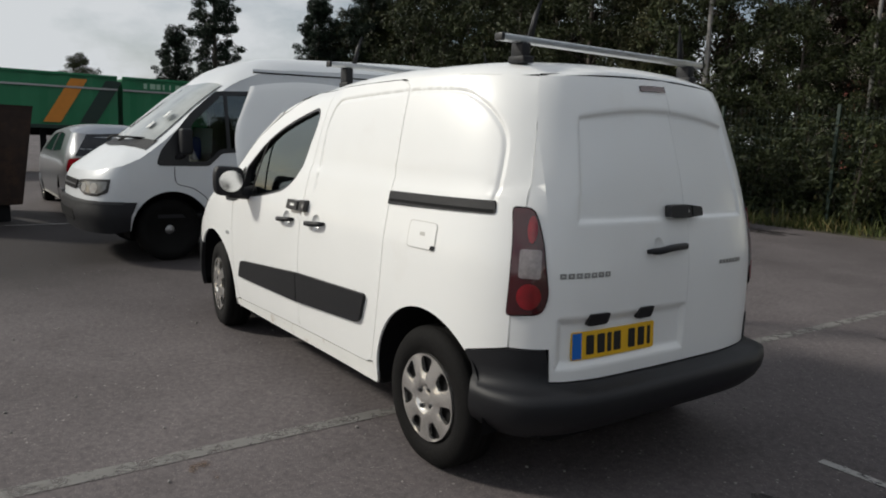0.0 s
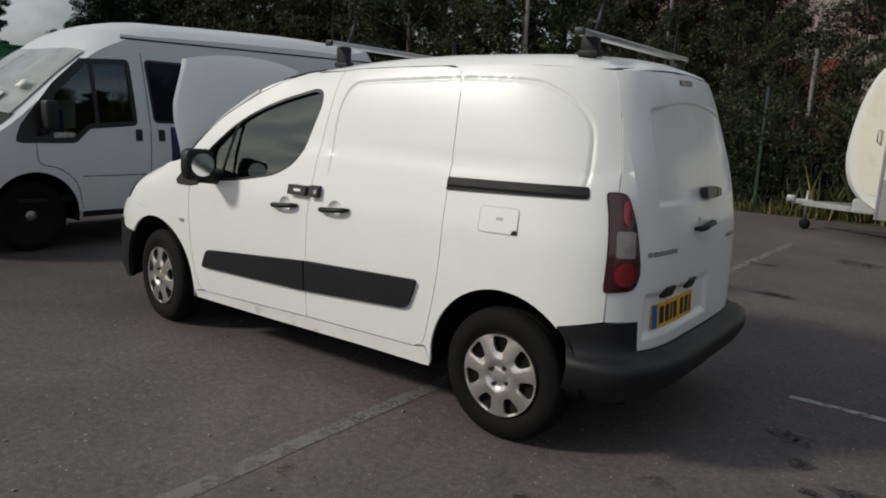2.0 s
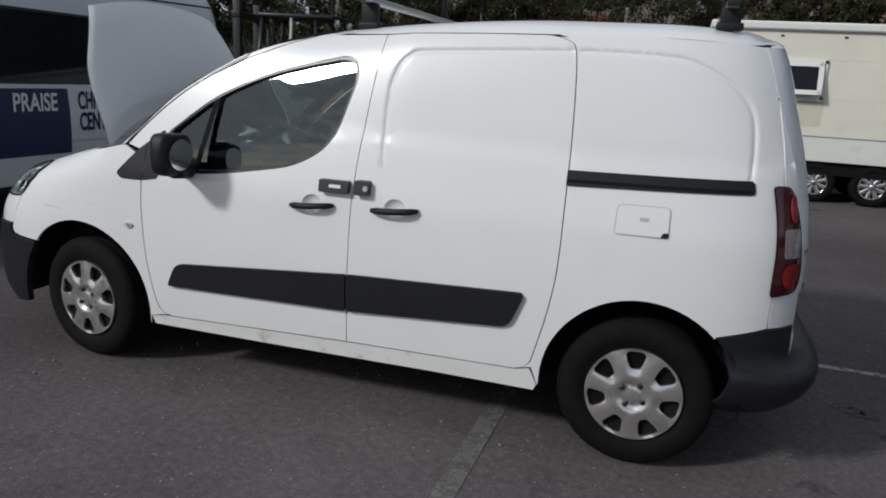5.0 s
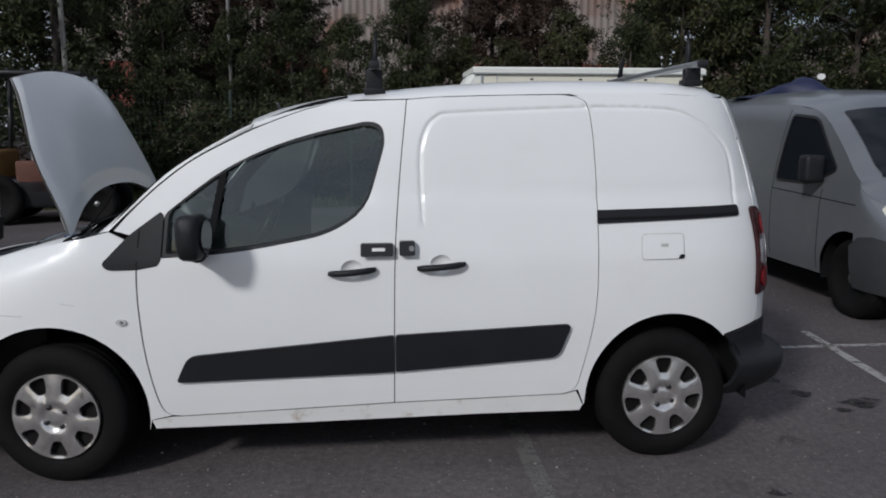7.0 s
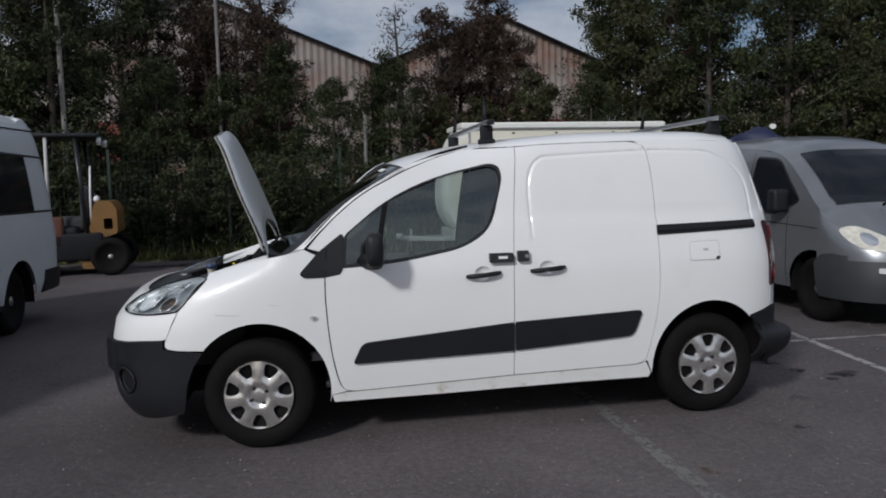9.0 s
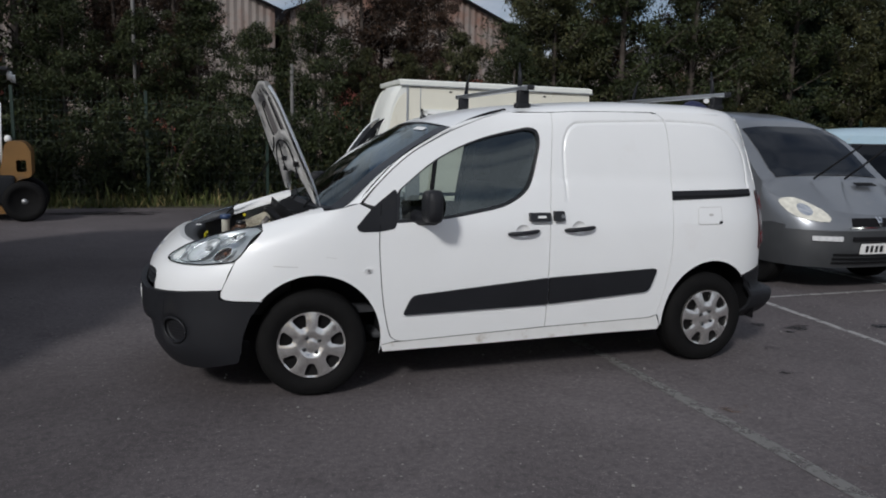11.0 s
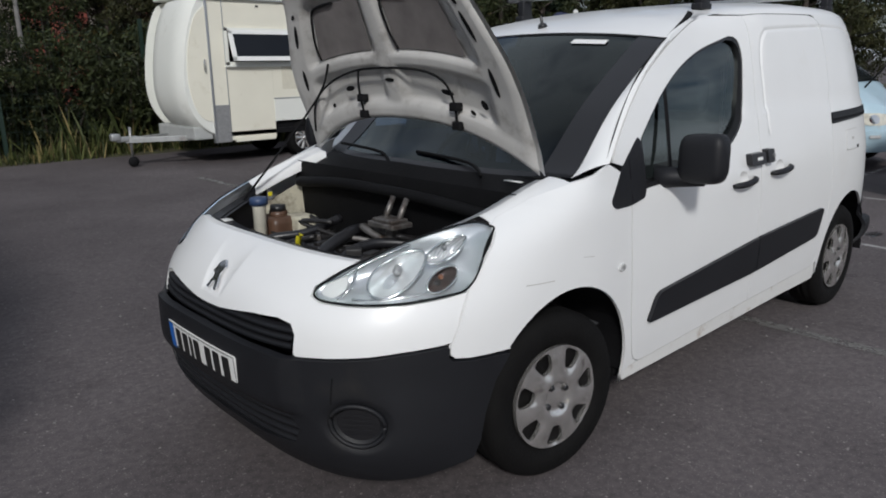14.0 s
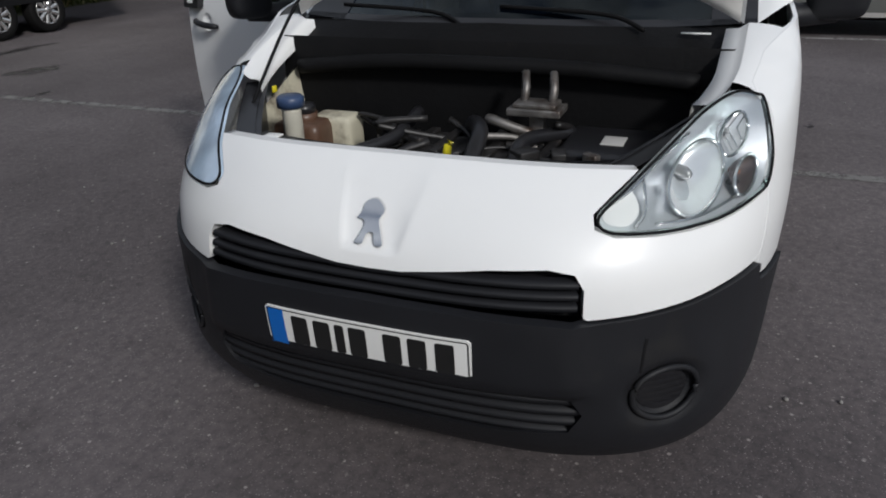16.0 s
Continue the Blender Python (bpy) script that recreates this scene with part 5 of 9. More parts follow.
# ---- van: mirrors ----
def mirror(sg, owner, place):
    rows = []
    for k in range(17):
        f = 0.5 - 0.5 * math.cos(math.pi * k / 16)
        s = max(0.06, 1 - abs(2 * f - 1) ** 7) ** 0.5
        y = 0.0 + 0.195 * f
        ring = []
        for j in range(20):
            a = 2 * math.pi * j / 20
            cx, cz = math.cos(a), math.sin(a)
            px = math.copysign(abs(cx) ** 0.5, cx) * (0.058 if cx < 0 else 0.04) * s
            pz = math.copysign(abs(cz) ** 0.5, cz) * 0.095 * s
            ring.append(place @ Vector((px - 0.01 * f, sg * y, pz + 0.012 * f)))
        rows.append(ring + ring[:1])
    bm = grid_sheet(rows)
    for r in (rows[0], rows[-1]):
        bm.faces.new([bm.verts.new(p) for p in r[:-1]])
    bmesh.ops.remove_doubles(bm, verts=bm.verts[:], dist=1e-5)
    bmesh.ops.recalc_face_normals(bm, faces=bm.faces[:])
    mo = part("door_mirror", bm, BLACK, owner, "black door mirror")
    bm = bmesh.new()
    tube(bm, [place @ Vector(p) for p in ((-0.06, sg * -0.08, -0.075), (-0.02, sg * -0.02, -0.075), (0.0, sg * 0.10, -0.065))], [0.05, 0.040, 0.035], 12)
    part("mirror_arm", bm, BLACK, mo)
    g = [place @ Vector((0.047 - 0.008 * (y - 0.02) / 0.16, sg * y, z)) for y, z in ellipse(0.098, 0.008, 0.075, 0.068, 24)]
    bm = bmesh.new()
    f = bm.faces.new([bm.verts.new(p) for p in g])
    part("mirror_glass", bm, CHROME, mo, smooth=False)


mirror(-1, van, pose(-0.70, -0.895, 1.115))

# ---- van: open right-hand door ----
hinge = Matrix.Translation((-0.975, 0.865, 0)) @ Matrix.Rotation(radians(66), 4, "Z") @ Matrix.Translation((0.975, -0.865, 0))
RD = lambda x, z, d: tuple(hinge @ Vector(V.right(x, z, d)))
RDI = lambda x, z, d: tuple(hinge @ Vector(V.right(x, z, -0.055 - d)))
door = [(x + SEAM, z) for x, z in door_front] + [(x - SEAM, z) for x, z in b_seam] + a_seam[1:] + [(-0.99, 1.105), (-0.90, 1.012), (-0.90, 0.98)]
rd = part("front_door", sheet(door, RD, [win, scoop(-0.182, 0.026, 0.945)], step=0.05), WHITE, van, "white front door standing open")
door_parts(rd, RD)
part("door_lining", sheet(door, RDI, [win], step=0.05, thick=0.0), CABIN, rd)
mirror(1, rd, hinge @ pose(-0.70, 0.895, 1.115))

# ---- van: cabin ----
cab = bmesh.new()
prof = [(-1.25, 0.95), (-1.12, 1.04), (-0.95, 1.06), (-0.80, 1.035), (-0.72, 0.98), (-0.74, 0.85), (-0.85, 0.70), (-0.86, 0.5), (-1.25, 0.5)]
grid_sheet([[(x, y, z - 0.03 * (abs(y) / 0.72) ** 3) for x, z in prof] for y in np.linspace(-0.74, 0.74, 15)], bm=cab)
dash = part("dashboard", cab, CABIN, van)
bm = bmesh.new()
box(bm, (-1.0, -0.76, 0.31), (0.16, 0.76, 0.34), 0.0)
part("cab_floor", bm, CABIN, van)
part("bulkhead", box(bmesh.new(), (0.17, -0.62, 0.32), (0.19, 0.62, 1.66), 0.0), CABIN, van, "dark bulkhead behind the seats")


def seat(y, w):
    bm = bmesh.new()
    box(bm, (-0.42, y - w, 0.50), (0.05, y + w, 0.66), 0.05, seg=3)
    s = part("seat", bm, SEAT, van, "dark grey cloth seat")
    bm = bmesh.new()
    box(bm, (-0.07, y - w, 0.0), (0.07, y + w, 0.58), 0.055, Matrix.Translation((0.03, 0, 0.62)) @ Matrix.Rotation(radians(14), 4, "Y"), 3)
    part("backrest", bm, SEAT, s)
    bm = bmesh.new()
    box(bm, (-0.045, y - 0.12, 0.62), (0.045, y + 0.12, 0.80), 0.04, Matrix.Translation((0.03, 0, 0.62)) @ Matrix.Rotation(radians(10), 4, "Y"), 3)
    part("headrest", bm, SEAT, s)
    part("seat_base", box(bmesh.new(), (-0.35, y - w * 0.8, 0.33), (0.05, y + w * 0.8, 0.52), 0.01), CABIN, s)


seat(0.42, 0.24)
seat(-0.42, 0.24)
bm = bmesh.new()
wm = Matrix.Translation((-0.62, 0.42, 0.98)) @ Matrix.Rotation(radians(-64), 4, "Y")
ring = [wm @ Vector((0.185 * math.cos(a), 0.185 * math.sin(a), 0)) for a in np.linspace(0, 2 * math.pi, 33)]
tube(bm, ring, 0.014, 8)
for a in (0, 2.1, 4.2):
    tube(bm, [wm @ Vector((0.02 * math.cos(a), 0.02 * math.sin(a), -0.02)), wm @ Vector((0.18 * math.cos(a), 0.18 * math.sin(a), 0))], 0.014, 6)
lathe(bm, [(0.001, -0.03), (0.06, -0.03), (0.055, 0.02), (0.001, 0.025)], 18, "Z", wm)
part("steering_wheel", bm, BLACK_SMOOTH, van)
part("rear_view_mirror", box(bmesh.new(), (-0.60, -0.11, 1.50), (-0.575, 0.11, 1.56), 0.01), BLACK_SMOOTH, van)
bm = bmesh.new()
for y in (-0.66,):
    tube(bm, [(0.06, y, 1.45), (0.08, y - 0.01, 1.0), (0.06, y - 0.04, 0.5)], 0.012, 4)
part("seat_belt", bm, SEAL, van)

# ---- van: engine bay ----
bm = bmesh.new()
box(bm, (-2.08, -0.60, 0.38), (-1.38, 0.60, 0.42), 0.0)
part("engine_tray", bm, SEAL, van)
bm = bmesh.new()
grid_sheet([[(x, y, z) for y in np.linspace(-0.70, 0.70, 9)] for x, z in ((-1.44, 0.42), (-1.45, 0.75), (-1.46, 0.92), (-1.445, 1.03), (-1.44, 1.045))], bm=bm, flip=True)
part("engine_bulkhead", bm, BAY_BLACK, van, "black insulated bulkhead")
for sg, mt in ((1, BEIGE), (-1, ENGINE)):
    rows = [[(x, sg * (0.59 + 0.06 * f), 0.45 + f * (0.50 - 0.03 * k)) for k, x in enumerate(np.linspace(-1.46, -1.84, 6))] for f in np.linspace(0, 1, 6)]
    part("inner_wing", grid_sheet(rows, flip=sg > 0), mt, van, "dusty cream inner wing" if sg > 0 else "")
    flange = [[Vector((x, sg * (edge_y(x) + off), V.top(x, edge_y(x) + 0.006) + dz)) for x in np.linspace(-1.30, -1.72, 14)] for off, dz in ((0.012, -0.002), (-0.012, -0.018), (-0.045, -0.020), (-0.05, -0.06))]
    part("wing_flange", grid_sheet(flange, flip=sg < 0), WHITE, van)
    wing_z = lambda x: float(np.interp(-x, (1.295, 1.45, 1.60, 1.636), (1.082, 1.045, 0.998, 0.978)))
    crest = []
    for x in np.linspace(-1.298, -1.632, 12):
        o, i = Vector((x, sg * (V.side(x, wing_z(x)) - 0.001), wing_z(x) - 0.001)), Vector((x, sg * (edge_y(x) + 0.010), V.top(x, edge_y(x) + 0.006) - 0.003))
        crest.append([o + (i - o) * q + Vector((0, 0, 0.004 * math.sin(math.pi * q))) for q in (0, 0.35, 0.7, 1)])
    part("wing_top", grid_sheet(crest, flip=sg > 0), WHITE, van)
# slam panel along the front edge
lip = [[Vector((V.front(y, 0.893) + dx, y, 0.893 + dz)) for y in np.linspace(-0.47, 0.47, 25)] for dx, dz in ((0.028, -0.006), (0.075, -0.022), (0.11, -0.022), (0.115, -0.12))]
part("slam_panel", grid_sheet(lip), BLACK_SMOOTH, van, "black slam panel")
for s in (1, -1):
    rows = [[Vector((V.front(0.455, 0.88) + 0.06 + f * 0.36, s * (0.445 + 0.215 * f ** 0.85), 0.868 + 0.075 * f - dz)) for f in np.linspace(0, 1, 10)] for dz in (0, 0.14)]
    part("lamp_surround", grid_sheet(rows), BLACK_SMOOTH, van)
    rows = [[Vector((V.front(0.455, 0.88) + 0.06 + f * 0.36 + o, s * (0.445 + 0.215 * f ** 0.85) - s * o * 0.9, 0.868 + 0.075 * f - 0.004)) for f in np.linspace(0, 1, 10)] for o in (-0.04, 0.012)]
    part("lamp_surround", grid_sheet(rows), BLACK_SMOOTH, van)

rng = random.Random(7)
bm = bmesh.new()
box(bm, (-1.86, -0.38, 0.50), (-1.50, 0.22, 0.76), 0.03)
box(bm, (-1.80, -0.30, 0.74), (-1.56, 0.16, 0.80), 0.02)
for k in range(6):
    box(bm, (-1.79, -0.28 + k * 0.075, 0.795), (-1.57, -0.25 + k * 0.075, 0.812), 0.004)
part("engine_cover", bm, ENGINE, van, "oily black engine block and cover")
part("battery_box", box(bmesh.new(), (-1.76, -0.54, 0.58), (-1.50, -0.30, 0.83), 0.015), BLACK_SMOOTH, van)
part("battery_label", box(bmesh.new(), (-1.68, -0.46, 0.830), (-1.60, -0.40, 0.8325), 0.001), PRIMER, van)
bm = bmesh.new()
box(bm, (-1.66, -0.285, 0.885), (-1.56, -0.135, 0.905), 0.004)
box(bm, (-1.65, -0.27, 0.905), (-1.57, -0.15, 0.918), 0.004)
tube(bm, [(-1.60, -0.25, 0.91), (-1.58, -0.25, 0.95), (-1.55, -0.24, 0.985)], 0.012, 6)
tube(bm, [(-1.60, -0.17, 0.91), (-1.58, -0.17, 0.95), (-1.55, -0.16, 0.985)], 0.012, 6)
box(bm, (-1.62, -0.23, 0.76), (-1.58, -0.19, 0.89), 0.004)
part("metal_bracket", bm, ENGINE_METAL, van, "dull alloy bracket")
tank = bmesh.new()
box(tank, (-1.75, 0.42, 0.70), (-1.60, 0.58, 0.84), 0.03, seg=3)
lathe(tank, [(0.001, 0.83), (0.04, 0.83), (0.04, 0.86), (0.001, 0.862)], 18, "Z", Matrix.Translation((-1.68, 0.50, 0)))
tk = part("coolant_tank", tank, COOLANT, van, "brown-stained coolant tank")
part("tank_cap", lathe(bmesh.new(), [(0.001, 0.86), (0.036, 0.86), (0.034, 0.885), (0.001, 0.888)], 18, "Z", Matrix.Translation((-1.68, 0.50, 0))), BLACK_SMOOTH, tk)
nk = part("washer_neck", lathe(bmesh.new(), [(0.001, 0.62), (0.030, 0.62), (0.028, 0.89), (0.034, 0.905), (0.001, 0.907)], 18, "Z", Matrix.Translation((-1.786, 0.473, 0))), CREAM_PLASTIC, van, "cream washer filler neck")
part("washer_cap", lathe(bmesh.new(), [(0.001, 0.905), (0.040, 0.905), (0.040, 0.930), (0.034, 0.937), (0.001, 0.938)], 20, "Z", Matrix.Translation((-1.786, 0.473, 0))), BLUE_CAP, nk, "blue washer cap")
part("brake_reservoir", box(bmesh.new(), (-1.66, 0.36, 0.73), (-1.56, 0.50, 0.842), 0.02, seg=3), BEIGE, van, "cream fluid reservoir")
bm = bmesh.new()
tube(bm, [(-1.92, -0.055, 0.74), (-1.925, -0.06, 0.82), (-1.93, -0.062, 0.845)], [0.006, 0.008, 0.013], 8)
tube(bm, [(-1.93, -0.062, 0.84), (-1.925, -0.068, 0.875), (-1.92, -0.072, 0.885)], 0.011, 8)
part("dipstick", bm, YELLOW, van, "yellow dipstick handle")
part("yellow_tag", box(bmesh.new(), (-1.655, 0.618, 0.905), (-1.635, 0.626, 0.925), 0.003), YELLOW, van)
part("white_tag", box(bmesh.new(), (-1.985, 0.395, 0.872), (-1.950, 0.440, 0.876), 0.001), PLATE_WHITE, van, "small white paper tag")
for k in range(26):
    x, y, z = rng.uniform(-1.92, -1.54), rng.uniform(-0.42, 0.44), rng.uniform(0.76, 0.84)
    q = [rng.uniform(0.008, 0.03) for _ in range(3)]
    clip = box(bmesh.new(), (-q[0], -q[1], -0.05), (q[0], q[1], q[2] * 0.5), 0.004, Matrix.Translation((x, y, z)) @ Matrix.Rotation(rng.uniform(0, 3), 4, "Z"))
    part("bay_fitting", clip, (ENGINE, BAY_BLACK, ENGINE, ENGINE_METAL)[k % 4], van)
for k in range(44):
    y = rng.uniform(-0.45, 0.5)
    x = rng.uniform(-1.90, -1.52)
    z = rng.uniform(0.70, 0.84)
    pts = [(x, y, z)]
    for j in range(4):
        pts.append((pts[-1][0] + rng.uniform(-0.10, 0.10), pts[-1][1] + rng.uniform(-0.14, 0.14), min(0.87, max(0.62, pts[-1][2] + rng.uniform(-0.07, 0.05)))))
    hose = tube(bmesh.new(), smooth_line(pts, 5), rng.choice((0.005, 0.007, 0.010, 0.014, 0.019)), 8)
    part("engine_hose" if k % 4 else "alloy_pipe", hose, ENGINE if k % 4 else ENGINE_METAL, van)
bm = bmesh.new()
tube(bm, smooth_line([(-1.92, -0.12, 0.72), (-1.86, -0.10, 0.80), (-1.72, -0.08, 0.85), (-1.60, -0.02, 0.84), (-1.52, 0.02, 0.78)], 6), 0.024, 12)
part("intake_hose", bm, BLACK_SMOOTH, van)
bm = bmesh.new()
tube(bm, smooth_line([(-1.90, -0.30, 0.70), (-1.85, -0.22, 0.79), (-1.70, -0.20, 0.83), (-1.55, -0.30, 0.82)], 6), 0.020, 12)
part("intake_hose", bm, BLACK_SMOOTH, van)
bm = bmesh.new()
tube(bm, smooth_line([(-1.94, 0.28, 0.70), (-1.88, 0.25, 0.80), (-1.74, 0.18, 0.82), (-1.58, 0.16, 0.86)], 6), 0.018, 12)
part("intake_hose", bm, BLACK_SMOOTH, van)
part("pulley", lathe(bmesh.new(), [(0.001, -0.05), (0.05, -0.05), (0.055, 0.0), (0.04, 0.03), (0.03, 0.06), (0.001, 0.06)], 18, "X", Matrix.Translation((-1.90, 0.0, 0.76))), ENGINE_METAL, van)
part("engine_mount", box(bmesh.new(), (-1.93, 0.20, 0.74), (-1.88, 0.36, 0.80), 0.01), ENGINE_METAL, van)
bm = bmesh.new()
lathe(bm, [(0.001, -0.04), (0.04, -0.04), (0.045, 0.0), (0.03, 0.05), (0.001, 0.05)], 18, "Y", Matrix.Translation((-1.88, -0.06, 0.77)))
part("alternator", bm, ENGINE_METAL, van)

# wear marks and small fittings
part("scratch", ribbon(densify([(-1.585, 0.786), (-1.52, 0.781), (-1.455, 0.778)], 0.02, False), V.left, 0.003, 0.0012), PRIMER, van, "thin grey scratch on the wing")
part("scratch", ribbon(densify([(-1.30, 0.83), (-1.24, 0.822)], 0.02, False), V.left, 0.002, 0.0012), PRIMER, van)
part("bay_label", box(bmesh.new(), (-1.345, -0.63, 1.066), (-1.325, -0.55, 1.068), 0.0), PLATE_WHITE, van, "small white label")
part("foam_roll", tube(bmesh.new(), smooth_line([(-1.485, 0.62, 0.955), (-1.50, 0.3, 0.985), (-1.505, 0, 0.99), (-1.50, -0.3, 0.985), (-1.485, -0.62, 0.96)], 6), 0.024, 10), BAY_BLACK, van, "black foam roll along the bulkhead")
part("wing_clip", box(bmesh.new(), (-1.60, -0.70, 0.965), (-1.555, -0.655, 0.985), 0.004), PRIMER, van)

# ---- ground ----
def asphalt():
    m = bpy.data.materials.new("worn_asphalt")
    m.use_nodes = True
    nt = m.node_tree
    N, L = nt.nodes, nt.links
    b = N["Principled BSDF"]
    b.inputs["Roughness"].default_value = 0.85
    b.inputs["Specular IOR Level"].default_value = 0.3
    co = N.new("ShaderNodeTexCoord")

    def noise_tex(scale, detail, rough=0.6):
        n = N.new("ShaderNodeTexNoise")
        n.inputs["Scale"].default_value, n.inputs["Detail"].default_value, n.inputs["Roughness"].default_value = scale, detail, rough
        L.new(co.outputs["Object"], n.inputs["Vector"])
        return n

    def rng(out, a, b2, lo, hi):
        r = N.new("ShaderNodeMapRange")
        r.inputs["From Min"].default_value, r.inputs["From Max"].default_value = a, b2
        r.inputs["To Min"].default_value, r.inputs["To Max"].default_value = lo, hi
        L.new(out, r.inputs["Value"])
        return r.outputs["Result"]

    def mixc(fac, a, b2):
        x = N.new("ShaderNodeMix")
        x.data_type = "RGBA"
        L.new(fac, x.inputs["Factor"])
        for s, q in (("A", a), ("B", b2)):
            if isinstance(q, tuple):
                x.inputs[s].default_value = (*q, 1)
            else:
                L.new(q, x.inputs[s])
        return x.outputs["Result"]
    patches = rng(noise_tex(0.35, 5).outputs["Fac"], 0.35, 0.65, 0, 1)
    c = mixc(patches, (0.070, 0.061, 0.063), (0.122, 0.108, 0.111))
    mid = rng(noise_tex(3.5, 8, 0.7).outputs["Fac"], 0.52, 0.72, 0, 0.55)
    c = mixc(mid, c, (0.056, 0.049, 0.050))
    vor = N.new("ShaderNodeTexVoronoi")
    vor.inputs["Scale"].default_value = 120
    L.new(co.outputs["Object"], vor.inputs["Vector"])
    stones = rng(vor.outputs["Distance"], 0.0, 0.42, 0.85, 0)
    pick = N.new("ShaderNodeSeparateColor")
    L.new(vor.outputs["Color"], pick.inputs["Color"])
    some = rng(pick.outputs["Red"], 0.50, 0.92, 0, 1)
    mul = N.new("ShaderNodeMath")
    mul.operation = "MULTIPLY"
    L.new(stones, mul.inputs[0])
    L.new(some, mul.inputs[1])
    c = mixc(mul.outputs["Value"], c, (0.32, 0.29, 0.29))
    coarse = rng(noise_tex(26, 5, 0.75).outputs["Fac"], 0.36, 0.64, 0, 1)
    dull = N.new("ShaderNodeMix")
    dull.data_type, dull.blend_type = "RGBA", "MULTIPLY"
    dull.inputs["Factor"].default_value = 1
    L.new(c, dull.inputs["A"])
    L.new(mixc(coarse, (0.74, 0.74, 0.75), (1.22, 1.20, 1.18)), dull.inputs["B"])
    c = dull.outputs["Result"]
    vor2 = N.new("ShaderNodeTexVoronoi")
    vor2.inputs["Scale"].default_value = 34
    L.new(co.outputs["Object"], vor2.inputs["Vector"])
    pick2 = N.new("ShaderNodeSeparateColor")
    L.new(vor2.outputs["Color"], pick2.inputs["Color"])
    chips = N.new("ShaderNodeMath")
    chips.operation = "MULTIPLY"
    L.new(rng(vor2.outputs["Distance"], 0.12, 0.24, 0.8, 0), chips.inputs[0])
    L.new(rng(pick2.outputs["Green"], 0.86, 0.95, 0, 1), chips.inputs[1])
    c = mixc(chips.outputs["Value"], c, (0.34, 0.31, 0.30))
    rust = rng(noise_tex(1.1, 6, 0.7).outputs["Fac"], 0.66, 0.74, 0, 0.35)
    c = mixc(rust, c, (0.10, 0.062, 0.035))
    # a broad darker patch of the yard in front of the minibus
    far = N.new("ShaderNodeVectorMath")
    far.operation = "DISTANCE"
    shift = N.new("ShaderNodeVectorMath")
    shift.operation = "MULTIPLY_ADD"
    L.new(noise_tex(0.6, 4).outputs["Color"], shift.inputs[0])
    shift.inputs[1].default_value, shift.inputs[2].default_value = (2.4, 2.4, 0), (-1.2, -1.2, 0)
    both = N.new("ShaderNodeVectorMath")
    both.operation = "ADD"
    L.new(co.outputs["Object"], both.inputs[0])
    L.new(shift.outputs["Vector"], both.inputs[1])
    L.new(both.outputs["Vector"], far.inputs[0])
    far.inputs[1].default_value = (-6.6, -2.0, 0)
    dark_patch = rng(far.outputs["Value"], 2.2, 4.4, 0.85, 0)
    c = mixc(dark_patch, c, (0.022, 0.019, 0.019))
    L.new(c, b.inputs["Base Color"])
    bp = N.new("ShaderNodeBump")
    bp.inputs["Strength"].default_value = 0.22
    bp.inputs["Distance"].default_value = 0.006
    L.new(vor.outputs["Distance"], bp.inputs["Height"])
    L.new(bp.outputs["Normal"], b.inputs["Normal"])
    return m


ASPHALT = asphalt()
bm = bmesh.new()
xs = [-600, -120, -40] + list(np.linspace(-14, 16, 61)) + [40, 120, 600]
ys_ = [-600, -120, -30] + list(np.linspace(-10, 16, 53)) + [40, 120, 600]
vs = [[bm.verts.new((x, y, 0.0)) for x in xs] for y in ys_]
for j in range(len(ys_) - 1):
    for i in range(len(xs) - 1):
        bm.faces.new([vs[j][i], vs[j][i + 1], vs[j + 1][i + 1], vs[j + 1][i]])
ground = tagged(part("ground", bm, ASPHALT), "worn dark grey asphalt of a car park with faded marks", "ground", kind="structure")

# ---- other vehicles ----
SILVER = material("silver_metallic_paint", (0.20, 0.21, 0.225), 0.3, metal=0.5, coat=0.5, grain=0.04, scale=3, dirt=(0.25, 0.245, 0.24), dirt_at=0.6, dirt_scale=4)
GREY_CAR = material("grey_green_metallic_paint", (0.24, 0.25, 0.235), 0.3, metal=0.5, coat=0.5, grain=0.04, scale=3)
PALE_BLUE = material("faded_pale_blue_paint", (0.42, 0.56, 0.64), 0.35, coat=0.3, grain=0.05, scale=3, dirt=(0.42, 0.46, 0.46), dirt_at=0.58, dirt_scale=5)
GREY_PLASTIC = material("dark_grey_bumper_plastic", (0.042, 0.044, 0.047), 0.5, grain=0.12, scale=7, bump=0.1, bump_scale=300)
DARK_GLASS = material("dark_vehicle_glass", (0.010, 0.012, 0.016), 0.05, grain=0.1, scale=2, spec=0.22)
# pale base colour paints the sky's reflection on the dusty minibus windscreen
SKY_PALE_GLASS = material("sky_pale_windscreen", (0.33, 0.35, 0.345), 0.10, grain=0.25, scale=4, spec=0.5)
LAMP_CLOUDY = material("cloudy_headlamp", (0.62, 0.60, 0.52), 0.15, coat=0.8, grain=0.2, scale=20)
LAMP_GREY = material("grey_headlamp", (0.13, 0.135, 0.14), 0.15, coat=0.8, grain=0.25, scale=20)
DULL_STEEL = material("dirty_steel_wheel", (0.075, 0.075, 0.078), 0.75, metal=0.0, grain=0.3, scale=12)
NAVY = material("navy_lettering_blue", (0.012, 0.018, 0.07), 0.45, grain=0.05)


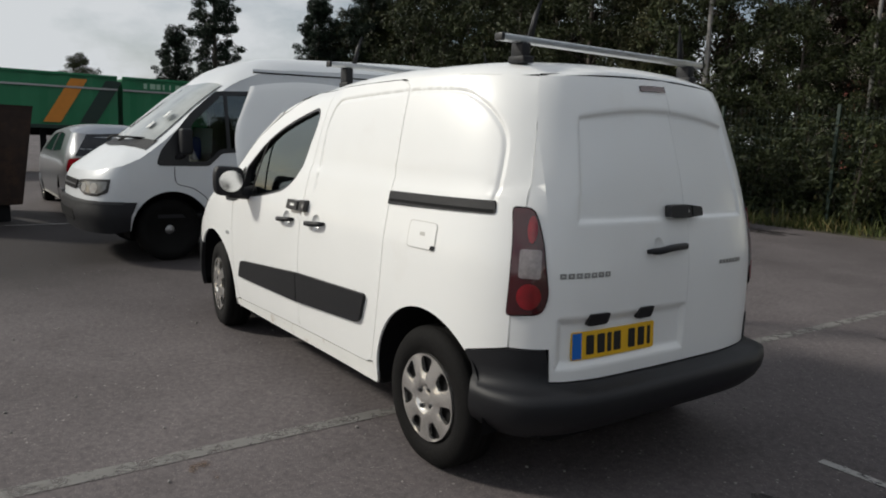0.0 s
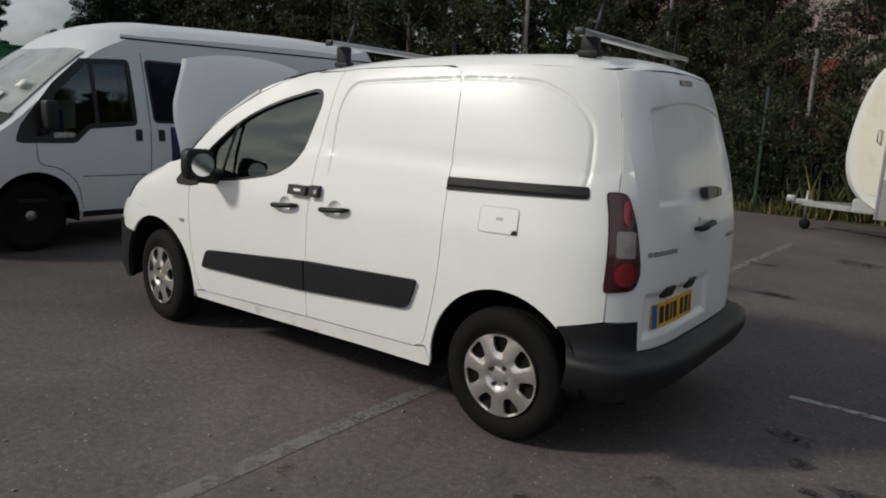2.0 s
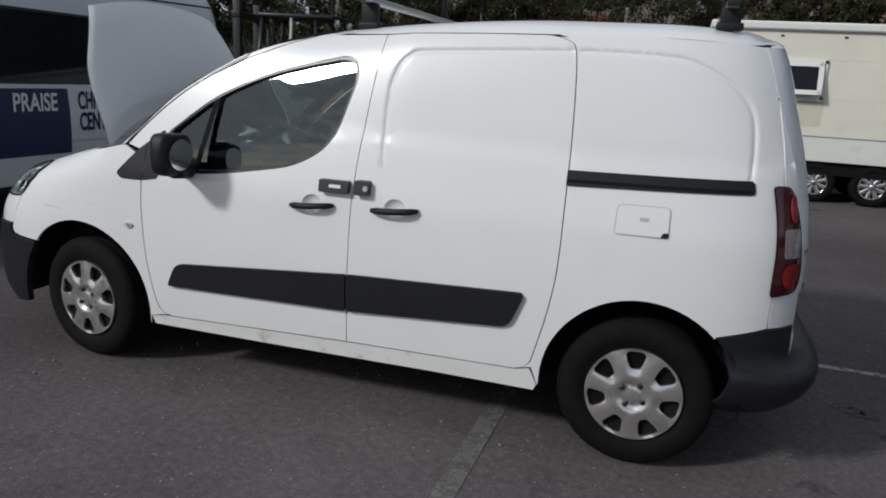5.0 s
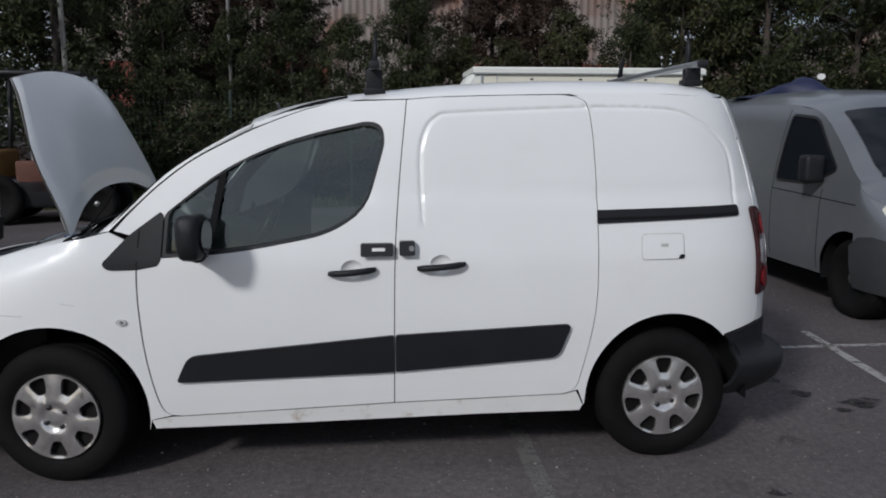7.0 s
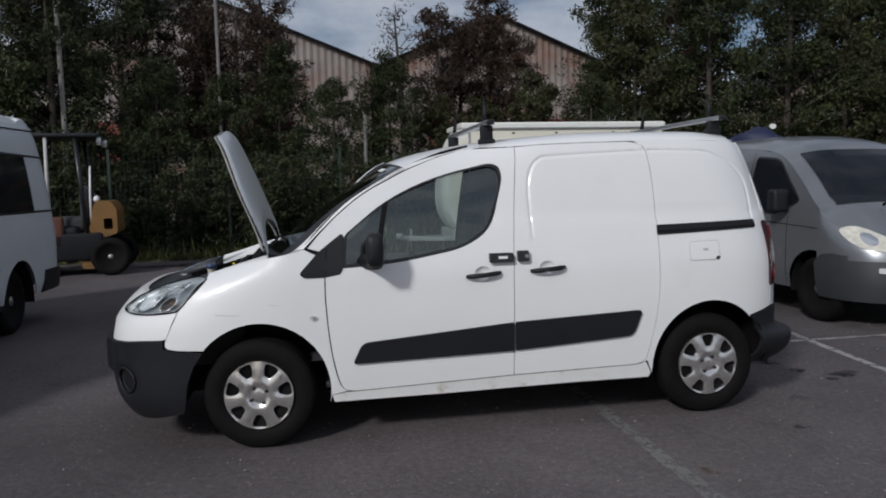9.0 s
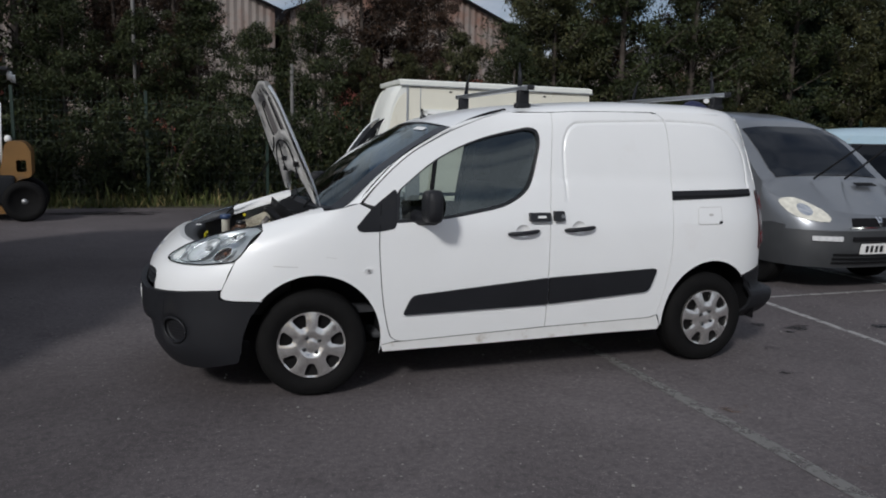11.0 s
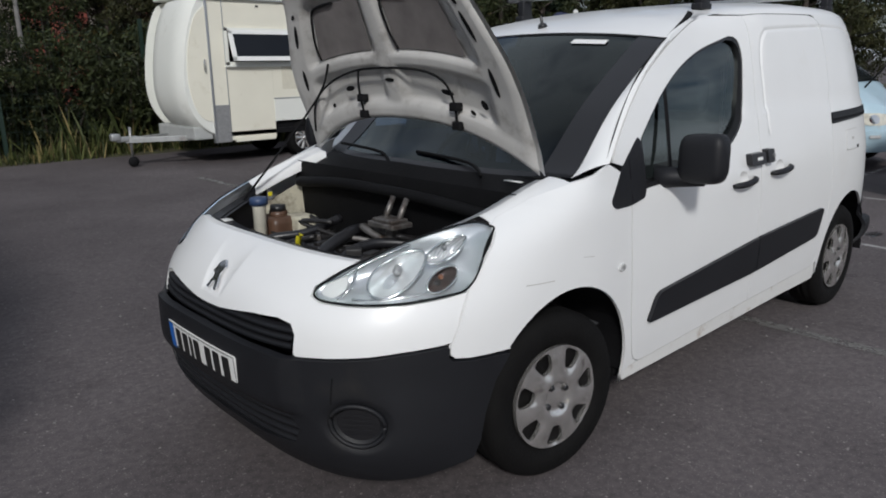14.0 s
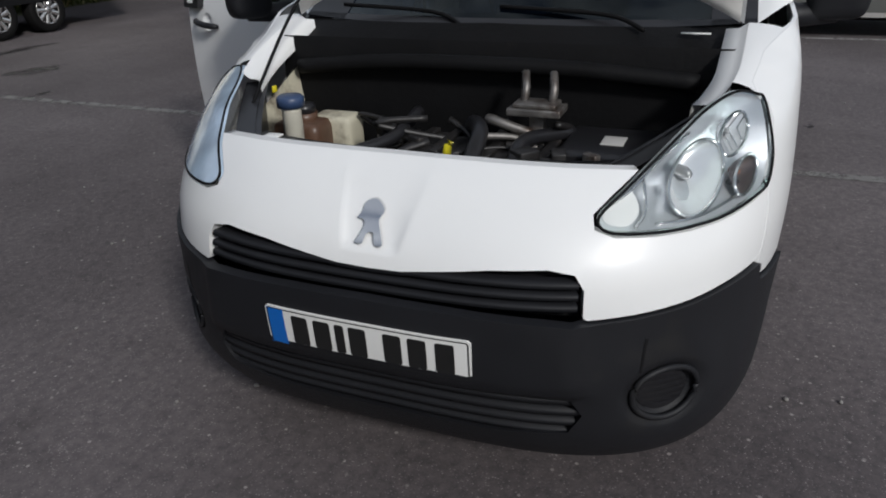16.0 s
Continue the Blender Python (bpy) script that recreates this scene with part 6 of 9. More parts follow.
def simple_wheel(owner, x, y, R, sg, rimmat, spokes=0, label=""):
    m = pose(x, y, R) @ (Matrix.Identity(4) if sg < 0 else Matrix.Rotation(math.pi, 4, "Z"))
    w = part("wheel", wheel_mesh_tyre(R, 0.2, R * 0.62), RUBBER, owner, label, m=m)
    r = R * 0.63
    part("hub_disc", lathe(bmesh.new(), [(0.001, -0.05), (r * 0.45, -0.05), (r * 0.60, -0.062), (r * 0.85, -0.045), (r, -0.075), (r * 1.02, 0.05), (0.001, 0.05)] if not spokes else [(0.001, -0.03), (r * 0.9, -0.03), (r, -0.075), (r * 1.02, 0.05), (0.001, 0.05)], 32), SEAL if spokes else rimmat, w)
    if spokes:
        bm = bmesh.new()
        lathe(bm, [(r * 0.90, -0.06), (r * 0.93, -0.085), (r, -0.085), (r * 1.0, -0.05)], 36)
        for k in range(spokes):
            a = 2 * math.pi * k / spokes + 0.3
            d, n = Vector((math.cos(a), 0, math.sin(a))), Vector((-math.sin(a), 0, math.cos(a)))
            rows = [[d * q + n * o * (0.030 + 0.012 * q / r) + Vector((0, yy, 0)) for o, yy in ((-1, -0.05), (-0.7, -0.085), (0.7, -0.085), (1, -0.05))] for q in (r * 0.1, r * 0.5, r * 0.94)]
            grid_sheet(rows, bm=bm)
        lathe(bm, [(0.001, -0.092), (r * 0.22, -0.09), (r * 0.25, -0.05), (0.001, -0.05)], 18)
        part("rim", bm, rimmat, w)
    else:
        bm = bmesh.new()
        for k in range(5):
            a = 2 * math.pi * k / 5
            lathe(bm, [(0.001, -0.068), (0.012, -0.068), (0.012, -0.05), (0.001, -0.05)], 6, "Y", Matrix.Translation((r * 0.4 * math.cos(a), 0, r * 0.4 * math.sin(a))))
        lathe(bm, [(0.001, -0.085), (r * 0.22, -0.08), (r * 0.26, -0.05), (0.001, -0.05)], 18)
        part("hub_nut", bm, STEEL, w)
    return w


def vehicle(S, owner, paint, zb, zn, stations, edge_drop, outline, windows, wheels, R, rim, spokes, bumper=None, screen=None, rear_glass=None, bumper_top=0.6, lampmat=LAMP_CLOUDY, lamp=None, arch=0.40, screen_glass=None, nose_power=2.0, inset=0.115, bow=0.0, clear=()):
    """A parked vehicle from its outer surface: flanks with wheel arches and windows, nose, tail, and the run of bonnet, screen and roof."""
    xs, xe = S.xs, S.xe
    ztop = lambda x: S.crown(x) - edge_drop(x)
    low = []
    for cx in wheels:
        low += [(cx - arch, zb)] + ellipse(cx, R, arch, arch * 1.02, 18, 180 - 15, 15) + [(cx + arch, zb)]
    X = list(np.linspace(xs, xe, 40))
    poly = [(xs, zb)] + low + [(xe, zb)] + [(x, ztop(x)) for x in X[::-1]]
    for fm in (S.left, S.right):
        side = part("side_panel", sheet(poly, fm, [w for w in windows], step=0.09, thick=0.01), paint, owner)
        for k, w in enumerate(windows):
            g = part("side_window", sheet(w, lambda x, z, d: fm(x, z, d - 0.006), step=0.12, thick=0.0), GLASS if k in clear else DARK_GLASS, owner)
            part("window_frame", ribbon(densify(w + w[:1], 0.05, False), fm, 0.025, 0.002), BLACK_SMOOTH, g)
    U = S.arc_f[-1]
    zedge = lambda u: zn + (ztop(xs) - zn) * (u / U) ** nose_power
    half = [(0, zb)] + [(U * k / 6, zb) for k in range(1, 7)] + [(U * k / 10, zedge(U * k / 10)) for k in range(10, -1, -1)]
    part("nose_panel", sheet(mirrored(half), S.wrap_front, step=0.08, thick=0.01), paint, owner)
    B = S.arc_b[-1]
    zt = lambda u: ztop(xe) * (u / B) ** 3 + (S.crown(S.tail(S.crown(xe) - 0.1)) - 0.03) * (1 - (u / B) ** 3)
    half = [(0, zb)] + [(B * k / 6, zb) for k in range(1, 7)] + [(B * k / 10, zt(B * k / 10)) for k in range(10, -1, -1)]
    part("tail_panel", sheet(mirrored(half), S.wrap_back, step=0.09, thick=0.01), paint, owner)
    T = np.linspace(-1, 1, 21)
    rows = [[S.wrap_front(-t * U, zedge(abs(t) * U), 0) for t in T]]
    for x in stations:
        w = S.side(x, ztop(x))
        rows.append([(x, t * w, S.crown(x) - edge_drop(x) * abs(t) ** 3.5) for t in T])
    rows.append([S.wrap_back(-t * B, zt(abs(t) * B), 0) for t in T])
    fine = []
    cols = [smooth_line([r[j] for r in rows], 3) for j in range(len(T))]
    fine = [[cols[j][i] for j in range(len(T))] for i in range(len(cols[0]))]
    part("roof_and_bonnet", grid_sheet(fine, flip=True), paint, owner)
    lift = lambda p: Vector(p) + Vector((-0.004, 0, 0.006))
    if screen:
        a, b = screen
        sub = [[lift(p) for p in r[2:19]] for r in fine if a <= r[10][0] <= b]
        if bow:
            sub = []
            for q in np.linspace(0, 1, 12):
                sub.append([])
                for t in np.linspace(-0.90, 0.90, 19):
                    x = a + bow * t * t + q * (b + 0.1 * t * t - a - bow * t * t)
                    sub[-1].append((x - 0.010, t * S.side(x, ztop(x)), S.crown(x) - edge_drop(x) * abs(t) ** 3.5 + 0.012))
        part("windscreen", grid_sheet(sub, flip=True), screen_glass or DARK_GLASS, owner)
    if rear_glass:
        half2 = rear_glass
        part("rear_window", sheet(mirrored(half2), lambda u, z, d: S.wrap_back(u, z, d + 0.004), step=0.1, thick=0.004), DARK_GLASS, owner)
    if bumper:
        bt = bumper_top
        Lb = [(0, zb - 0.03)] + [(U * k / 6, zb - 0.03) for k in range(1, 7)] + [(U + 0.02, bt - 0.1), (U * 0.9, bt), (U * 0.5, bt), (0, bt)]
        part("front_bumper", sheet(mirrored(Lb), lambda u, z, d: S.wrap_front(u, z, d + 0.016), step=0.08, thick=0.03), bumper, owner)
        Lb = [(0, zb - 0.03)] + [(B * k / 6, zb - 0.03) for k in range(1, 7)] + [(B * 0.95, zb + 0.22), (0, zb + 0.22)]
        part("rear_bumper", sheet(mirrored(Lb), lambda u, z, d: S.wrap_back(u, z, d + 0.03), step=0.1, thick=0.03), bumper, owner)
    if lamp:
        for sg in (1, -1):
            pl = smooth_line([(sg * u, z) for u, z in lamp], 3, True)
            h = part("headlight", sheet(pl, lambda u, z, d: S.wrap_front(u, z, d + 0.006), step=0.04, thick=0.01), lampmat, owner)
            c = np.mean(np.array(pl), 0)
            if lampmat is LAMP_CLOUDY:
                part("lamp_cup", sheet(ellipse(c[0], c[1], 0.07, 0.06, 18), lambda u, z, d: S.wrap_front(u, z, d + 0.009), step=0.04, thick=0.002), CHROME, h)
    for cx in wheels:
        for sg in (-1, 1):
            simple_wheel(owner, cx, sg * (S.width(cx, R) - inset), R, sg, rim, spokes)
            rws = [[(px, sg * yy, pz) for px, pz in ellipse(cx, R, arch + 0.01, arch * 1.03, 20, 190, -10)] for yy in (S.width(cx, R) - 0.02, S.width(cx, R) - 0.32)]
            bm = grid_sheet(rws)
            bm.faces.new([bm.verts.new(p) for p in rws[1]])
            part("arch_liner", bm, SEAL, owner, smooth=False)
    part("underbody", box(bmesh.new(), (S.nose(zb) + 0.35, -0.62, zb - 0.06), (S.tail(zb) - 0.25, 0.62, zb + 0.05), 0.02), SEAL, owner)


def wipers(owner, pts):
    for a, b in pts:
        bm = bmesh.new()
        tube(bm, [a, b], 0.012, 5)
        part("raised_wiper", bm, SEAL, owner)


def band(owner, S, name, z0, z1, u, mat, d=0.012, wrap=True, uc=0.0):
    return part(name, sheet(rounded([(uc - u, z0), (uc + u, z0), (uc + u, z1), (uc - u, z1)], min(0.02, (z1 - z0) * 0.3)), lambda a, z, dd: S.wrap_front(a, z, dd + d), step=0.08, thick=0.01), mat, owner)


FACE_Y = lambda x, y: Matrix.Translation((x, y, 0)) @ Matrix.Rotation(math.pi / 2, 4, "Z")

# white minibus
w_t = table((0.2, 0.93), (0.5, 0.975), (0.9, 0.99), (1.25, 0.965), (1.9, 0.885), (2.15, 0.835), (2.3, 0.77), (2.45, 0.6))
TS = Shell(table((0.3, -2.67), (0.55, -2.71), (0.68, -2.70), (0.9, -2.66), (0.96, -2.62), (1.05, -2.52), (1.2, -2.42)), table((0.3, 2.7), (0.9, 2.7), (1.2, 2.4)),
           table((0.3, 3.15), (1.0, 3.16), (2.0, 3.11), (2.4, 3.03)), table((0.3, 7), (2.4, 6)), lambda x, z: w_t(z),
           table((-2.8, 0.90), (-2.68, 0.97), (-2.45, 1.13), (-2.15, 1.285), (-2.0, 1.40), (-1.75, 1.61), (-1.5, 1.82), (-1.3, 1.97), (-1.05, 2.17), (-0.8, 2.28), (-0.4, 2.345), (0, 2.365), (2.0, 2.44), (3.0, 2.42), (3.17, 2.34)), -2.28, 2.4)
TS.arcs(0.7, 1.0)
bus = thing("minibus", FACE_Y(-5.1, 1.47), "white high-roof minibus with dark windows and blue lettering", "minibus")
bus_drop = table((-2.3, 0.15), (-1.94, 0.16), (-1.6, 0.135), (-1.3, 0.12), (-1.0, 0.17), (3.2, 0.2))
lamp_end = TS.uf(0.8, x=-2.46)
FRONT_PANE = rounded([(-1.98, 1.07), (-1.93, 1.20), (-1.61, 1.60), (-1.34, 1.84), (-0.86, 1.87), (-0.82, 1.25), (-1.31, 1.21), (-1.46, 1.07)], 0.03)
vehicle(TS, bus, WHITE_OLD, 0.36, 0.96, [-2.28, -2.15, -2.0, -1.9, -1.75, -1.6, -1.5, -1.3, -1.05, -0.6, 0, 0.8, 1.6, 2.3, 2.8], bus_drop,
        None, [FRONT_PANE, rounded([(-0.60, 1.27), (-0.66, 1.90), (0.85, 1.90), (0.85, 1.27)], 0.05), rounded([(0.93, 1.27), (0.93, 1.90), (2.95, 1.89), (3.0, 1.27)], 0.06)],
        (-1.85, 1.85), 0.345, DULL_STEEL, 0, screen=(-2.15, -1.32), screen_glass=SKY_PALE_GLASS, arch=0.42, nose_power=3.0, inset=0.17, bow=0.20, clear=(0,),
        rear_glass=[(0, 1.30), (0.80, 1.30), (0.72, 1.90), (0, 1.90)])
ue = TS.arc_f[-1]
part("front_bumper", sheet(mirrored([(0, 0.33), (ue * 0.5, 0.33), (ue * 0.85, 0.33), (ue, 0.36), (ue + 0.005, 0.52), (ue + 0.07, 0.66), (ue * 0.7, 0.665), (ue * 0.4, 0.67), (0, 0.67)]),
                           lambda u, z, d: TS.wrap_front(u, z, d + 0.022 + 0.02 * math.exp(-((z - 0.52) / 0.10) ** 2)), step=0.06, thick=0.03), BLACK, bus)
part("bumper_step", ribbon(densify([(-ue * 0.95, 0.655), (-ue * 0.5, 0.66), (ue * 0.5, 0.66), (ue * 0.95, 0.655)], 0.08, False), lambda u, z, d: TS.wrap_front(u, z, d + 0.024), 0.03, 0.012), GREY_PLASTIC, bus)
part("rear_bumper", sheet(mirrored([(0, 0.36), (TS.arc_b[-1] * 0.5, 0.36), (TS.arc_b[-1], 0.36), (TS.arc_b[-1] * 0.97, 0.6), (0, 0.6)]), lambda u, z, d: TS.wrap_back(u, z, d + 0.03), step=0.1, thick=0.03), BLACK, bus)
for sg in (1, -1):
    shape = lambda k: rounded([(sg * (0.40 + k), 0.79), (sg * (0.40 + k), 0.865 - k), (sg * (0.62 + k), 0.885 - k), (sg * (lamp_end - k), 0.90 - k), (sg * (lamp_end - 0.02 - k), 0.76 + k), (sg * (lamp_end - 0.14), 0.715 + k), (sg * 0.62, 0.72 + k)], 0.02)
    h = part("headlight", sheet(shape(0.0), lambda u, z, d: TS.wrap_front(u, z, d + 0.004), step=0.04, thick=0.01), BLACK_SMOOTH, bus, "dark framed headlight")
    part("lamp_glass", sheet(shape(0.025), lambda u, z, d: TS.wrap_front(u, z, d + 0.010), step=0.04, thick=0.006), LAMP_GREY, h)
    for uc, r in ((0.60, 0.055), (0.80, 0.06)):
        part("lamp_cup", sheet(ellipse(sg * uc, 0.80, r, r * 0.9, 18), lambda u, z, d: TS.wrap_front(u, z, d + 0.013), step=0.04, thick=0.002), STEEL, h)
band(bus, TS, "grille", 0.765, 0.865, 0.385, SEAL)
band(bus, TS, "grille_slat", 0.805, 0.82, 0.37, GREY_PLASTIC, 0.020)
band(bus, TS, "bumper_slot", 0.44, 0.55, 0.42, SEAL, 0.045)
# black scuttle at the foot of the windscreen, wipers parked on it
rows = []
for k in (0.0, 0.5, 1.0):
    rows.append([])
    for t in np.linspace(-0.93, 0.93, 17):
        x = -2.27 + 0.20 * t * t + 0.13 * k
        rows[-1].append((x, t * TS.side(x, TS.crown(x) - bus_drop(x)), TS.crown(x) - bus_drop(x) * abs(t) ** 3.5 + 0.010))
part("scuttle", grid_sheet(rows, flip=True), BLACK, bus)
for y0, y1 in ((-0.15, -0.72), (0.50, -0.08)):
    bm = bmesh.new()
    tube(bm, [(-2.20, y0, 1.29), (-2.19, (y0 + y1) / 2, 1.335), (-2.13 + 0.2 * (y1 / 0.96) ** 2, y1, 1.325)], 0.013, 6)
    part("wiper", bm, SEAL, bus)
bm = bmesh.new()
tube(bm, [(-1.98, 0.30, 1.44), (-1.70, 0.20, 1.675), (-1.42, 0.12, 1.90)], 0.004, 5)
part("screen_crack", bm, SEAL, bus)
for fm in (TS.left, TS.right):
    part("window_surround", ribbon(densify(FRONT_PANE + FRONT_PANE[:1], 0.05, False), fm, 0.05, 0.003), BLACK_SMOOTH, bus)
    part("black_sail", sheet([(-2.00, 1.06), (-1.94, 1.21), (-1.62, 1.62), (-1.34, 1.87), (-1.30, 1.80), (-1.60, 1.52), (-1.66, 1.40), (-1.66, 1.07)], lambda x, z, d: fm(x, z, d + 0.002), step=0.06, thick=0.004), BLACK_SMOOTH, bus)
    part("vent_bar", sheet([(-1.24, 1.22), (-1.20, 1.22), (-1.22, 1.85), (-1.26, 1.85)], lambda x, z, d: fm(x, z, d + 0.002), step=0.06, thick=0.004), BLACK_SMOOTH, bus)
    for ln in ([(-0.68, 0.5), (-0.65, 1.2), (-0.70, 1.98)], [(0.89, 0.5), (0.89, 2.0)], smooth_line([(-1.82, 1.04), (-1.80, 0.86), (-1.62, 0.80), (-1.46, 0.66), (-1.40, 0.40)], 4), [(-1.40, 0.72), (-0.69, 0.72)]):
        part("panel_gap", ribbon(densify(ln, 0.06, False), fm, 0.008, 0.002), SEAL, bus)
    part("window_pillar", sheet([(0.84, 1.26), (0.94, 1.26), (0.94, 1.91), (0.84, 1.91)], lambda x, z, d: fm(x, z, d + 0.003), step=0.1, thick=0.004), DARK_GLASS, bus)
    part("arch_lip", ribbon(densify(ellipse(-1.85, 0.345, 0.435, 0.445, 24, 172, 8), 0.06, False), fm, 0.03, 0.010), WHITE_OLD, bus)
    part("sill", ribbon(densify([(-1.40, 0.34), (1.40, 0.34)], 0.1, False), fm, 0.06, 0.004), BLACK, bus)
    part("gutter", ribbon(densify([(-0.9, 2.13), (3.0, 2.22)], 0.1, False), fm, 0.03, 0.012), WHITE_OLD, bus)
    # black strip that paints the shadow line under the gutter
    part("gutter_shade", ribbon(densify([(-0.9, 2.108), (3.0, 2.198)], 0.1, False), fm, 0.018, 0.004), SEAL, bus)
    for x in (-0.79, -0.53):
        part("door_handle", sheet(rounded([(x - 0.035, 1.07), (x + 0.035, 1.07), (x + 0.035, 1.19), (x - 0.035, 1.19)], 0.012), lambda a, z, d: fm(a, z, d + 0.012), step=0.04, thick=0.014), BLACK_SMOOTH, bus)
for sg in (-1, 1):
    bm = bmesh.new()
    box(bm, (-1.78, sg * 1.06 - 0.07, 1.17), (-1.66, sg * 1.06 + 0.07, 1.45), 0.035, seg=3)
    tube(bm, [(-1.80, sg * 0.95, 1.13), (-1.74, sg * 1.02, 1.16), (-1.72, sg * 1.05, 1.20)], 0.03, 8)
    part("door_mirror", bm, BLACK, bus)
    bm = bmesh.new()
    box(bm, (-1.25, sg * 0.45 - 0.24, 0.75), (-0.78, sg * 0.45 + 0.24, 0.98), 0.06, seg=3)
    box(bm, (-0.92, sg * 0.45 - 0.24, 0.95), (-0.76, sg * 0.45 + 0.24, 1.62), 0.07, seg=3)
    box(bm, (-0.90, sg * 0.45 - 0.12, 1.60), (-0.80, sg * 0.45 + 0.12, 1.80), 0.04, seg=3)
    part("cab_seat", bm, SEAT, bus)
part("dashboard", box(bmesh.new(), (-1.98, -0.84, 0.80), (-1.66, 0.84, 1.14), 0.06, seg=3), BLACK, bus)
part("cab_floor", box(bmesh.new(), (-1.98, -0.86, 0.46), (-0.60, 0.86, 0.52), 0.01), BLACK, bus)
part("bulkhead", box(bmesh.new(), (-0.66, -0.80, 0.50), (-0.63, 0.80, 2.0), 0.01), BLACK, bus)
bm = bmesh.new()
box(bm, (-1.60, -0.84, 1.10), (-1.48, -0.70, 1.36), 0.05, seg=3)
part("blue_bag", bm, material("bright_blue_nylon", (0.02, 0.06, 0.55), 0.5, grain=0.1), bus, "bright blue bag in the cab")
bm = bmesh.new()
box(bm, (-0.004, -0.10, -0.14), (0.004, 0.10, 0.14), 0.0, Matrix.Translation((-1.44, -0.74, 1.32)) @ Matrix.Rotation(radians(60), 4, "Z") @ Matrix.Rotation(radians(12), 4, "Y"))
part("paper_sheet", bm, PLATE_WHITE, bus)
blue = part("blue_panel", sheet([(-0.42, 0.62), (0.43, 0.62), (0.43, 1.22), (-0.42, 1.22)], lambda x, z, d: TS.left(x, z, d + 0.0025), step=0.1, thick=0.001), NAVY, bus, "navy blue lettering panel")
tm = lambda x, z, d=0.006: Matrix.Translation((x, -(TS.side(x, z) + d), z)) @ Matrix.Rotation(math.pi / 2, 4, "X")
words("PRAISE", 0.225, PLATE_WHITE, bus, tm(0.05, 1.09, 0.007), "white lettering", squeeze=0.72, bold=0.004)
words("CHRISTIAN", 0.235, NAVY, bus, tm(0.87, 1.10), "navy lettering", squeeze=0.56, bold=0.006)
words("CENTRE", 0.235, NAVY, bus, tm(0.78, 0.90), "navy lettering", squeeze=0.56, bold=0.006)
part("small_print", sheet([(0.43, 0.72), (1.35, 0.72), (1.35, 0.735), (0.43, 0.735)], lambda x, z, d: TS.left(x, z, d + 0.003), step=0.1, thick=0.0), material("pale_blue_print", (0.35, 0.45, 0.55), 0.5), bus)
for t0, x0 in ((-0.52, -1.92), (-0.68, -1.78)):
    z0 = TS.crown(x0)
    bm = bmesh.new()
    box(bm, (-0.002, -0.06, -0.05), (0.002, 0.06, 0.05), 0.0, Matrix.Translation((x0 - 0.02, t0, z0 + 0.012)) @ Matrix.Rotation(radians(50), 4, "Y"))
    part("paper_disc", bm, PLATE_WHITE, bus)

# silver van
w_v = table((0.2, 0.88), (0.5, 0.94), (0.9, 0.95), (1.15, 0.925), (1.6, 0.84), (1.8, 0.77), (1.95, 0.62))
VS = Shell(table((0.2, -2.30), (0.5, -2.37), (0.75, -2.34), (0.85, -2.25), (0.98, -2.02), (1.12, -1.76), (1.25, -1.7)), table((0.3, 3.0), (0.8, 2.5), (1.1, 2.3)),
           table((0.3, 2.38), (1.0, 2.40), (1.7, 2.32), (1.95, 2.24)), table((0.3, 6), (2, 5)), lambda x, z: w_v(z),
           table((-2.38, 0.80), (-2.1, 0.98), (-1.75, 1.135), (-1.62, 1.20), (-1.3, 1.48), (-1.0, 1.71), (-0.75, 1.85), (-0.3, 1.94), (0.5, 1.965), (2.0, 1.94), (2.4, 1.86)), -1.62, 1.6)
VS.arcs(0.6, 1.0)
silver = thing("delivery_van", FACE_Y(4.84, 3.18), "silver delivery van with dark grey bumper and cloudy headlights", "van")
vehicle(VS, silver, SILVER, 0.30, 0.82, [-1.62, -1.5, -1.3, -1.1, -1.0, -0.75, -0.3, 0.3, 0.9, 1.5, 2.0], table((-1.7, 0.05), (-1.0, 0.08), (-0.5, 0.14), (2.4, 0.16)),
        None, [rounded([(-1.30, 1.22), (-0.85, 1.66), (-0.42, 1.70), (-0.40, 1.08), (-0.95, 1.08)], [0.05, 0.1, 0.05, 0.05, 0.06])],
        (-1.55, 1.55), 0.33, SEAL, 0, bumper=GREY_PLASTIC, bumper_top=0.66, screen=(-1.64, -0.93), lamp=[(0.60, 0.75), (0.90, 0.79), (1.02, 0.94), (0.80, 0.98), (0.62, 0.87)], arch=0.39)
band(silver, VS, "grille", 0.70, 0.79, 0.36, SEAL, 0.006)
band(silver, VS, "grille_surround", 0.685, 0.70, 0.40, CHROME, 0.012)
part("badge", sheet(smooth_line([(0, 0.695), (0.045, 0.79), (0.02, 0.80), (0, 0.75), (-0.02, 0.80), (-0.045, 0.79)], 3, True), lambda u, z, d: VS.wrap_front(u, z, d + 0.02), step=0.03, thick=0.008), CHROME, silver)
band(silver, VS, "bumper_slot", 0.555, 0.60, 0.36, SEAL, 0.034)
for k in range(3):
    band(silver, VS, "bumper_slat", 0.315 + 0.045 * k, 0.335 + 0.045 * k, 0.55, SEAL, 0.034)
for s in (1, -1):
    band(silver, VS, "bumper_lamp", 0.555, 0.605, 0.15, CLEAR_LENS, 0.036, uc=s * 0.62)
np_ = band(silver, VS, "number_plate", 0.42, 0.53, 0.26, PLATE_WHITE, 0.040)
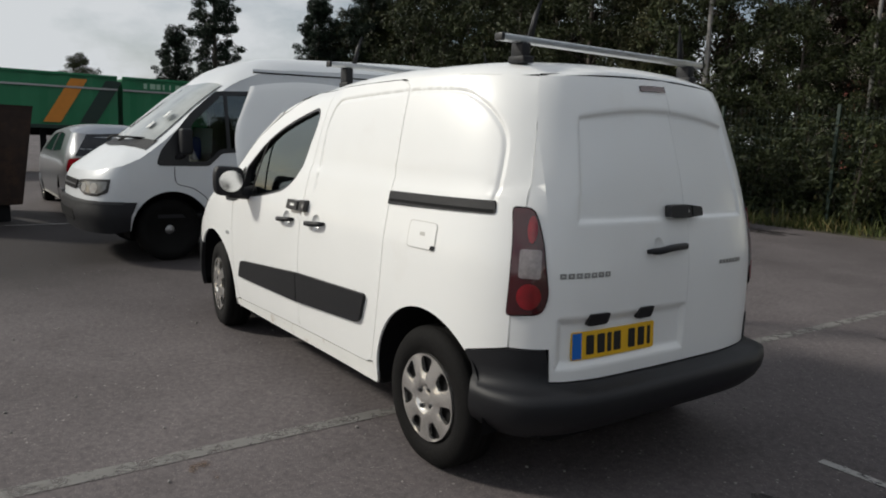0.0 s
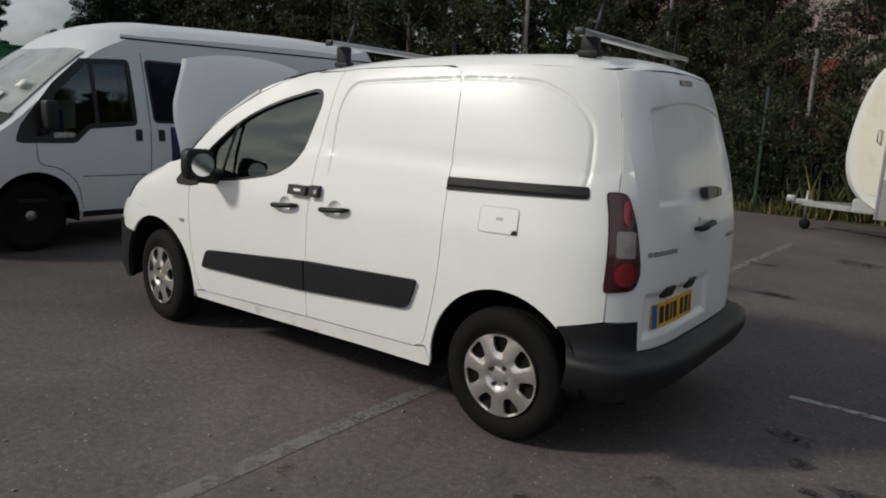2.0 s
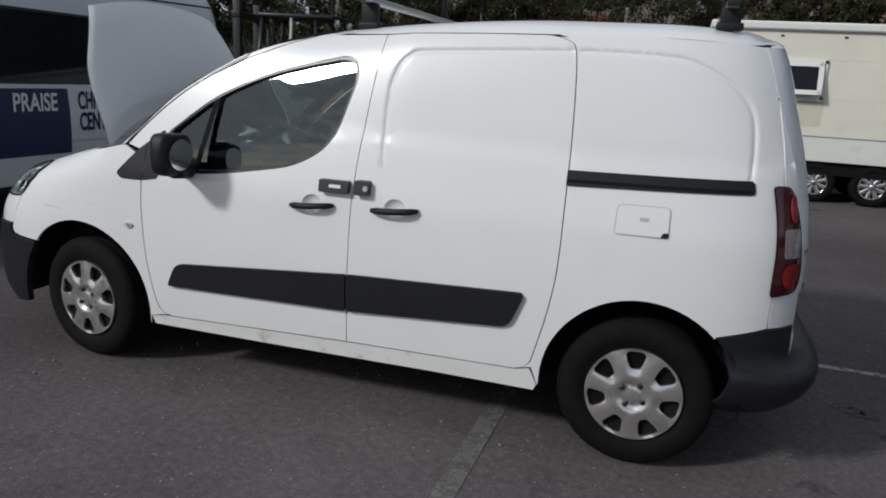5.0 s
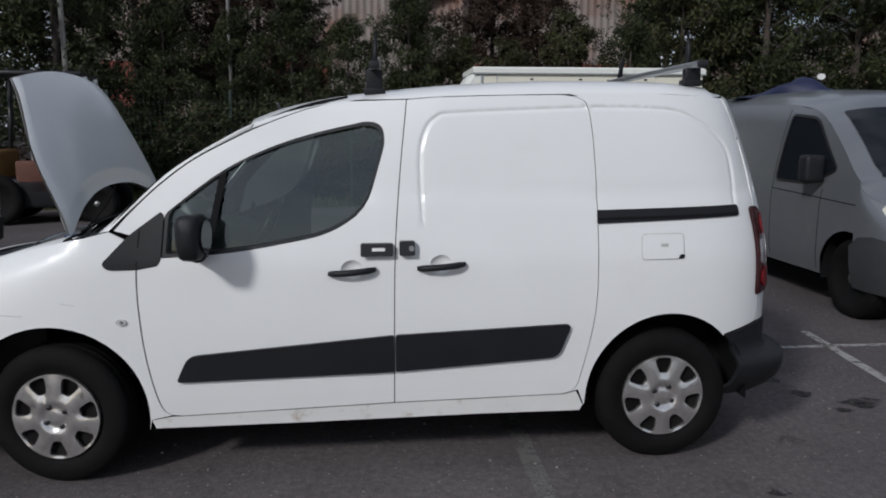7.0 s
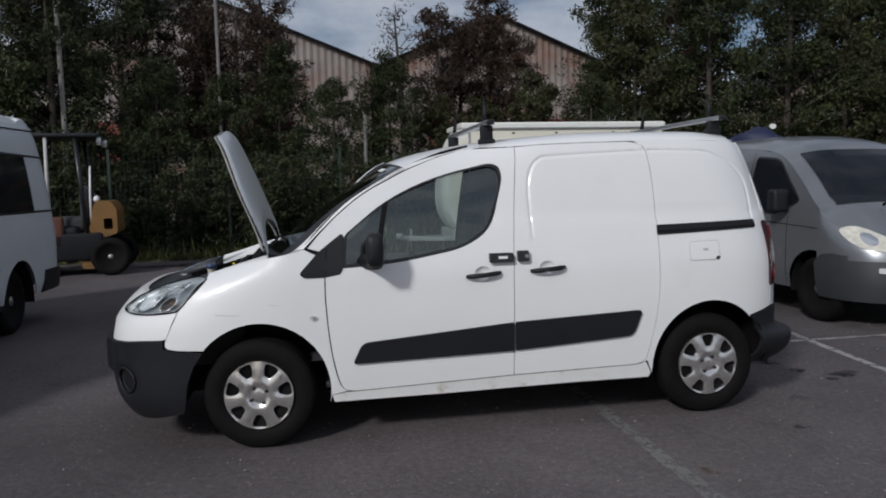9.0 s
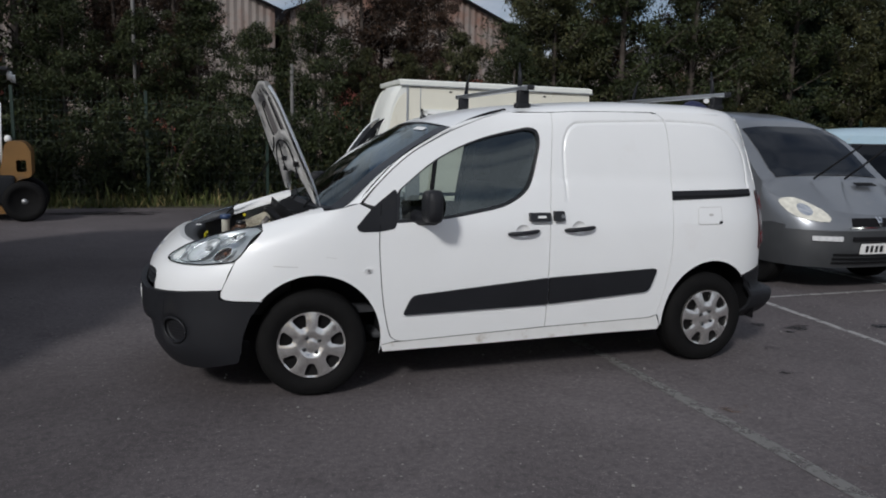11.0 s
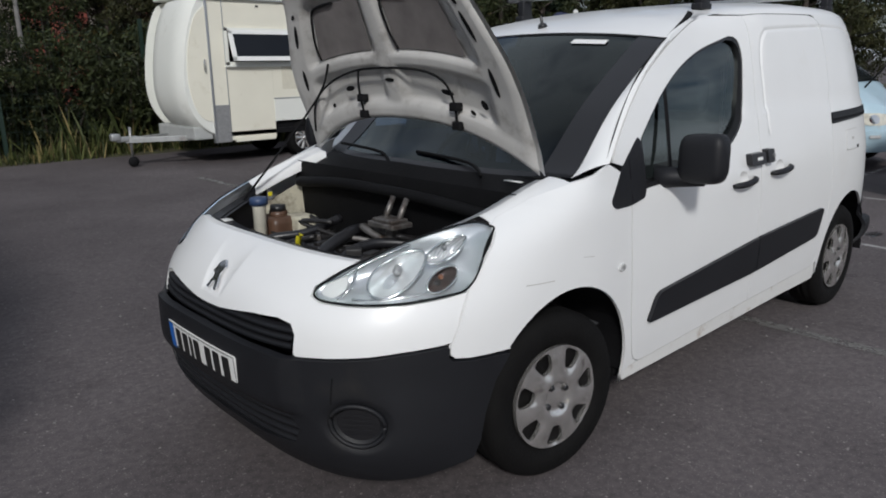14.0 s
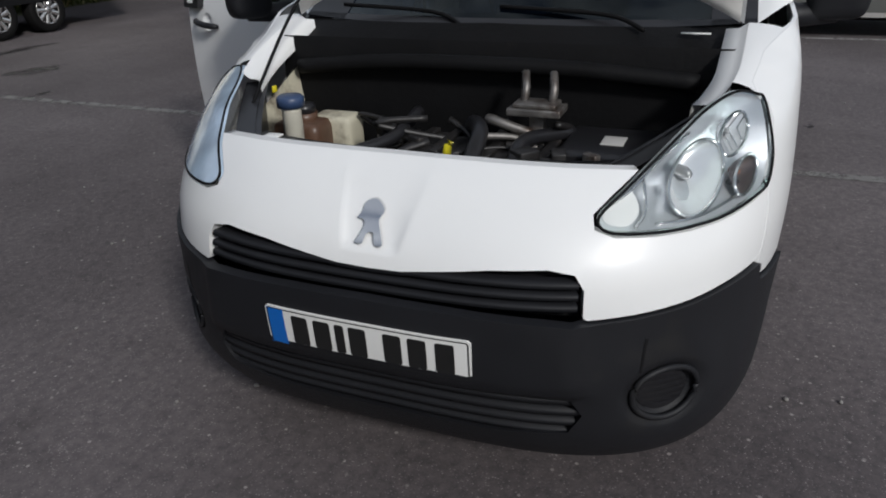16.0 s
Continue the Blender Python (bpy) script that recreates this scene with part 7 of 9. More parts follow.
for k in range(7):
    part("plate_bar", sheet(rounded([(-0.2 + k * 0.06 + (0.03 if k > 3 else 0), 0.44), (-0.165 + k * 0.06 + (0.03 if k > 3 else 0), 0.44), (-0.165 + k * 0.06 + (0.03 if k > 3 else 0), 0.51), (-0.2 + k * 0.06 + (0.03 if k > 3 else 0), 0.51)], 0.004),
                            lambda u, z, d: VS.wrap_front(u, z, d + 0.0415), step=0.1, thick=0.001), INK, np_)
part("bonnet_vent", grid_sheet([[(x, y, VS.crown(x) + 0.012) for y in (-0.50, -0.35, -0.20)] for x in (-1.86, -1.78)], flip=True), SEAL, silver)
for fm in (VS.left, VS.right):
    for ln in ([(-0.36, 0.34), (-0.36, 1.75)], [(-1.62, 0.95), (-0.36, 1.0)], [(-1.12, 0.34), (-1.15, 1.05)]):
        part("panel_gap", ribbon(densify(ln, 0.06, False), fm, 0.008, 0.002), SEAL, silver)
    part("bumper_corner", sheet([(-1.62, 0.27), (-1.60, 0.62), (-1.70, 0.70), (-1.83, 0.72), (-1.98, 0.70), (-1.98, 0.27)], lambda x, z, d: fm(x, z, d + 0.02), step=0.06, thick=0.02), GREY_PLASTIC, silver)
for sg in (-1, 1):
    bm = bmesh.new()
    box(bm, (-1.18, sg * 1.03 - 0.09, 1.10), (-1.04, sg * 1.03 + 0.09, 1.34), 0.04, seg=3)
    tube(bm, [(-1.10, sg * 0.90, 1.12), (-1.10, sg * 1.0, 1.15)], 0.03, 8)
    part("door_mirror", bm, BLACK, silver)
wipers(silver, [((-1.72, -0.15, 1.17), (-1.95, -0.62, 1.62)), ((-1.72, 0.30, 1.17), (-1.90, -0.15, 1.55))])

# pale blue van
w_b = table((0.2, 0.78), (0.5, 0.835), (0.85, 0.845), (1.1, 0.82), (1.5, 0.74), (1.7, 0.66), (1.85, 0.5))
BS = Shell(table((0.2, -2.02), (0.45, -2.10), (0.7, -2.06), (0.85, -1.98), (1.0, -1.75), (1.1, -1.62), (1.2, -1.6)), table((0.3, 3.2), (1.1, 2.6)), table((0.3, 2.05), (1.0, 2.08), (1.8, 1.92)), table((0.3, 6), (2, 5)),
           lambda x, z: w_b(z), table((-2.1, 0.78), (-1.9, 0.95), (-1.62, 1.08), (-1.5, 1.17), (-1.2, 1.42), (-0.95, 1.62), (-0.6, 1.78), (0, 1.84), (1.4, 1.85), (2.0, 1.78)), -1.5, 1.3)
BS.arcs(0.6, 1.0)
blue_van = thing("light_van", FACE_Y(8.12, 2.80), "faded pale blue van with grey bumper and roof dents", "van")
vehicle(BS, blue_van, PALE_BLUE, 0.30, 0.82, [-1.5, -1.35, -1.2, -1.05, -0.95, -0.6, -0.2, 0.4, 1.0, 1.6], table((-1.6, 0.05), (-1.0, 0.08), (-0.5, 0.13), (2.4, 0.14)), None,
        [rounded([(-1.28, 1.08), (-0.86, 1.56), (-0.30, 1.60), (-0.28, 1.02), (-1.1, 1.02)], 0.04), rounded([(-0.10, 1.10), (-0.10, 1.58), (0.9, 1.58), (0.9, 1.10)], 0.04)],
        (-1.365, 1.365), 0.30, SEAL, 0, bumper=PALE_BLUE, bumper_top=0.55, screen=(-1.52, -0.88), lamp=[(0.52, 0.64), (0.92, 0.64), (0.96, 0.77), (0.55, 0.77)], arch=0.36)
band(blue_van, BS, "grille", 0.66, 0.75, 0.40, SEAL, 0.006)
band(blue_van, BS, "number_plate", 0.42, 0.52, 0.25, PLATE_WHITE, 0.036)
for s in (1, -1):
    band(blue_van, BS, "bumper_lamp", 0.46, 0.50, 0.07, RED_LENS if s > 0 else CLEAR_LENS, 0.036, uc=s * 0.75)
for sg in (-1, 1):
    bm = bmesh.new()
    box(bm, (-1.22, sg * 0.93 - 0.07, 1.02), (-1.12, sg * 0.93 + 0.07, 1.18), 0.03, seg=3)
    part("door_mirror", bm, BLACK, blue_van)
for fm in (BS.left, BS.right):
    part("panel_gap", ribbon(densify([(-0.22, 0.34), (-0.22, 1.65)], 0.06, False), fm, 0.008, 0.002), SEAL, blue_van)
    part("indicator", sheet(rounded([(-1.42, 0.86), (-1.34, 0.86), (-1.34, 0.89), (-1.42, 0.89)], 0.008), lambda x, z, d: fm(x, z, d + 0.004), step=0.04, thick=0.006), BLACK_SMOOTH, blue_van)
wipers(blue_van, [((-1.60, 0.25, 1.10), (-1.80, -0.10, 1.48)), ((-1.2, -0.45, 1.80), (-1.45, -0.60, 1.88))])


def hatchback(name, m, paint, label, scale=1.0, spokes=7):
    w_c = table((0.15, 0.80), (0.45, 0.87), (0.75, 0.88), (0.92, 0.85), (1.2, 0.74), (1.4, 0.62), (1.5, 0.4))
    CS = Shell(table((0.15, -2.02), (0.45, -2.10), (0.65, -2.05), (0.8, -1.85), (0.95, -1.4), (1.1, -1.25)), table((0.3, 2.8), (1.0, 2.4)), table((0.2, 2.0), (0.6, 2.08), (0.95, 2.02), (1.2, 1.80), (1.45, 1.40)), table((0.3, 4.5), (1.4, 4)),
               lambda x, z: w_c(z), table((-2.1, 0.70), (-1.7, 0.86), (-1.15, 0.98), (-1.0, 1.04), (-0.6, 1.28), (-0.3, 1.41), (0.3, 1.47), (0.9, 1.46), (1.3, 1.42), (1.6, 1.34), (2.0, 1.0)), -1.05, 1.2)
    CS.arcs(0.5, 0.7)
    car = thing(name, m, label, "car")
    vehicle(CS, car, paint, 0.22, 0.70, [-1.0, -0.8, -0.6, -0.45, -0.3, 0, 0.4, 0.9, 1.2], table((-1.2, 0.05), (-0.6, 0.06), (0, 0.10), (1.4, 0.10)), None,
            [rounded([(-0.75, 0.99), (-0.30, 1.27), (0.18, 1.33), (0.18, 0.98)], 0.03), rounded([(0.26, 0.98), (0.26, 1.33), (0.85, 1.30), (1.12, 1.02)], 0.04)],
            (-1.3, 1.3), 0.31, HUBCAP, spokes, bumper=paint, bumper_top=0.5, screen=(-1.06, -0.28), lamp=[(0.5, 0.58), (0.9, 0.60), (1.0, 0.72), (0.6, 0.68)], lampmat=CLEAR_LENS, arch=0.355,
            rear_glass=[(0, 0.97), (0.80, 0.97), (0.68, 1.30), (0, 1.33)])
    for s in (1, -1):
        part("tail_lamp", sheet(rounded([(s * 0.62, 0.70), (s * 0.95, 0.72), (s * 0.92, 0.92), (s * 0.66, 0.94)], 0.03), lambda u, z, d: CS.wrap_back(u, z, d + 0.008), step=0.05, thick=0.012), RED_LENS, car, "red tail lamp")
    band2 = part("number_plate", sheet([(-0.26, 0.62), (0.26, 0.62), (0.26, 0.72), (-0.26, 0.72)], lambda u, z, d: CS.wrap_back(u, z, d + 0.006), step=0.1, thick=0.006), PLATE_YELLOW, car)
    for fm in (CS.left, CS.right):
        part("sill_strip", ribbon(densify([(-0.93, 0.245), (0.93, 0.245)], 0.1, False), fm, 0.05, 0.012), PRIMER, car)
        for ln in ([(0.22, 0.28), (0.22, 1.35)], [(-0.80, 0.28), (-0.80, 0.98)]):
            part("panel_gap", ribbon(densify(ln, 0.06, False), fm, 0.007, 0.002), SEAL, car)
        part("door_handle", ribbon(densify([(0.0, 0.84), (0.15, 0.85)], 0.05, False), fm, 0.03, 0.02), paint, car)
    return car


hatchback("hatchback_car", FACE_Y(6.28, -1.90), GREY_CAR, "grey-green hatchback car with alloy wheels, parked on asphalt")
hatchback("hatchback_car", pose(-10.4, 0.08, 0), SILVER, "silver-grey hatchback car seen from behind, red tail lamps")

# ---- painted lines, stains ----
def worn_layer(name, color, cover, scale, rough=0.8, detail=8):
    """A thin layer, worn through in patches to what lies under it."""
    m = bpy.data.materials.new(name)
    m.use_nodes = True
    nt = m.node_tree
    b = nt.nodes["Principled BSDF"]
    b.inputs["Base Color"].default_value = (*color, 1)
    b.inputs["Roughness"].default_value = rough
    co = nt.nodes.new("ShaderNodeTexCoord")
    n = nt.nodes.new("ShaderNodeTexNoise")
    n.inputs["Scale"].default_value, n.inputs["Detail"].default_value, n.inputs["Roughness"].default_value = scale, detail, 0.7
    r = nt.nodes.new("ShaderNodeMapRange")
    r.inputs["From Min"].default_value, r.inputs["From Max"].default_value = 1 - cover - 0.10, 1 - cover + 0.10
    r.inputs["To Max"].default_value = 0.8
    nt.links.new(co.outputs["Object"], n.inputs["Vector"])
    nt.links.new(n.outputs["Fac"], r.inputs["Value"])
    nt.links.new(r.outputs["Result"], b.inputs["Alpha"])
    return m


LINE_OLD = worn_layer("worn_white_line", (0.185, 0.18, 0.172), 0.57, 9)
LINE = worn_layer("white_line", (0.38, 0.37, 0.36), 0.58, 9)
OIL = worn_layer("oil_stain", (0.012, 0.011, 0.012), 0.52, 5, 0.45)


def painted_line(a, b, w, mat, label):
    a, b = Vector((*a, 0)), Vector((*b, 0))
    d = (b - a).normalized()
    n = Vector((-d.y, d.x, 0)) * w / 2
    k = max(2, int((b - a).length / 0.25))
    rr = random.Random(int(a.x * 100 + b.y * 10))
    rows = [[a + (b - a) * i / k + n * s * rr.uniform(0.86, 1.06) + Vector((0, 0, 0.004)) for s in (1, -1)] for i in range(k + 1)]
    tagged(part("painted_line", grid_sheet(rows), mat), label, "road marking", "bay lines", "structure")


painted_line((0.73, -4.2), (0.75, 0.6), 0.10, LINE_OLD, "worn white parking bay line on asphalt")
painted_line((0.93, 1.6), (1.0, 7.4), 0.10, LINE_OLD, "worn white parking bay line on asphalt")
painted_line((3.05, -1.06), (3.34, 1.25), 0.075, LINE, "white parking bay line on asphalt")
painted_line((5.40, -4.4), (5.40, 2.4), 0.09, LINE, "white parking bay line on asphalt")
painted_line((2.3, 0.86), (10.0, 0.84), 0.06, LINE, "white cross line between the parking bays")
painted_line((7.6, -4.4), (7.6, 0.7), 0.09, LINE_OLD, "worn white parking bay line on asphalt")
painted_line((-7.85, -1.9), (-7.95, 0.5), 0.07, LINE, "white line on asphalt near the parked hatchback")


def stain(x, y, rx, ry, seed, label="dark oil stain on asphalt", mat=OIL):
    rr = random.Random(seed)
    ph = [rr.uniform(0, 6.28) for _ in range(5)]
    bm = bmesh.new()
    rings = []
    for q in (0.35, 0.7, 1.0):
        rings.append([bm.verts.new((x + rx * q * math.cos(t) * (1 + 0.22 * math.sin(3 * t + ph[0]) + 0.12 * math.sin(5 * t + ph[1])), y + ry * q * math.sin(t) * (1 + 0.2 * math.sin(2 * t + ph[2]) + 0.12 * math.sin(7 * t + ph[3])), 0.0045))
                      for t in np.linspace(0, 6.283, 26, False)])
    bm.faces.new(rings[0])
    for a, b in zip(rings, rings[1:]):
        for i in range(26):
            bm.faces.new([a[i], a[(i + 1) % 26], b[(i + 1) % 26], b[i]])
    tagged(part("oil_stain", bm, mat), label, "stain", "stains on the asphalt", "structure")


for i, (x, y, rx, ry) in enumerate(((2.44, 0.25, 0.11, 0.085), (2.53, -0.04, 0.06, 0.05), (2.80, -0.21, 0.12, 0.08), (2.62, -0.30, 0.05, 0.04), (1.96, 6.24, 0.28, 0.22), (1.75, -1.15, 0.05, 0.03), (-3.5, 9.8, 0.9, 0.35), (3.6, -0.35, 0.14, 0.06),
                                   (1.1, 5.2, 0.16, 0.06), (2.9, 7.6, 0.5, 0.15), (1.6, 3.6, 0.2, 0.09), (2.1, -0.65, 0.07, 0.05))):
    stain(x, y, rx, ry, i)
RUSTY = worn_layer("rust_stain", (0.13, 0.075, 0.038), 0.40, 7)
stain(0.91, -1.60, 0.10, 0.06, 91, "small rust-coloured stain on asphalt", RUSTY)
# loose grit lying about
rr = random.Random(4)
bm = bmesh.new()
for k in range(420):
    x, y = rr.uniform(-4.5, 4.5), rr.uniform(-4.5, 3.0)
    s = rr.uniform(0.003, 0.010)
    bmesh.ops.create_icosphere(bm, subdivisions=1, radius=s, matrix=Matrix.Translation((x, y, s * 0.5)) @ Matrix.Diagonal((1, rr.uniform(0.6, 1.3), 0.6, 1)))
tagged(part("grit", bm, material("pale_grit", (0.22, 0.21, 0.20), 0.9, grain=0.3, scale=80)), "scattered pale grit on the asphalt", "grit", kind="stuff")

# ---- cream catering trailer ----
CREAM = material("cream_panel_paint", (0.78, 0.755, 0.64), 0.42, grain=0.04, scale=2, dirt=(0.62, 0.58, 0.45), dirt_at=0.6, dirt_scale=3)
CREAM_WHITE = material("off_white_grp", (0.76, 0.77, 0.72), 0.4, grain=0.03, scale=2, dirt=(0.55, 0.55, 0.50), dirt_at=0.6, dirt_scale=2)
CHEQUER = material("chequer_plate", (0.42, 0.42, 0.42), 0.4, metal=0.6, grain=0.15, scale=30, bump=0.6, bump_scale=45)
GALV = material("galvanised_steel", (0.40, 0.41, 0.41), 0.5, metal=0.6, grain=0.15, scale=14, dirt=(0.2, 0.17, 0.14), dirt_at=0.6)
trailer = thing("catering_trailer", pose(-0.24, 8.45, 0), "cream box trailer with open tilting window and twin wheels", "trailer")


def slab(name, lo, hi, mat, bev=0.006, owner=None, label=""):
    return part(name, box(bmesh.new(), lo, hi, bev), mat, owner or trailer, label, smooth=False)


W0, W1, WZ0, WZ1 = 2.33, 3.60, 1.52, 2.08
# near wall in panels round the window and the wheel arch
slab("wall_panel", (2.33, 0, 0.36), (3.13, 0.04, 1.52), CREAM)
slab("wall_panel", (3.13, 0, 0.98), (5.10, 0.04, 1.52), CREAM)
slab("wall_panel", (2.07, 0, 0.36), (2.325, 0.045, 2.48), CREAM)
slab("wall_panel", (2.33, 0, 2.08), (5.10, 0.04, 2.50), CREAM)
slab("wall_panel", (3.60, 0, 1.52), (5.10, 0.04, 2.08), CREAM)
slab("wall_panel", (5.105, 0, 0.50), (5.95, 0.04, 2.50), CREAM)
slab("arch_panel", (3.13, -0.01, 0.62), (5.15, 0.035, 0.975), CREAM_WHITE)
slab("skirt_panel", (2.40, -0.01, 0.33), (3.11, 0.03, 0.40), CREAM)
slab("skirt_panel", (5.15, -0.01, 0.40), (5.95, 0.03, 0.50), CREAM_WHITE)
for lo, hi in (((3.13, 0.0, 0.60), (3.16, 0.05, 0.98)), ((5.12, 0.0, 0.42), (5.15, 0.05, 0.98)), ((3.13, -0.012, 0.97), (5.15, 0.05, 0.995))):
    slab("arch_trim", lo, hi, GALV)
slab("corner_plate", (2.07, -0.012, 0.34), (2.33, 0.0, 0.92), CHEQUER)
slab("corner_post", (2.045, -0.02, 0.34), (2.085, 0.05, 2.52), ALU)
slab("corner_post", (2.318, -0.008, 0.36), (2.334, 0.0, 2.50), ALU)
slab("roof_rail", (1.92, -0.03, 2.50), (6.0, 0.06, 2.60), CREAM_WHITE, 0.02)
slab("roof_rail", (1.92, -0.045, 2.49), (6.0, -0.02, 2.515), GALV, 0.004)
slab("roof_slab", (1.92, 0.05, 2.53), (6.0, 1.55, 2.62), CREAM_WHITE, 0.02)
slab("back_wall", (2.05, 1.5, 0.36), (5.95, 1.54, 2.52), CREAM)
slab("end_wall", (5.91, 0.04, 0.36), (5.95, 1.5, 2.52), CREAM)
slab("trailer_floor", (2.05, 0.0, 0.42), (5.95, 1.5, 0.50), SEAL)
for x in (2.9, 3.75, 4.9):
    slab("rail_clip", (x, -0.012, 2.40), (x + 0.05, 0.0, 2.425), SEAL, 0.002)
slab("panel_patch", (3.30, -0.004, 1.13), (3.62, 0.0, 1.50), material("faded_cream_patch", (0.66, 0.63, 0.52), 0.5, grain=0.05), 0.001)
# window with its frame and the sash tilted out
fr = bmesh.new()
for lo, hi in (((W0, -0.03, WZ0), (W1, 0.03, WZ0 + 0.05)), ((W0, -0.03, WZ1 - 0.05), (W1, 0.03, WZ1)), ((W0, -0.03, WZ0), (W0 + 0.05, 0.03, WZ1)), ((W1 - 0.05, -0.03, WZ0), (W1, 0.03, WZ1))):
    box(fr, lo, hi, 0.004)
wf = part("window_frame", fr, CREAM_WHITE, trailer, "white window frame", smooth=False)
part("window_sill", box(bmesh.new(), (W0 - 0.02, -0.06, WZ0 - 0.03), (W1 + 0.02, 0.02, WZ0), 0.006), CREAM_WHITE, wf, smooth=False)
tilt = Matrix.Translation((0, -0.03, WZ1 - 0.04)) @ Matrix.Rotation(radians(-16), 4, "X") @ Matrix.Translation((0, 0.03, -(WZ1 - 0.04)))
sa = bmesh.new()
for lo, hi in (((W0 + 0.05, -0.05, WZ0 + 0.04), (W1 - 0.05, -0.02, WZ0 + 0.11)), ((W0 + 0.05, -0.05, WZ1 - 0.10), (W1 - 0.05, -0.02, WZ1 - 0.04)), ((W0 + 0.05, -0.05, WZ0 + 0.04), (W0 + 0.12, -0.02, WZ1 - 0.04)), ((W1 - 0.12, -0.05, WZ0 + 0.04), (W1 - 0.05, -0.02, WZ1 - 0.04))):
    box(sa, lo, hi, 0.004, tilt)
sash = part("window_sash", sa, PLATE_WHITE, wf, "white sash tilted open", smooth=False)
part("window_pane", box(bmesh.new(), (W0 + 0.11, -0.038, WZ0 + 0.10), (W1 - 0.11, -0.034, WZ1 - 0.09), 0.0, tilt), DARK_GLASS, wf, smooth=False)
part("dark_inside", box(bmesh.new(), (W0, 0.10, WZ0), (W1, 0.12, WZ1), 0.0), SEAL, wf, smooth=False)
# rounded nose
prof = [(2.05, 2.50), (1.80, 2.49), (1.60, 2.30), (1.42, 1.95), (1.30, 1.50), (1.28, 1.15), (1.36, 0.88), (1.55, 0.66), (1.80, 0.52), (2.05, 0.44)]
prof = [(2.05 - (2.05 - x) * 0.66, z) for x, z in smooth_line(prof, 4)]
rows = [[(x + 0.10 * abs(t) ** 6 + 0.30 * max(0.0, t) ** 2, 0.75 + t * 0.75, z) for t in np.linspace(-1, 1, 17)] for x, z in prof]
part("nose_shell", grid_sheet(rows), CREAM_WHITE, trailer, "rounded off-white nose")
for y, mt in ((0.0, CREAM_WHITE), (1.5, CREAM_WHITE)):
    part("nose_cheek", sheet([(x + 0.10, z) for x, z in prof] + [(2.06, 0.44), (2.06, 2.5)], lambda x, z, d: (min(x, 2.06), y - d, z), step=0.12, thick=0.02), mt, trailer)
dn = smooth_line([(2.02, 2.40), (1.75, 2.25), (1.55, 1.9), (1.45, 1.45), (1.50, 1.05), (1.70, 0.75), (2.02, 0.66)], 5)
dn = dn + [(2.02, 0.66)]
dr = part("nose_door", sheet([(2.02 - (1.94 - x) * 0.66, z) for x, z in dn], lambda x, z, d: (x, -0.012 - d, z), step=0.12, thick=0.012), CREAM, trailer, "curved cream locker door")
hd = bmesh.new()
tube(hd, smooth_line([(1.97, -0.03, 1.42), (1.95, -0.06, 1.45), (1.95, -0.06, 1.58), (1.97, -0.03, 1.61)], 4), 0.012, 6)
part("door_handle", hd, CHROME, dr)
slab("grey_skirt", (1.74, 0.06, 0.40), (2.05, 1.44, 0.60), material("grey_skirt_paint", (0.40, 0.41, 0.40), 0.5, grain=0.1), 0.03)
# drawbar, coupling, jockey wheel
bm = bmesh.new()
for y in (0.30, 1.20):
    box(bm, (-0.03, -0.035, -0.04), (1.05, 0.035, 0.04), 0.004, Matrix.Translation((0.98, 0.75, 0.42)) @ Matrix.Rotation(math.atan2(y - 0.75, 1.0), 4, "Z"))
db = part("drawbar", bm, GALV, trailer, "galvanised drawbar", smooth=False)
bm = bmesh.new()
box(bm, (0.80, 0.71, 0.40), (1.12, 0.79, 0.48), 0.01)
box(bm, (0.72, 0.69, 0.42), (0.86, 0.81, 0.53), 0.025)
part("coupling", bm, GALV, db)
bm = bmesh.new()
tube(bm, [(1.02, 0.75, 0.62), (1.02, 0.75, 0.16)], 0.022, 8)
part("jockey_post", bm, STEEL, db)
part("jockey_wheel", lathe(bmesh.new(), [(0.001, -0.03), (0.07, -0.03), (0.085, 0), (0.07, 0.03), (0.001, 0.03)], 20, "Y", Matrix.Translation((1.03, 0.75, 0.085))), SEAL, db)
for x in (3.68, 4.47):
    for sg, y in ((-1, 0.10), (1, 1.40)):
        simple_wheel(trailer, x, y, 0.30, sg, HUBCAP, 9)
part("wheel_box", box(bmesh.new(), (3.16, 0.06, 0.42), (5.12, 1.44, 0.96), 0.0), SEAL, trailer, smooth=False)

# ---- forklift truck ----
FORK = material("forklift_yellow_orange", (0.20, 0.105, 0.03), 0.5, grain=0.12, scale=5, dirt=(0.12, 0.08, 0.05), dirt_at=0.55, dirt_scale=4)
RUST_RED = material("rust_red_step_paint", (0.10, 0.035, 0.02), 0.7, grain=0.3, scale=6)
fl = thing("forklift_truck", pose(-5.24, 9.23, 0, 0, 0, 8) @ Matrix.Scale(1.23, 4), "dirty yellow forklift truck with black overhead guard", "forklift")
bm = sheet(rounded([(0.0, 0.10), (0.02, 0.59), (0.14, 0.71), (0.20, 1.03), (0.27, 1.08), (0.42, 1.07), (0.50, 0.95), (0.50, 0.60), (0.30, 0.54), (0.26, 0.10)], 0.05), lambda x, z, d: (x, -0.46 - d, z),
           [rounded([(0.32, 0.66), (0.32, 0.82), (0.44, 0.82), (0.44, 0.66)], 0.03)], step=0.08, thick=0.92)
part("counterweight", bm, FORK, fl, "dirty yellow counterweight and cowl", smooth=False)
bm = bmesh.new()
lathe(bm, [(0.001, 1.06), (0.035, 1.06), (0.045, 1.10), (0.03, 1.14), (0.001, 1.15)], 14, "Z", Matrix.Translation((0.24, -0.40, 0)))
part("filler_cap", bm, PLATE_WHITE, fl)
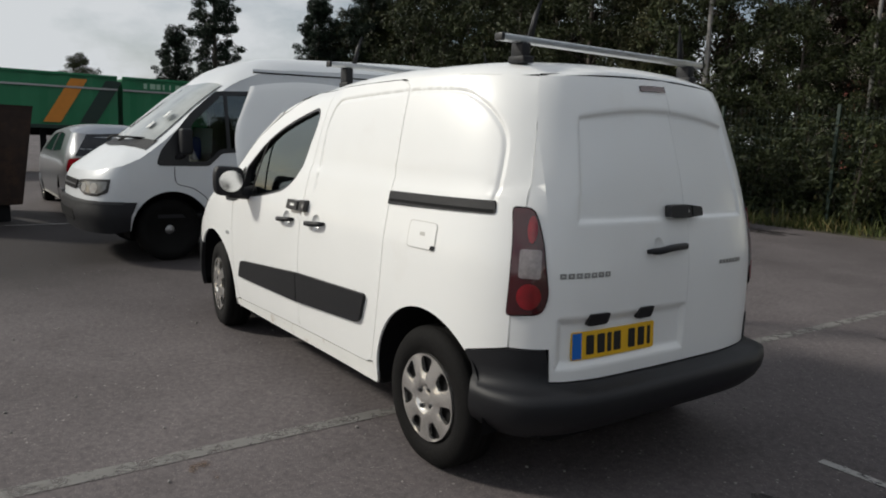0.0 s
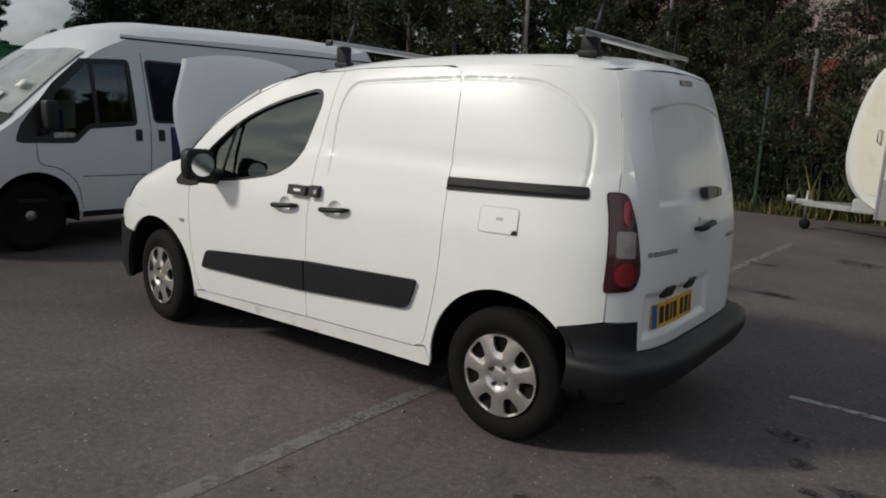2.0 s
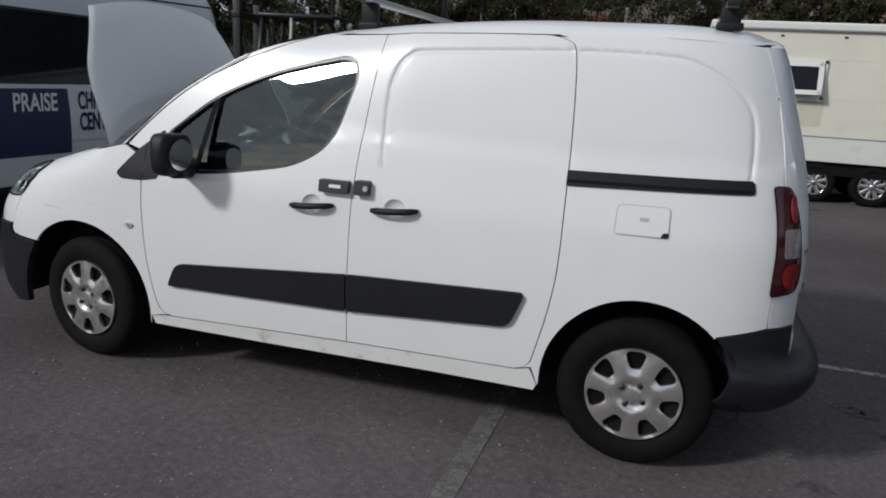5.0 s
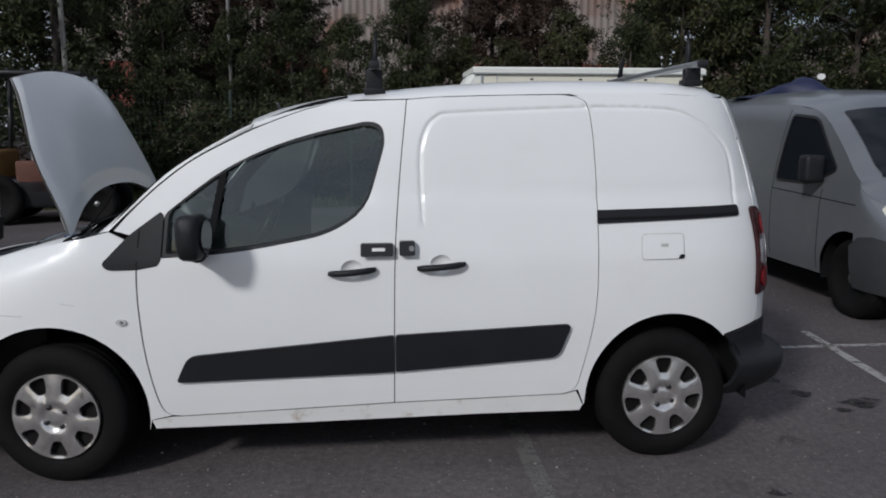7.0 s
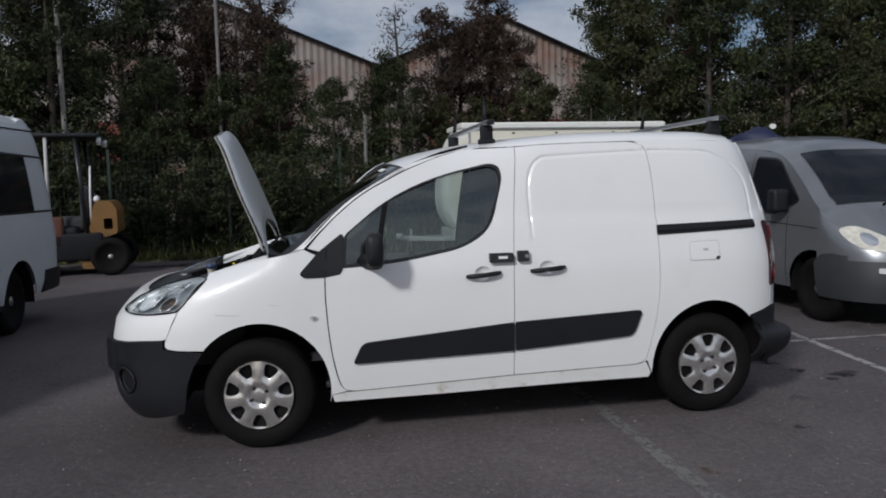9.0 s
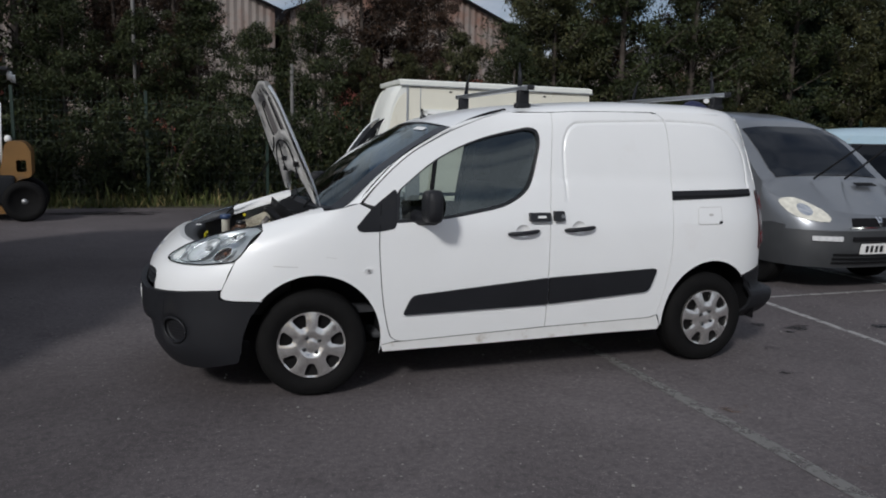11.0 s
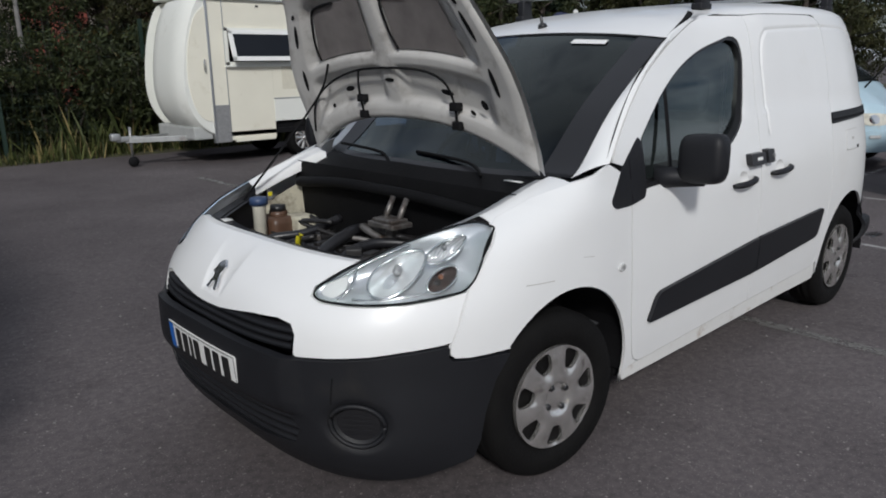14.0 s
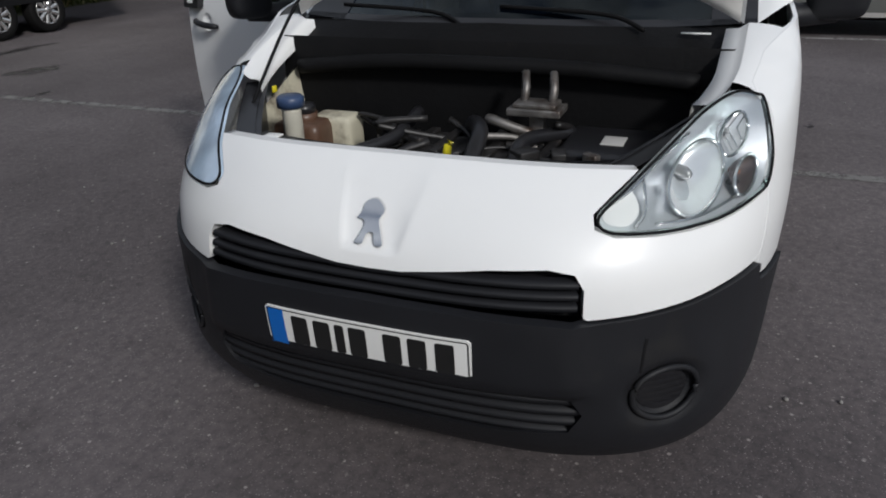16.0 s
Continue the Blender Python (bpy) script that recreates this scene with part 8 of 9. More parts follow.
for x0, z0, w, h in ((0.20, 0.47, 0.05, 0.05), (0.20, 0.36, 0.05, 0.05)):
    part("worn_label", box(bmesh.new(), (x0 - w / 2, -0.466, z0 - h / 2), (x0 + w / 2, -0.462, z0 + h / 2), 0.001), PRIMER, fl)
part("side_cover", box(bmesh.new(), (-0.55, -0.46, 0.40), (-0.02, 0.46, 0.72), 0.08, seg=3), BLACK, fl)
part("side_step", box(bmesh.new(), (-0.60, -0.50, 0.40), (-0.20, -0.40, 0.86), 0.04, seg=2), RUST_RED, fl)
bm = bmesh.new()
tube(bm, [(-0.38, -0.42, 0.80), (-0.38, -0.42, 1.40), (-0.37, -0.42, 2.02)], 0.025, 8)
part("grab_rail", bm, PRIMER, fl)
part("chassis", box(bmesh.new(), (-1.0, -0.50, 0.22), (0.3, 0.50, 0.62), 0.04), BLACK, fl)
part("front_cowl", box(bmesh.new(), (-1.05, -0.45, 0.45), (-0.80, 0.45, 1.00), 0.06), FORK, fl)
bm = bmesh.new()
box(bm, (-0.40, -0.24, 0.62), (0.05, 0.24, 0.85), 0.06)
box(bm, (-0.02, -0.24, 0.80), (0.12, 0.24, 1.30), 0.06)
part("seat", bm, SEAT, fl)
for x in (-0.95, 0.10):
    for y in (-0.45, 0.45):
        bm = bmesh.new()
        tube(bm, [(x, y, 0.6), (x + (0.12 if x < 0 else -0.1), y * 0.9, 2.02)], 0.035, 8)
        part("guard_post", bm, BLACK_SMOOTH, fl)
bm = bmesh.new()
box(bm, (-0.90, -0.46, 1.98), (0.30, 0.46, 2.04), 0.02)
guard = part("overhead_guard", bm, BLACK_SMOOTH, fl)
for k in range(6):
    part("guard_slat", box(bmesh.new(), (-0.80 + k * 0.18, -0.44, 2.03), (-0.76 + k * 0.18, 0.44, 2.07), 0.005), BLACK_SMOOTH, guard)
for y in (-0.36, 0.36):
    part("mast_rail", box(bmesh.new(), (-1.32, y - 0.05, 0.10), (-1.20, y + 0.05, 2.20), 0.01), BLACK_SMOOTH, fl)
part("mast_bar", box(bmesh.new(), (-1.34, -0.42, 1.95), (-1.20, 0.42, 2.05), 0.01), BLACK_SMOOTH, fl)
part("carriage", box(bmesh.new(), (-1.40, -0.48, 0.20), (-1.32, 0.48, 0.60), 0.01), BLACK_SMOOTH, fl)
for y in (-0.25, 0.25):
    part("fork", box(bmesh.new(), (-2.30, y - 0.06, 0.06), (-1.36, y + 0.06, 0.10), 0.01), STEEL, fl)
bm = bmesh.new()
tube(bm, [(0.155, -0.42, 0.70), (0.16, -0.42, 1.15), (0.18, -0.42, 1.57)], [0.018, 0.016, 0.012], 8)
part("exhaust", bm, PLATE_WHITE, fl)
for y in (-0.30, 0.30):
    bm = bmesh.new()
    lathe(bm, [(0.001, -0.03), (0.05, -0.03), (0.06, 0.03), (0.001, 0.03)], 12, "X", Matrix.Translation((0.30, y, 1.93)))
    part("work_lamp", bm, PLATE_WHITE, fl)
for x, R in ((-0.85, 0.34), (0.40, 0.27)):
    for sg in (-1, 1):
        simple_wheel(fl, x, sg * 0.50, R, sg, FORK, 0)

# ---- green tipper bodies, skip, sheds ----
GREEN = material("green_tarpaulin", (0.012, 0.16, 0.065), 0.5, grain=0.1, scale=1.2, dirt=(0.02, 0.10, 0.05), dirt_at=0.6)
ORANGE = material("orange_stripe", (0.60, 0.22, 0.02), 0.5, grain=0.05)
DKGREEN = material("dark_green_stripe", (0.008, 0.028, 0.02), 0.5, grain=0.05)
PALE_PRINT = material("pale_green_print", (0.30, 0.45, 0.33), 0.6)


def container(y0, y1, stripe, m):
    c = thing("lorry_trailer", m, "long lorry trailer with green side curtain and orange stripe", "trailer", "green trailers")
    bm = bmesh.new()
    n = 40
    rows = []
    for z in (1.42, 1.9, 2.4, 2.90):
        rows.append([(0.02 * math.sin(i * 1.9), y0 + (y1 - y0) * i / n, z) for i in range(n + 1)])
    grid_sheet(rows, bm=bm)
    box(bm, (-2.5, y0, 1.42), (-0.05, y1, 2.88), 0.02)
    cb = part("side_curtain", bm, GREEN, c, smooth=False)
    part("roof_rail", box(bmesh.new(), (-0.06, y0, 2.87), (0.06, y1, 2.94), 0.01), GREEN, c, smooth=False)
    part("floor_rail", box(bmesh.new(), (-0.10, y0, 1.32), (0.07, y1, 1.43), 0.01), DKGREEN, c, smooth=False)
    if stripe:
        for off, w, mt in ((0.0, 0.45, ORANGE), (0.95, 0.45, DKGREEN)):
            pts = [(stripe + off, 1.50), (stripe + off + w, 1.50), (stripe + off + w + 0.75, 2.78), (stripe + off + 0.75, 2.78)]
            part("curtain_stripe", sheet(pts, lambda y, z, d: (0.04 + d, y, z), step=0.3, thick=0), mt, c)
    part("load_strap", box(bmesh.new(), (0.03, y0, 2.50), (0.06, y1, 2.56), 0.01), STEEL, c, smooth=False)
    for k, w in enumerate((0.10, 0.16, 0.12, 0.05, 0.05, 0.14)):
        part("curtain_print", sheet([(y0 + 0.6 + k * 0.19, 2.62), (y0 + 0.6 + w + k * 0.19, 2.62), (y0 + 0.6 + w + k * 0.19, 2.78), (y0 + 0.6 + k * 0.19, 2.78)], lambda y, z, d: (0.04 + d, y, z), step=0.3, thick=0), PALE_PRINT, c)
    for y in (y0 + 0.6, y0 + 1.7, y1 - 1.0):
        simple_wheel(c, -0.3, 0, 0.5, 1, STEEL, 0).matrix_basis = pose(-0.30, y, 0.5, 0, 0, -90)
    for y in (y0 + 2.6, y1 - 2.0):
        part("landing_leg", box(bmesh.new(), (-0.4, y - 0.08, 0.0), (-0.25, y + 0.08, 1.35), 0.01), SEAL, c, smooth=False)
    part("chassis_beam", box(bmesh.new(), (-1.6, y0, 1.10), (-0.6, y1, 1.34), 0.01), SEAL, c, smooth=False)


container(-7.0, 2.30, 0.28, pose(-20, 0, 0))
container(2.45, 10.5, 0, pose(-20, 0, 0))
sk = thing("waste_skip", pose(-9.2, -2.6, 0, 0, 0, 20), "rusty brown waste skip with ribbed steel sides", "skip")
RUST_PAINT = material("rusty_brown_steel", (0.030, 0.018, 0.014), 0.8, grain=0.35, scale=5, bump=0.3, dirt=(0.06, 0.032, 0.02), dirt_at=0.52, dirt_scale=4)
rows = []
for z, e in ((0.25, 0.75), (0.30, 0.76), (1.60, 1.0), (1.68, 1.02), (1.68, 0.97), (0.40, 0.74)):
    rows.append([(sx * 1.6 * e, sy * 0.85, z) for sx, sy in ((-1, -1), (1, -1), (1, 1), (-1, 1), (-1, -1))])
part("skip_body", grid_sheet(rows), RUST_PAINT, sk, smooth=False)
for x in (-0.9, -0.3, 0.3, 0.9):
    for y in (-0.87, 0.87):
        part("skip_rib", box(bmesh.new(), (x - 0.04, y - 0.04, 0.3), (x + 0.04, y + 0.04, 1.6), 0.01), RUST_PAINT, sk, smooth=False)
part("skip_skid", box(bmesh.new(), (-1.15, -0.7, 0.0), (1.15, 0.7, 0.28), 0.01), SEAL, sk, smooth=False)

CLAD = material("stained_sheet_cladding", (0.25, 0.215, 0.195), 0.7, grain=0.25, scale=0.6, dirt=(0.20, 0.085, 0.05), dirt_at=0.50, dirt_scale=0.35)
CLAD_DARK = material("dark_roof_sheet", (0.10, 0.095, 0.10), 0.8, grain=0.2, scale=0.6)


def shed(x0, x1, eave, ridge, y0, deep, label):
    s = thing("industrial_shed", pose(0, y0, 0), label, "building", "sheds behind the trees")
    n = int((x1 - x0) / 0.16)
    bot, top = [], []
    for i in range(n + 1):
        x = x0 + (x1 - x0) * i / n
        f = 1 - abs(2 * i / n - 1)
        dy = 0.05 if i % 2 else 0.0
        bot.append((x, dy, 0))
        top.append((x, dy, eave + (ridge - eave) * f))
    part("gable_wall", grid_sheet([top, bot]), CLAD, s, smooth=False)
    mid = (x0 + x1) / 2
    for xa, xb in ((x0 - 0.4, mid), (x1 + 0.4, mid)):
        za = eave - (ridge - eave) * 0.4 / (mid - x0)
        bm = grid_sheet([[(xa, -0.4, za + 0.05), (xb, -0.4, ridge + 0.05)], [(xa, deep, za + 0.05), (xb, deep, ridge + 0.05)]])
        bmesh.ops.solidify(bm, geom=bm.faces[:], thickness=0.12)
        part("roof_slope", bm, CLAD_DARK, s, smooth=False)
    for x in (x0, x1):
        part("side_wall", box(bmesh.new(), (x - 0.05, 0.06, 0), (x + 0.05, deep, eave), 0.0), CLAD, s, smooth=False)
    for k, x in enumerate((x0 + 2.0, mid + 1.5)):
        part("shed_door", box(bmesh.new(), (x, -0.06, 0), (x + 2.6, -0.02, 4.6), 0.0), material("red_oxide_door", (0.20, 0.05, 0.035), 0.7, grain=0.2, scale=1), s, smooth=False)
    return s


shed(-14.0, 1.6, 7.3, 10.4, 30, 20, "stained sheet-clad shed with shallow gable")
shed(2.4, 13.4, 7.3, 9.6, 30, 20, "rust-streaked sheet-clad shed with shallow gable")
shed(22.0, 40.0, 6.0, 9.0, 30, 20, "grey sheet-clad shed behind trees")
# stacked crates behind the pale blue van
stack = thing("crate_stack", pose(11.05, 5.05, 0), "tall stack of dark crates with pale slat edges", "crates")
CRATE = material("dark_crate_wood", (0.016, 0.014, 0.014), 0.8, grain=0.3, scale=6)
SLAT = material("weathered_slat", (0.06, 0.056, 0.054), 0.8, grain=0.25, scale=8)
for k in range(16):
    z = 0.235 * k
    part("crate", box(bmesh.new(), (0.03, 0.03, z + 0.02), (1.22, 0.48, z + 0.235), 0.01), CRATE, stack, smooth=False)
    for lo, hi in (((0.10, 0.0, z + 0.0), (1.2, 0.03, z + 0.045)), ((0.0, 0.10, z + 0.0), (0.03, 0.46, z + 0.045))):
        part("slat", box(bmesh.new(), lo, hi, 0.004), SLAT, stack, smooth=False)
part("corner_post", box(bmesh.new(), (-0.02, -0.02, 0), (0.09, 0.09, 4.2), 0.01), CRATE, stack, smooth=False)

# lamp column and posts, mesh fence
POST = material("weathered_grey_post", (0.13, 0.125, 0.12), 0.7, grain=0.2, scale=6)
FENCE = material("green_fence_steel", (0.010, 0.026, 0.018), 0.5, grain=0.2)
lamp = thing("street_lamp", pose(-6.35, 12.0, 0), "tall grey steel lamp column behind the vehicles", "lamp post")
bm = bmesh.new()
tube(bm, [(0, 0, 0), (0, 0, 1.2), (0, 0, 1.21), (0, 0, 8.0)], [0.085, 0.085, 0.055, 0.045], 10)
part("column", bm, POST, lamp)
part("lantern", box(bmesh.new(), (-0.12, -0.75, 7.95), (0.12, 0.05, 8.08), 0.03), POST, lamp)
for i, (x, y, h) in enumerate(((0.12, 11.9, 3.1), (-13.5, 13.2, 7.0), (-3.2, 13.0, 6.5))):
    p = thing("utility_post", pose(x, y, 0), "slim grey post standing at the edge of the trees", "post", "posts")
    bm = bmesh.new()
    tube(bm, [(0, 0, 0), (0.0, 0, h)], [0.045, 0.038], 8)
    part("post", bm, POST, p)
fence = tagged(thing("mesh_fence", pose(0, 11.25, 0), "green steel mesh fence overgrown by hedge", "fence"), kind="structure")
for k in range(14):
    x = -14.9 + k * 2.4
    part("fence_post", box(bmesh.new(), (x - 0.03, -0.03, 0), (x + 0.03, 0.03, 2.35), 0.004), FENCE, fence, smooth=False)
bm = bmesh.new()
for z in np.arange(0.1, 2.3, 0.2):
    tube(bm, [(-14.9, 0, z), (16.3, 0, z)], 0.0025, 4)
ms = part("fence_wire", bm, FENCE, fence)
ms["kind"] = "stuff"
bm = bmesh.new()
for x in np.arange(-14.9, 16.3, 0.1):
    vs4 = [bm.verts.new(p) for p in ((x - 0.0018, 0.004, 0.05), (x + 0.0018, 0.004, 0.05), (x + 0.0018, 0.004, 2.3), (x - 0.0018, 0.004, 2.3))]
    bm.faces.new(vs4)
ms = part("fence_mesh", bm, FENCE, fence)
ms["kind"] = "stuff"

# folded tarpaulin on the roof of the silver van
tarp = thing("tarpaulin", pose(4.92, 4.25, 1.955), "navy blue folded tarpaulin lying on the van roof", "tarpaulin")
hump = table((-0.75, 0.0), (-0.5, 0.06), (-0.2, 0.20), (0.03, 0.31), (0.12, 0.30), (0.35, 0.16), (0.55, 0.11), (0.75, 0.06), (0.95, 0.0))
rows = [[(x, 0.22 * math.sin(a) * (0.6 + 0.4 * math.sin(x * 7)) - 0.03, max(-0.05, 0.75 * hump(x) * math.cos(a) * (1 + 0.08 * math.sin(x * 19 + a * 3)) - 0.04)) for a in np.linspace(-1.57, 1.57, 13)] for x in np.linspace(-0.75, 0.95, 40)]
part("cover", grid_sheet(rows), material("navy_tarpaulin", (0.008, 0.012, 0.05), 0.55, grain=0.2, scale=5), tarp)
part("white_patch", sheet(ellipse(0.17, 0.20, 0.05, 0.035, 16), lambda x, z, d: (x, -0.20 - d, z), step=0.03, thick=0.004), PLATE_WHITE, tarp)

# ---- verge, trees, hedge ----
def leaf_material(name, dark, light, autumn=None, share=0.0):
    m = bpy.data.materials.new(name)
    m.use_nodes = True
    nt = m.node_tree
    b = nt.nodes["Principled BSDF"]
    b.inputs["Roughness"].default_value = 0.55
    b.inputs["Specular IOR Level"].default_value = 0.2
    g = nt.nodes.new("ShaderNodeNewGeometry")
    ramp = nt.nodes.new("ShaderNodeValToRGB")
    ramp.color_ramp.elements[0].color, ramp.color_ramp.elements[1].color = (*dark, 1), (*light, 1)
    if autumn:
        ramp.color_ramp.elements[1].position = 1 - share
        e = ramp.color_ramp.elements.new(min(0.999, 1 - share + 0.02))
        e.color = (*autumn, 1)
    nt.links.new(g.outputs["Random Per Island"], ramp.inputs["Fac"])
    co = nt.nodes.new("ShaderNodeTexCoord")
    n = nt.nodes.new("ShaderNodeTexNoise")
    n.inputs["Scale"].default_value = 0.9
    nt.links.new(co.outputs["Object"], n.inputs["Vector"])
    r = nt.nodes.new("ShaderNodeMapRange")
    r.inputs["From Min"].default_value, r.inputs["From Max"].default_value = 0.3, 0.7
    r.inputs["To Min"].default_value, r.inputs["To Max"].default_value = 0.6, 1.35
    nt.links.new(n.outputs["Fac"], r.inputs["Value"])
    v = nt.nodes.new("ShaderNodeVectorMath")
    v.operation = "SCALE"
    nt.links.new(ramp.outputs["Color"], v.inputs[0])
    nt.links.new(r.outputs["Result"], v.inputs["Scale"])
    nt.links.new(v.outputs["Vector"], b.inputs["Base Color"])
    return m


LEAF = leaf_material("hedge_leaves", (0.015, 0.021, 0.009), (0.046, 0.056, 0.021), (0.055, 0.045, 0.014), 0.04)
LEAF_OLIVE = leaf_material("willow_leaves", (0.019, 0.022, 0.010), (0.064, 0.066, 0.027), (0.066, 0.056, 0.020), 0.06)
LEAF_BROWN = leaf_material("autumn_leaves", (0.018, 0.012, 0.009), (0.050, 0.031, 0.019), (0.062, 0.032, 0.017), 0.15)
LEAF_PINE = leaf_material("conifer_needles", (0.006, 0.012, 0.008), (0.022, 0.034, 0.020))
BARK = material("grey_brown_bark", (0.060, 0.048, 0.040), 0.9, grain=0.35, scale=6, bump=0.5, bump_scale=25)
GRASS = leaf_material("verge_grass", (0.024, 0.036, 0.010), (0.10, 0.11, 0.035), (0.21, 0.17, 0.075), 0.15)
SOIL = material("leafy_soil", (0.045, 0.042, 0.022), 0.95, grain=0.5, scale=3, bump=0.6, bump_scale=14, dirt=(0.07, 0.085, 0.03), dirt_at=0.5, dirt_scale=4)


def leaf_mesh(name, centres, radii, per, size, rg, mat, flat=0.75, long=1.0):
    """Many small pointed leaves round clump centres, as one mesh."""
    C = np.repeat(np.array(centres), per, 0)
    R = np.repeat(np.array(radii), per)
    n = len(C)
    d = rg.normal(size=(n, 3))
    d /= np.linalg.norm(d, axis=1)[:, None]
    P = C + d * (R * rg.uniform(0.15, 1.0, n) ** 0.5)[:, None] * np.array((1, 1, flat))
    a = rg.normal(size=(n, 3)) + np.array((0, 0, -0.35))
    a /= np.linalg.norm(a, axis=1)[:, None]
    b = np.cross(a, rg.normal(size=(n, 3)))
    b /= np.linalg.norm(b, axis=1)[:, None]
    s = (size * rg.uniform(0.6, 1.35, n))[:, None]
    V3 = np.stack([P - a * s * long, P + b * s * 0.5 + a * s * 0.2, P + a * s * long - b * s * 0.2], 1).reshape(-1, 3)
    me = bpy.data.meshes.new(name)
    me.vertices.add(n * 3)
    me.vertices.foreach_set("co", V3.astype(np.float32).ravel())
    me.loops.add(n * 3)
    me.loops.foreach_set("vertex_index", np.arange(n * 3, dtype=np.int32))
    me.polygons.add(n)
    me.polygons.foreach_set("loop_start", np.arange(0, n * 3, 3, dtype=np.int32))
    me.update(calc_edges=True)
    me.materials.append(mat)
    return me


def make_tree(seed, h, spread, base, mat, per=80, size=0.075, conifer=False, bare=False):
    rg = np.random.default_rng(seed)
    rn = random.Random(seed)
    bm = bmesh.new()
    lean = (rn.uniform(-0.3, 0.3), rn.uniform(-0.2, 0.2))
    trunk = [(lean[0] * f * f, lean[1] * f * f, h * 0.92 * f) for f in np.linspace(0, 1, 8)]
    tube(bm, trunk, [0.13 * (1 - 0.9 * f) + 0.012 for f in np.linspace(0, 1, 8)], 7)
    cs, rs = [], []
    nl = 46 if conifer else 30
    for k in range(nl):
        f = base + (1 - base) * (k + rn.random()) / nl
        a = k * 2.4 + rn.uniform(-0.5, 0.5)
        if conifer:
            L = spread * (1.05 - f) ** 0.8 * rn.uniform(0.7, 1.15) + 0.12
            up = -0.12
        else:
            L = spread * rn.uniform(0.45, 1.1) * (1 - 0.75 * max(0, (f - 0.5) / 0.5) ** 1.6)
            up = rn.uniform(0.2, 0.8)
        p0 = Vector((lean[0] * f * f, lean[1] * f * f, h * 0.92 * f))
        d = Vector((math.cos(a), math.sin(a), up)).normalized()
        p1 = p0 + d * L * 0.55 + Vector((0, 0, 0.1 * L))
        p2 = p0 + d * L + Vector((rn.uniform(-.15, .15), rn.uniform(-.15, .15), 0.18 * L if not conifer else -0.1 * L))
        tube(bm, [p0, p1, p2], [0.035 * (1.2 - f), 0.02 * (1.2 - f) + 0.004, 0.004], 5)
        for q in ((0.45, 0.75, 1.0) if not conifer else (0.35, 0.6, 0.8, 1.0)):
            c = p0 + (p2 - p0) * q
            cs.append((c.x + rn.uniform(-.2, .2), c.y + rn.uniform(-.2, .2), max(0.25, c.z + rn.uniform(-.15, .2))))
            rs.append((0.20 + 0.22 * rn.random()) * (spread / 1.5) * (0.55 if conifer else 1.0) * (1.15 - 0.3 * f))
        for _ in range(3):
            e = p1 + Vector((rn.uniform(-.5, .5), rn.uniform(-.5, .5), rn.uniform(0, .6))) * spread * 0.4
            tube(bm, [p1, (p1 + e) / 2 + Vector((0, 0, .05)), e], [0.012, 0.008, 0.003], 4)
            if not bare:
                cs.append(tuple(e))
                rs.append(0.22 * spread / 1.5)
    crown = leaf_mesh("crown", cs, rs, max(4, per // (6 if bare else 1)), size, rg, mat)
    wood = bpy.data.meshes.new("trunk")
    bm.to_mesh(wood)
    bm.free()
    wood.materials.append(BARK)
    wood.polygons.foreach_set("use_smooth", [True] * len(wood.polygons))
    return wood, crown


def make_bush(seed, h, spread, mat, per=90, size=0.07):
    rg = np.random.default_rng(seed)
    rn = random.Random(seed)
    bm = bmesh.new()
    cs, rs = [], []
    for k in range(26):
        a, r = rn.uniform(0, 6.28), spread * math.sqrt(rn.random())
        top = h * rn.uniform(0.45, 1.0) * (1 - 0.35 * (r / spread) ** 2)
        e = Vector((r * math.cos(a), r * math.sin(a), top))
        s = Vector((r * 0.3 * math.cos(a), r * 0.3 * math.sin(a), 0))
        tube(bm, [s, (s + e) / 2 + Vector((rn.uniform(-.1, .1), rn.uniform(-.1, .1), 0.1)), e], [0.022, 0.014, 0.004], 5)
        for q in (0.25, 0.5, 0.75, 1.0):
            c = s + (e - s) * q
            cs.append((c.x + rn.uniform(-.15, .15), c.y + rn.uniform(-.15, .15), max(0.12, c.z)))
            rs.append(rn.uniform(0.18, 0.38))
    crown = leaf_mesh("crown", cs, rs, per, size, rg, mat)
    wood = bpy.data.meshes.new("stem")
    bm.to_mesh(wood)
    bm.free()
    wood.materials.append(BARK)
    return wood, crown


def plant(kind, meshes, m, label, category, group, stem):
    t = thing(kind, m, label, category, group)
    part(stem, meshes[0], None, t)
    part("crown", meshes[1], None, t)
    return t


verge_rows = [[(x, y, z + 0.02 * math.sin(x * 1.7 + y)) for x in np.linspace(-40, 45, 120)] for y, z in ((10.75, -0.03), (10.95, 0.035), (12.0, 0.10), (14.0, 0.2), (20.0, 0.35), (27.0, 0.2), (29.5, 0.0))]
tagged(part("verge", grid_sheet(verge_rows), SOIL), "soil verge with leaf litter under the trees", "verge", kind="structure")

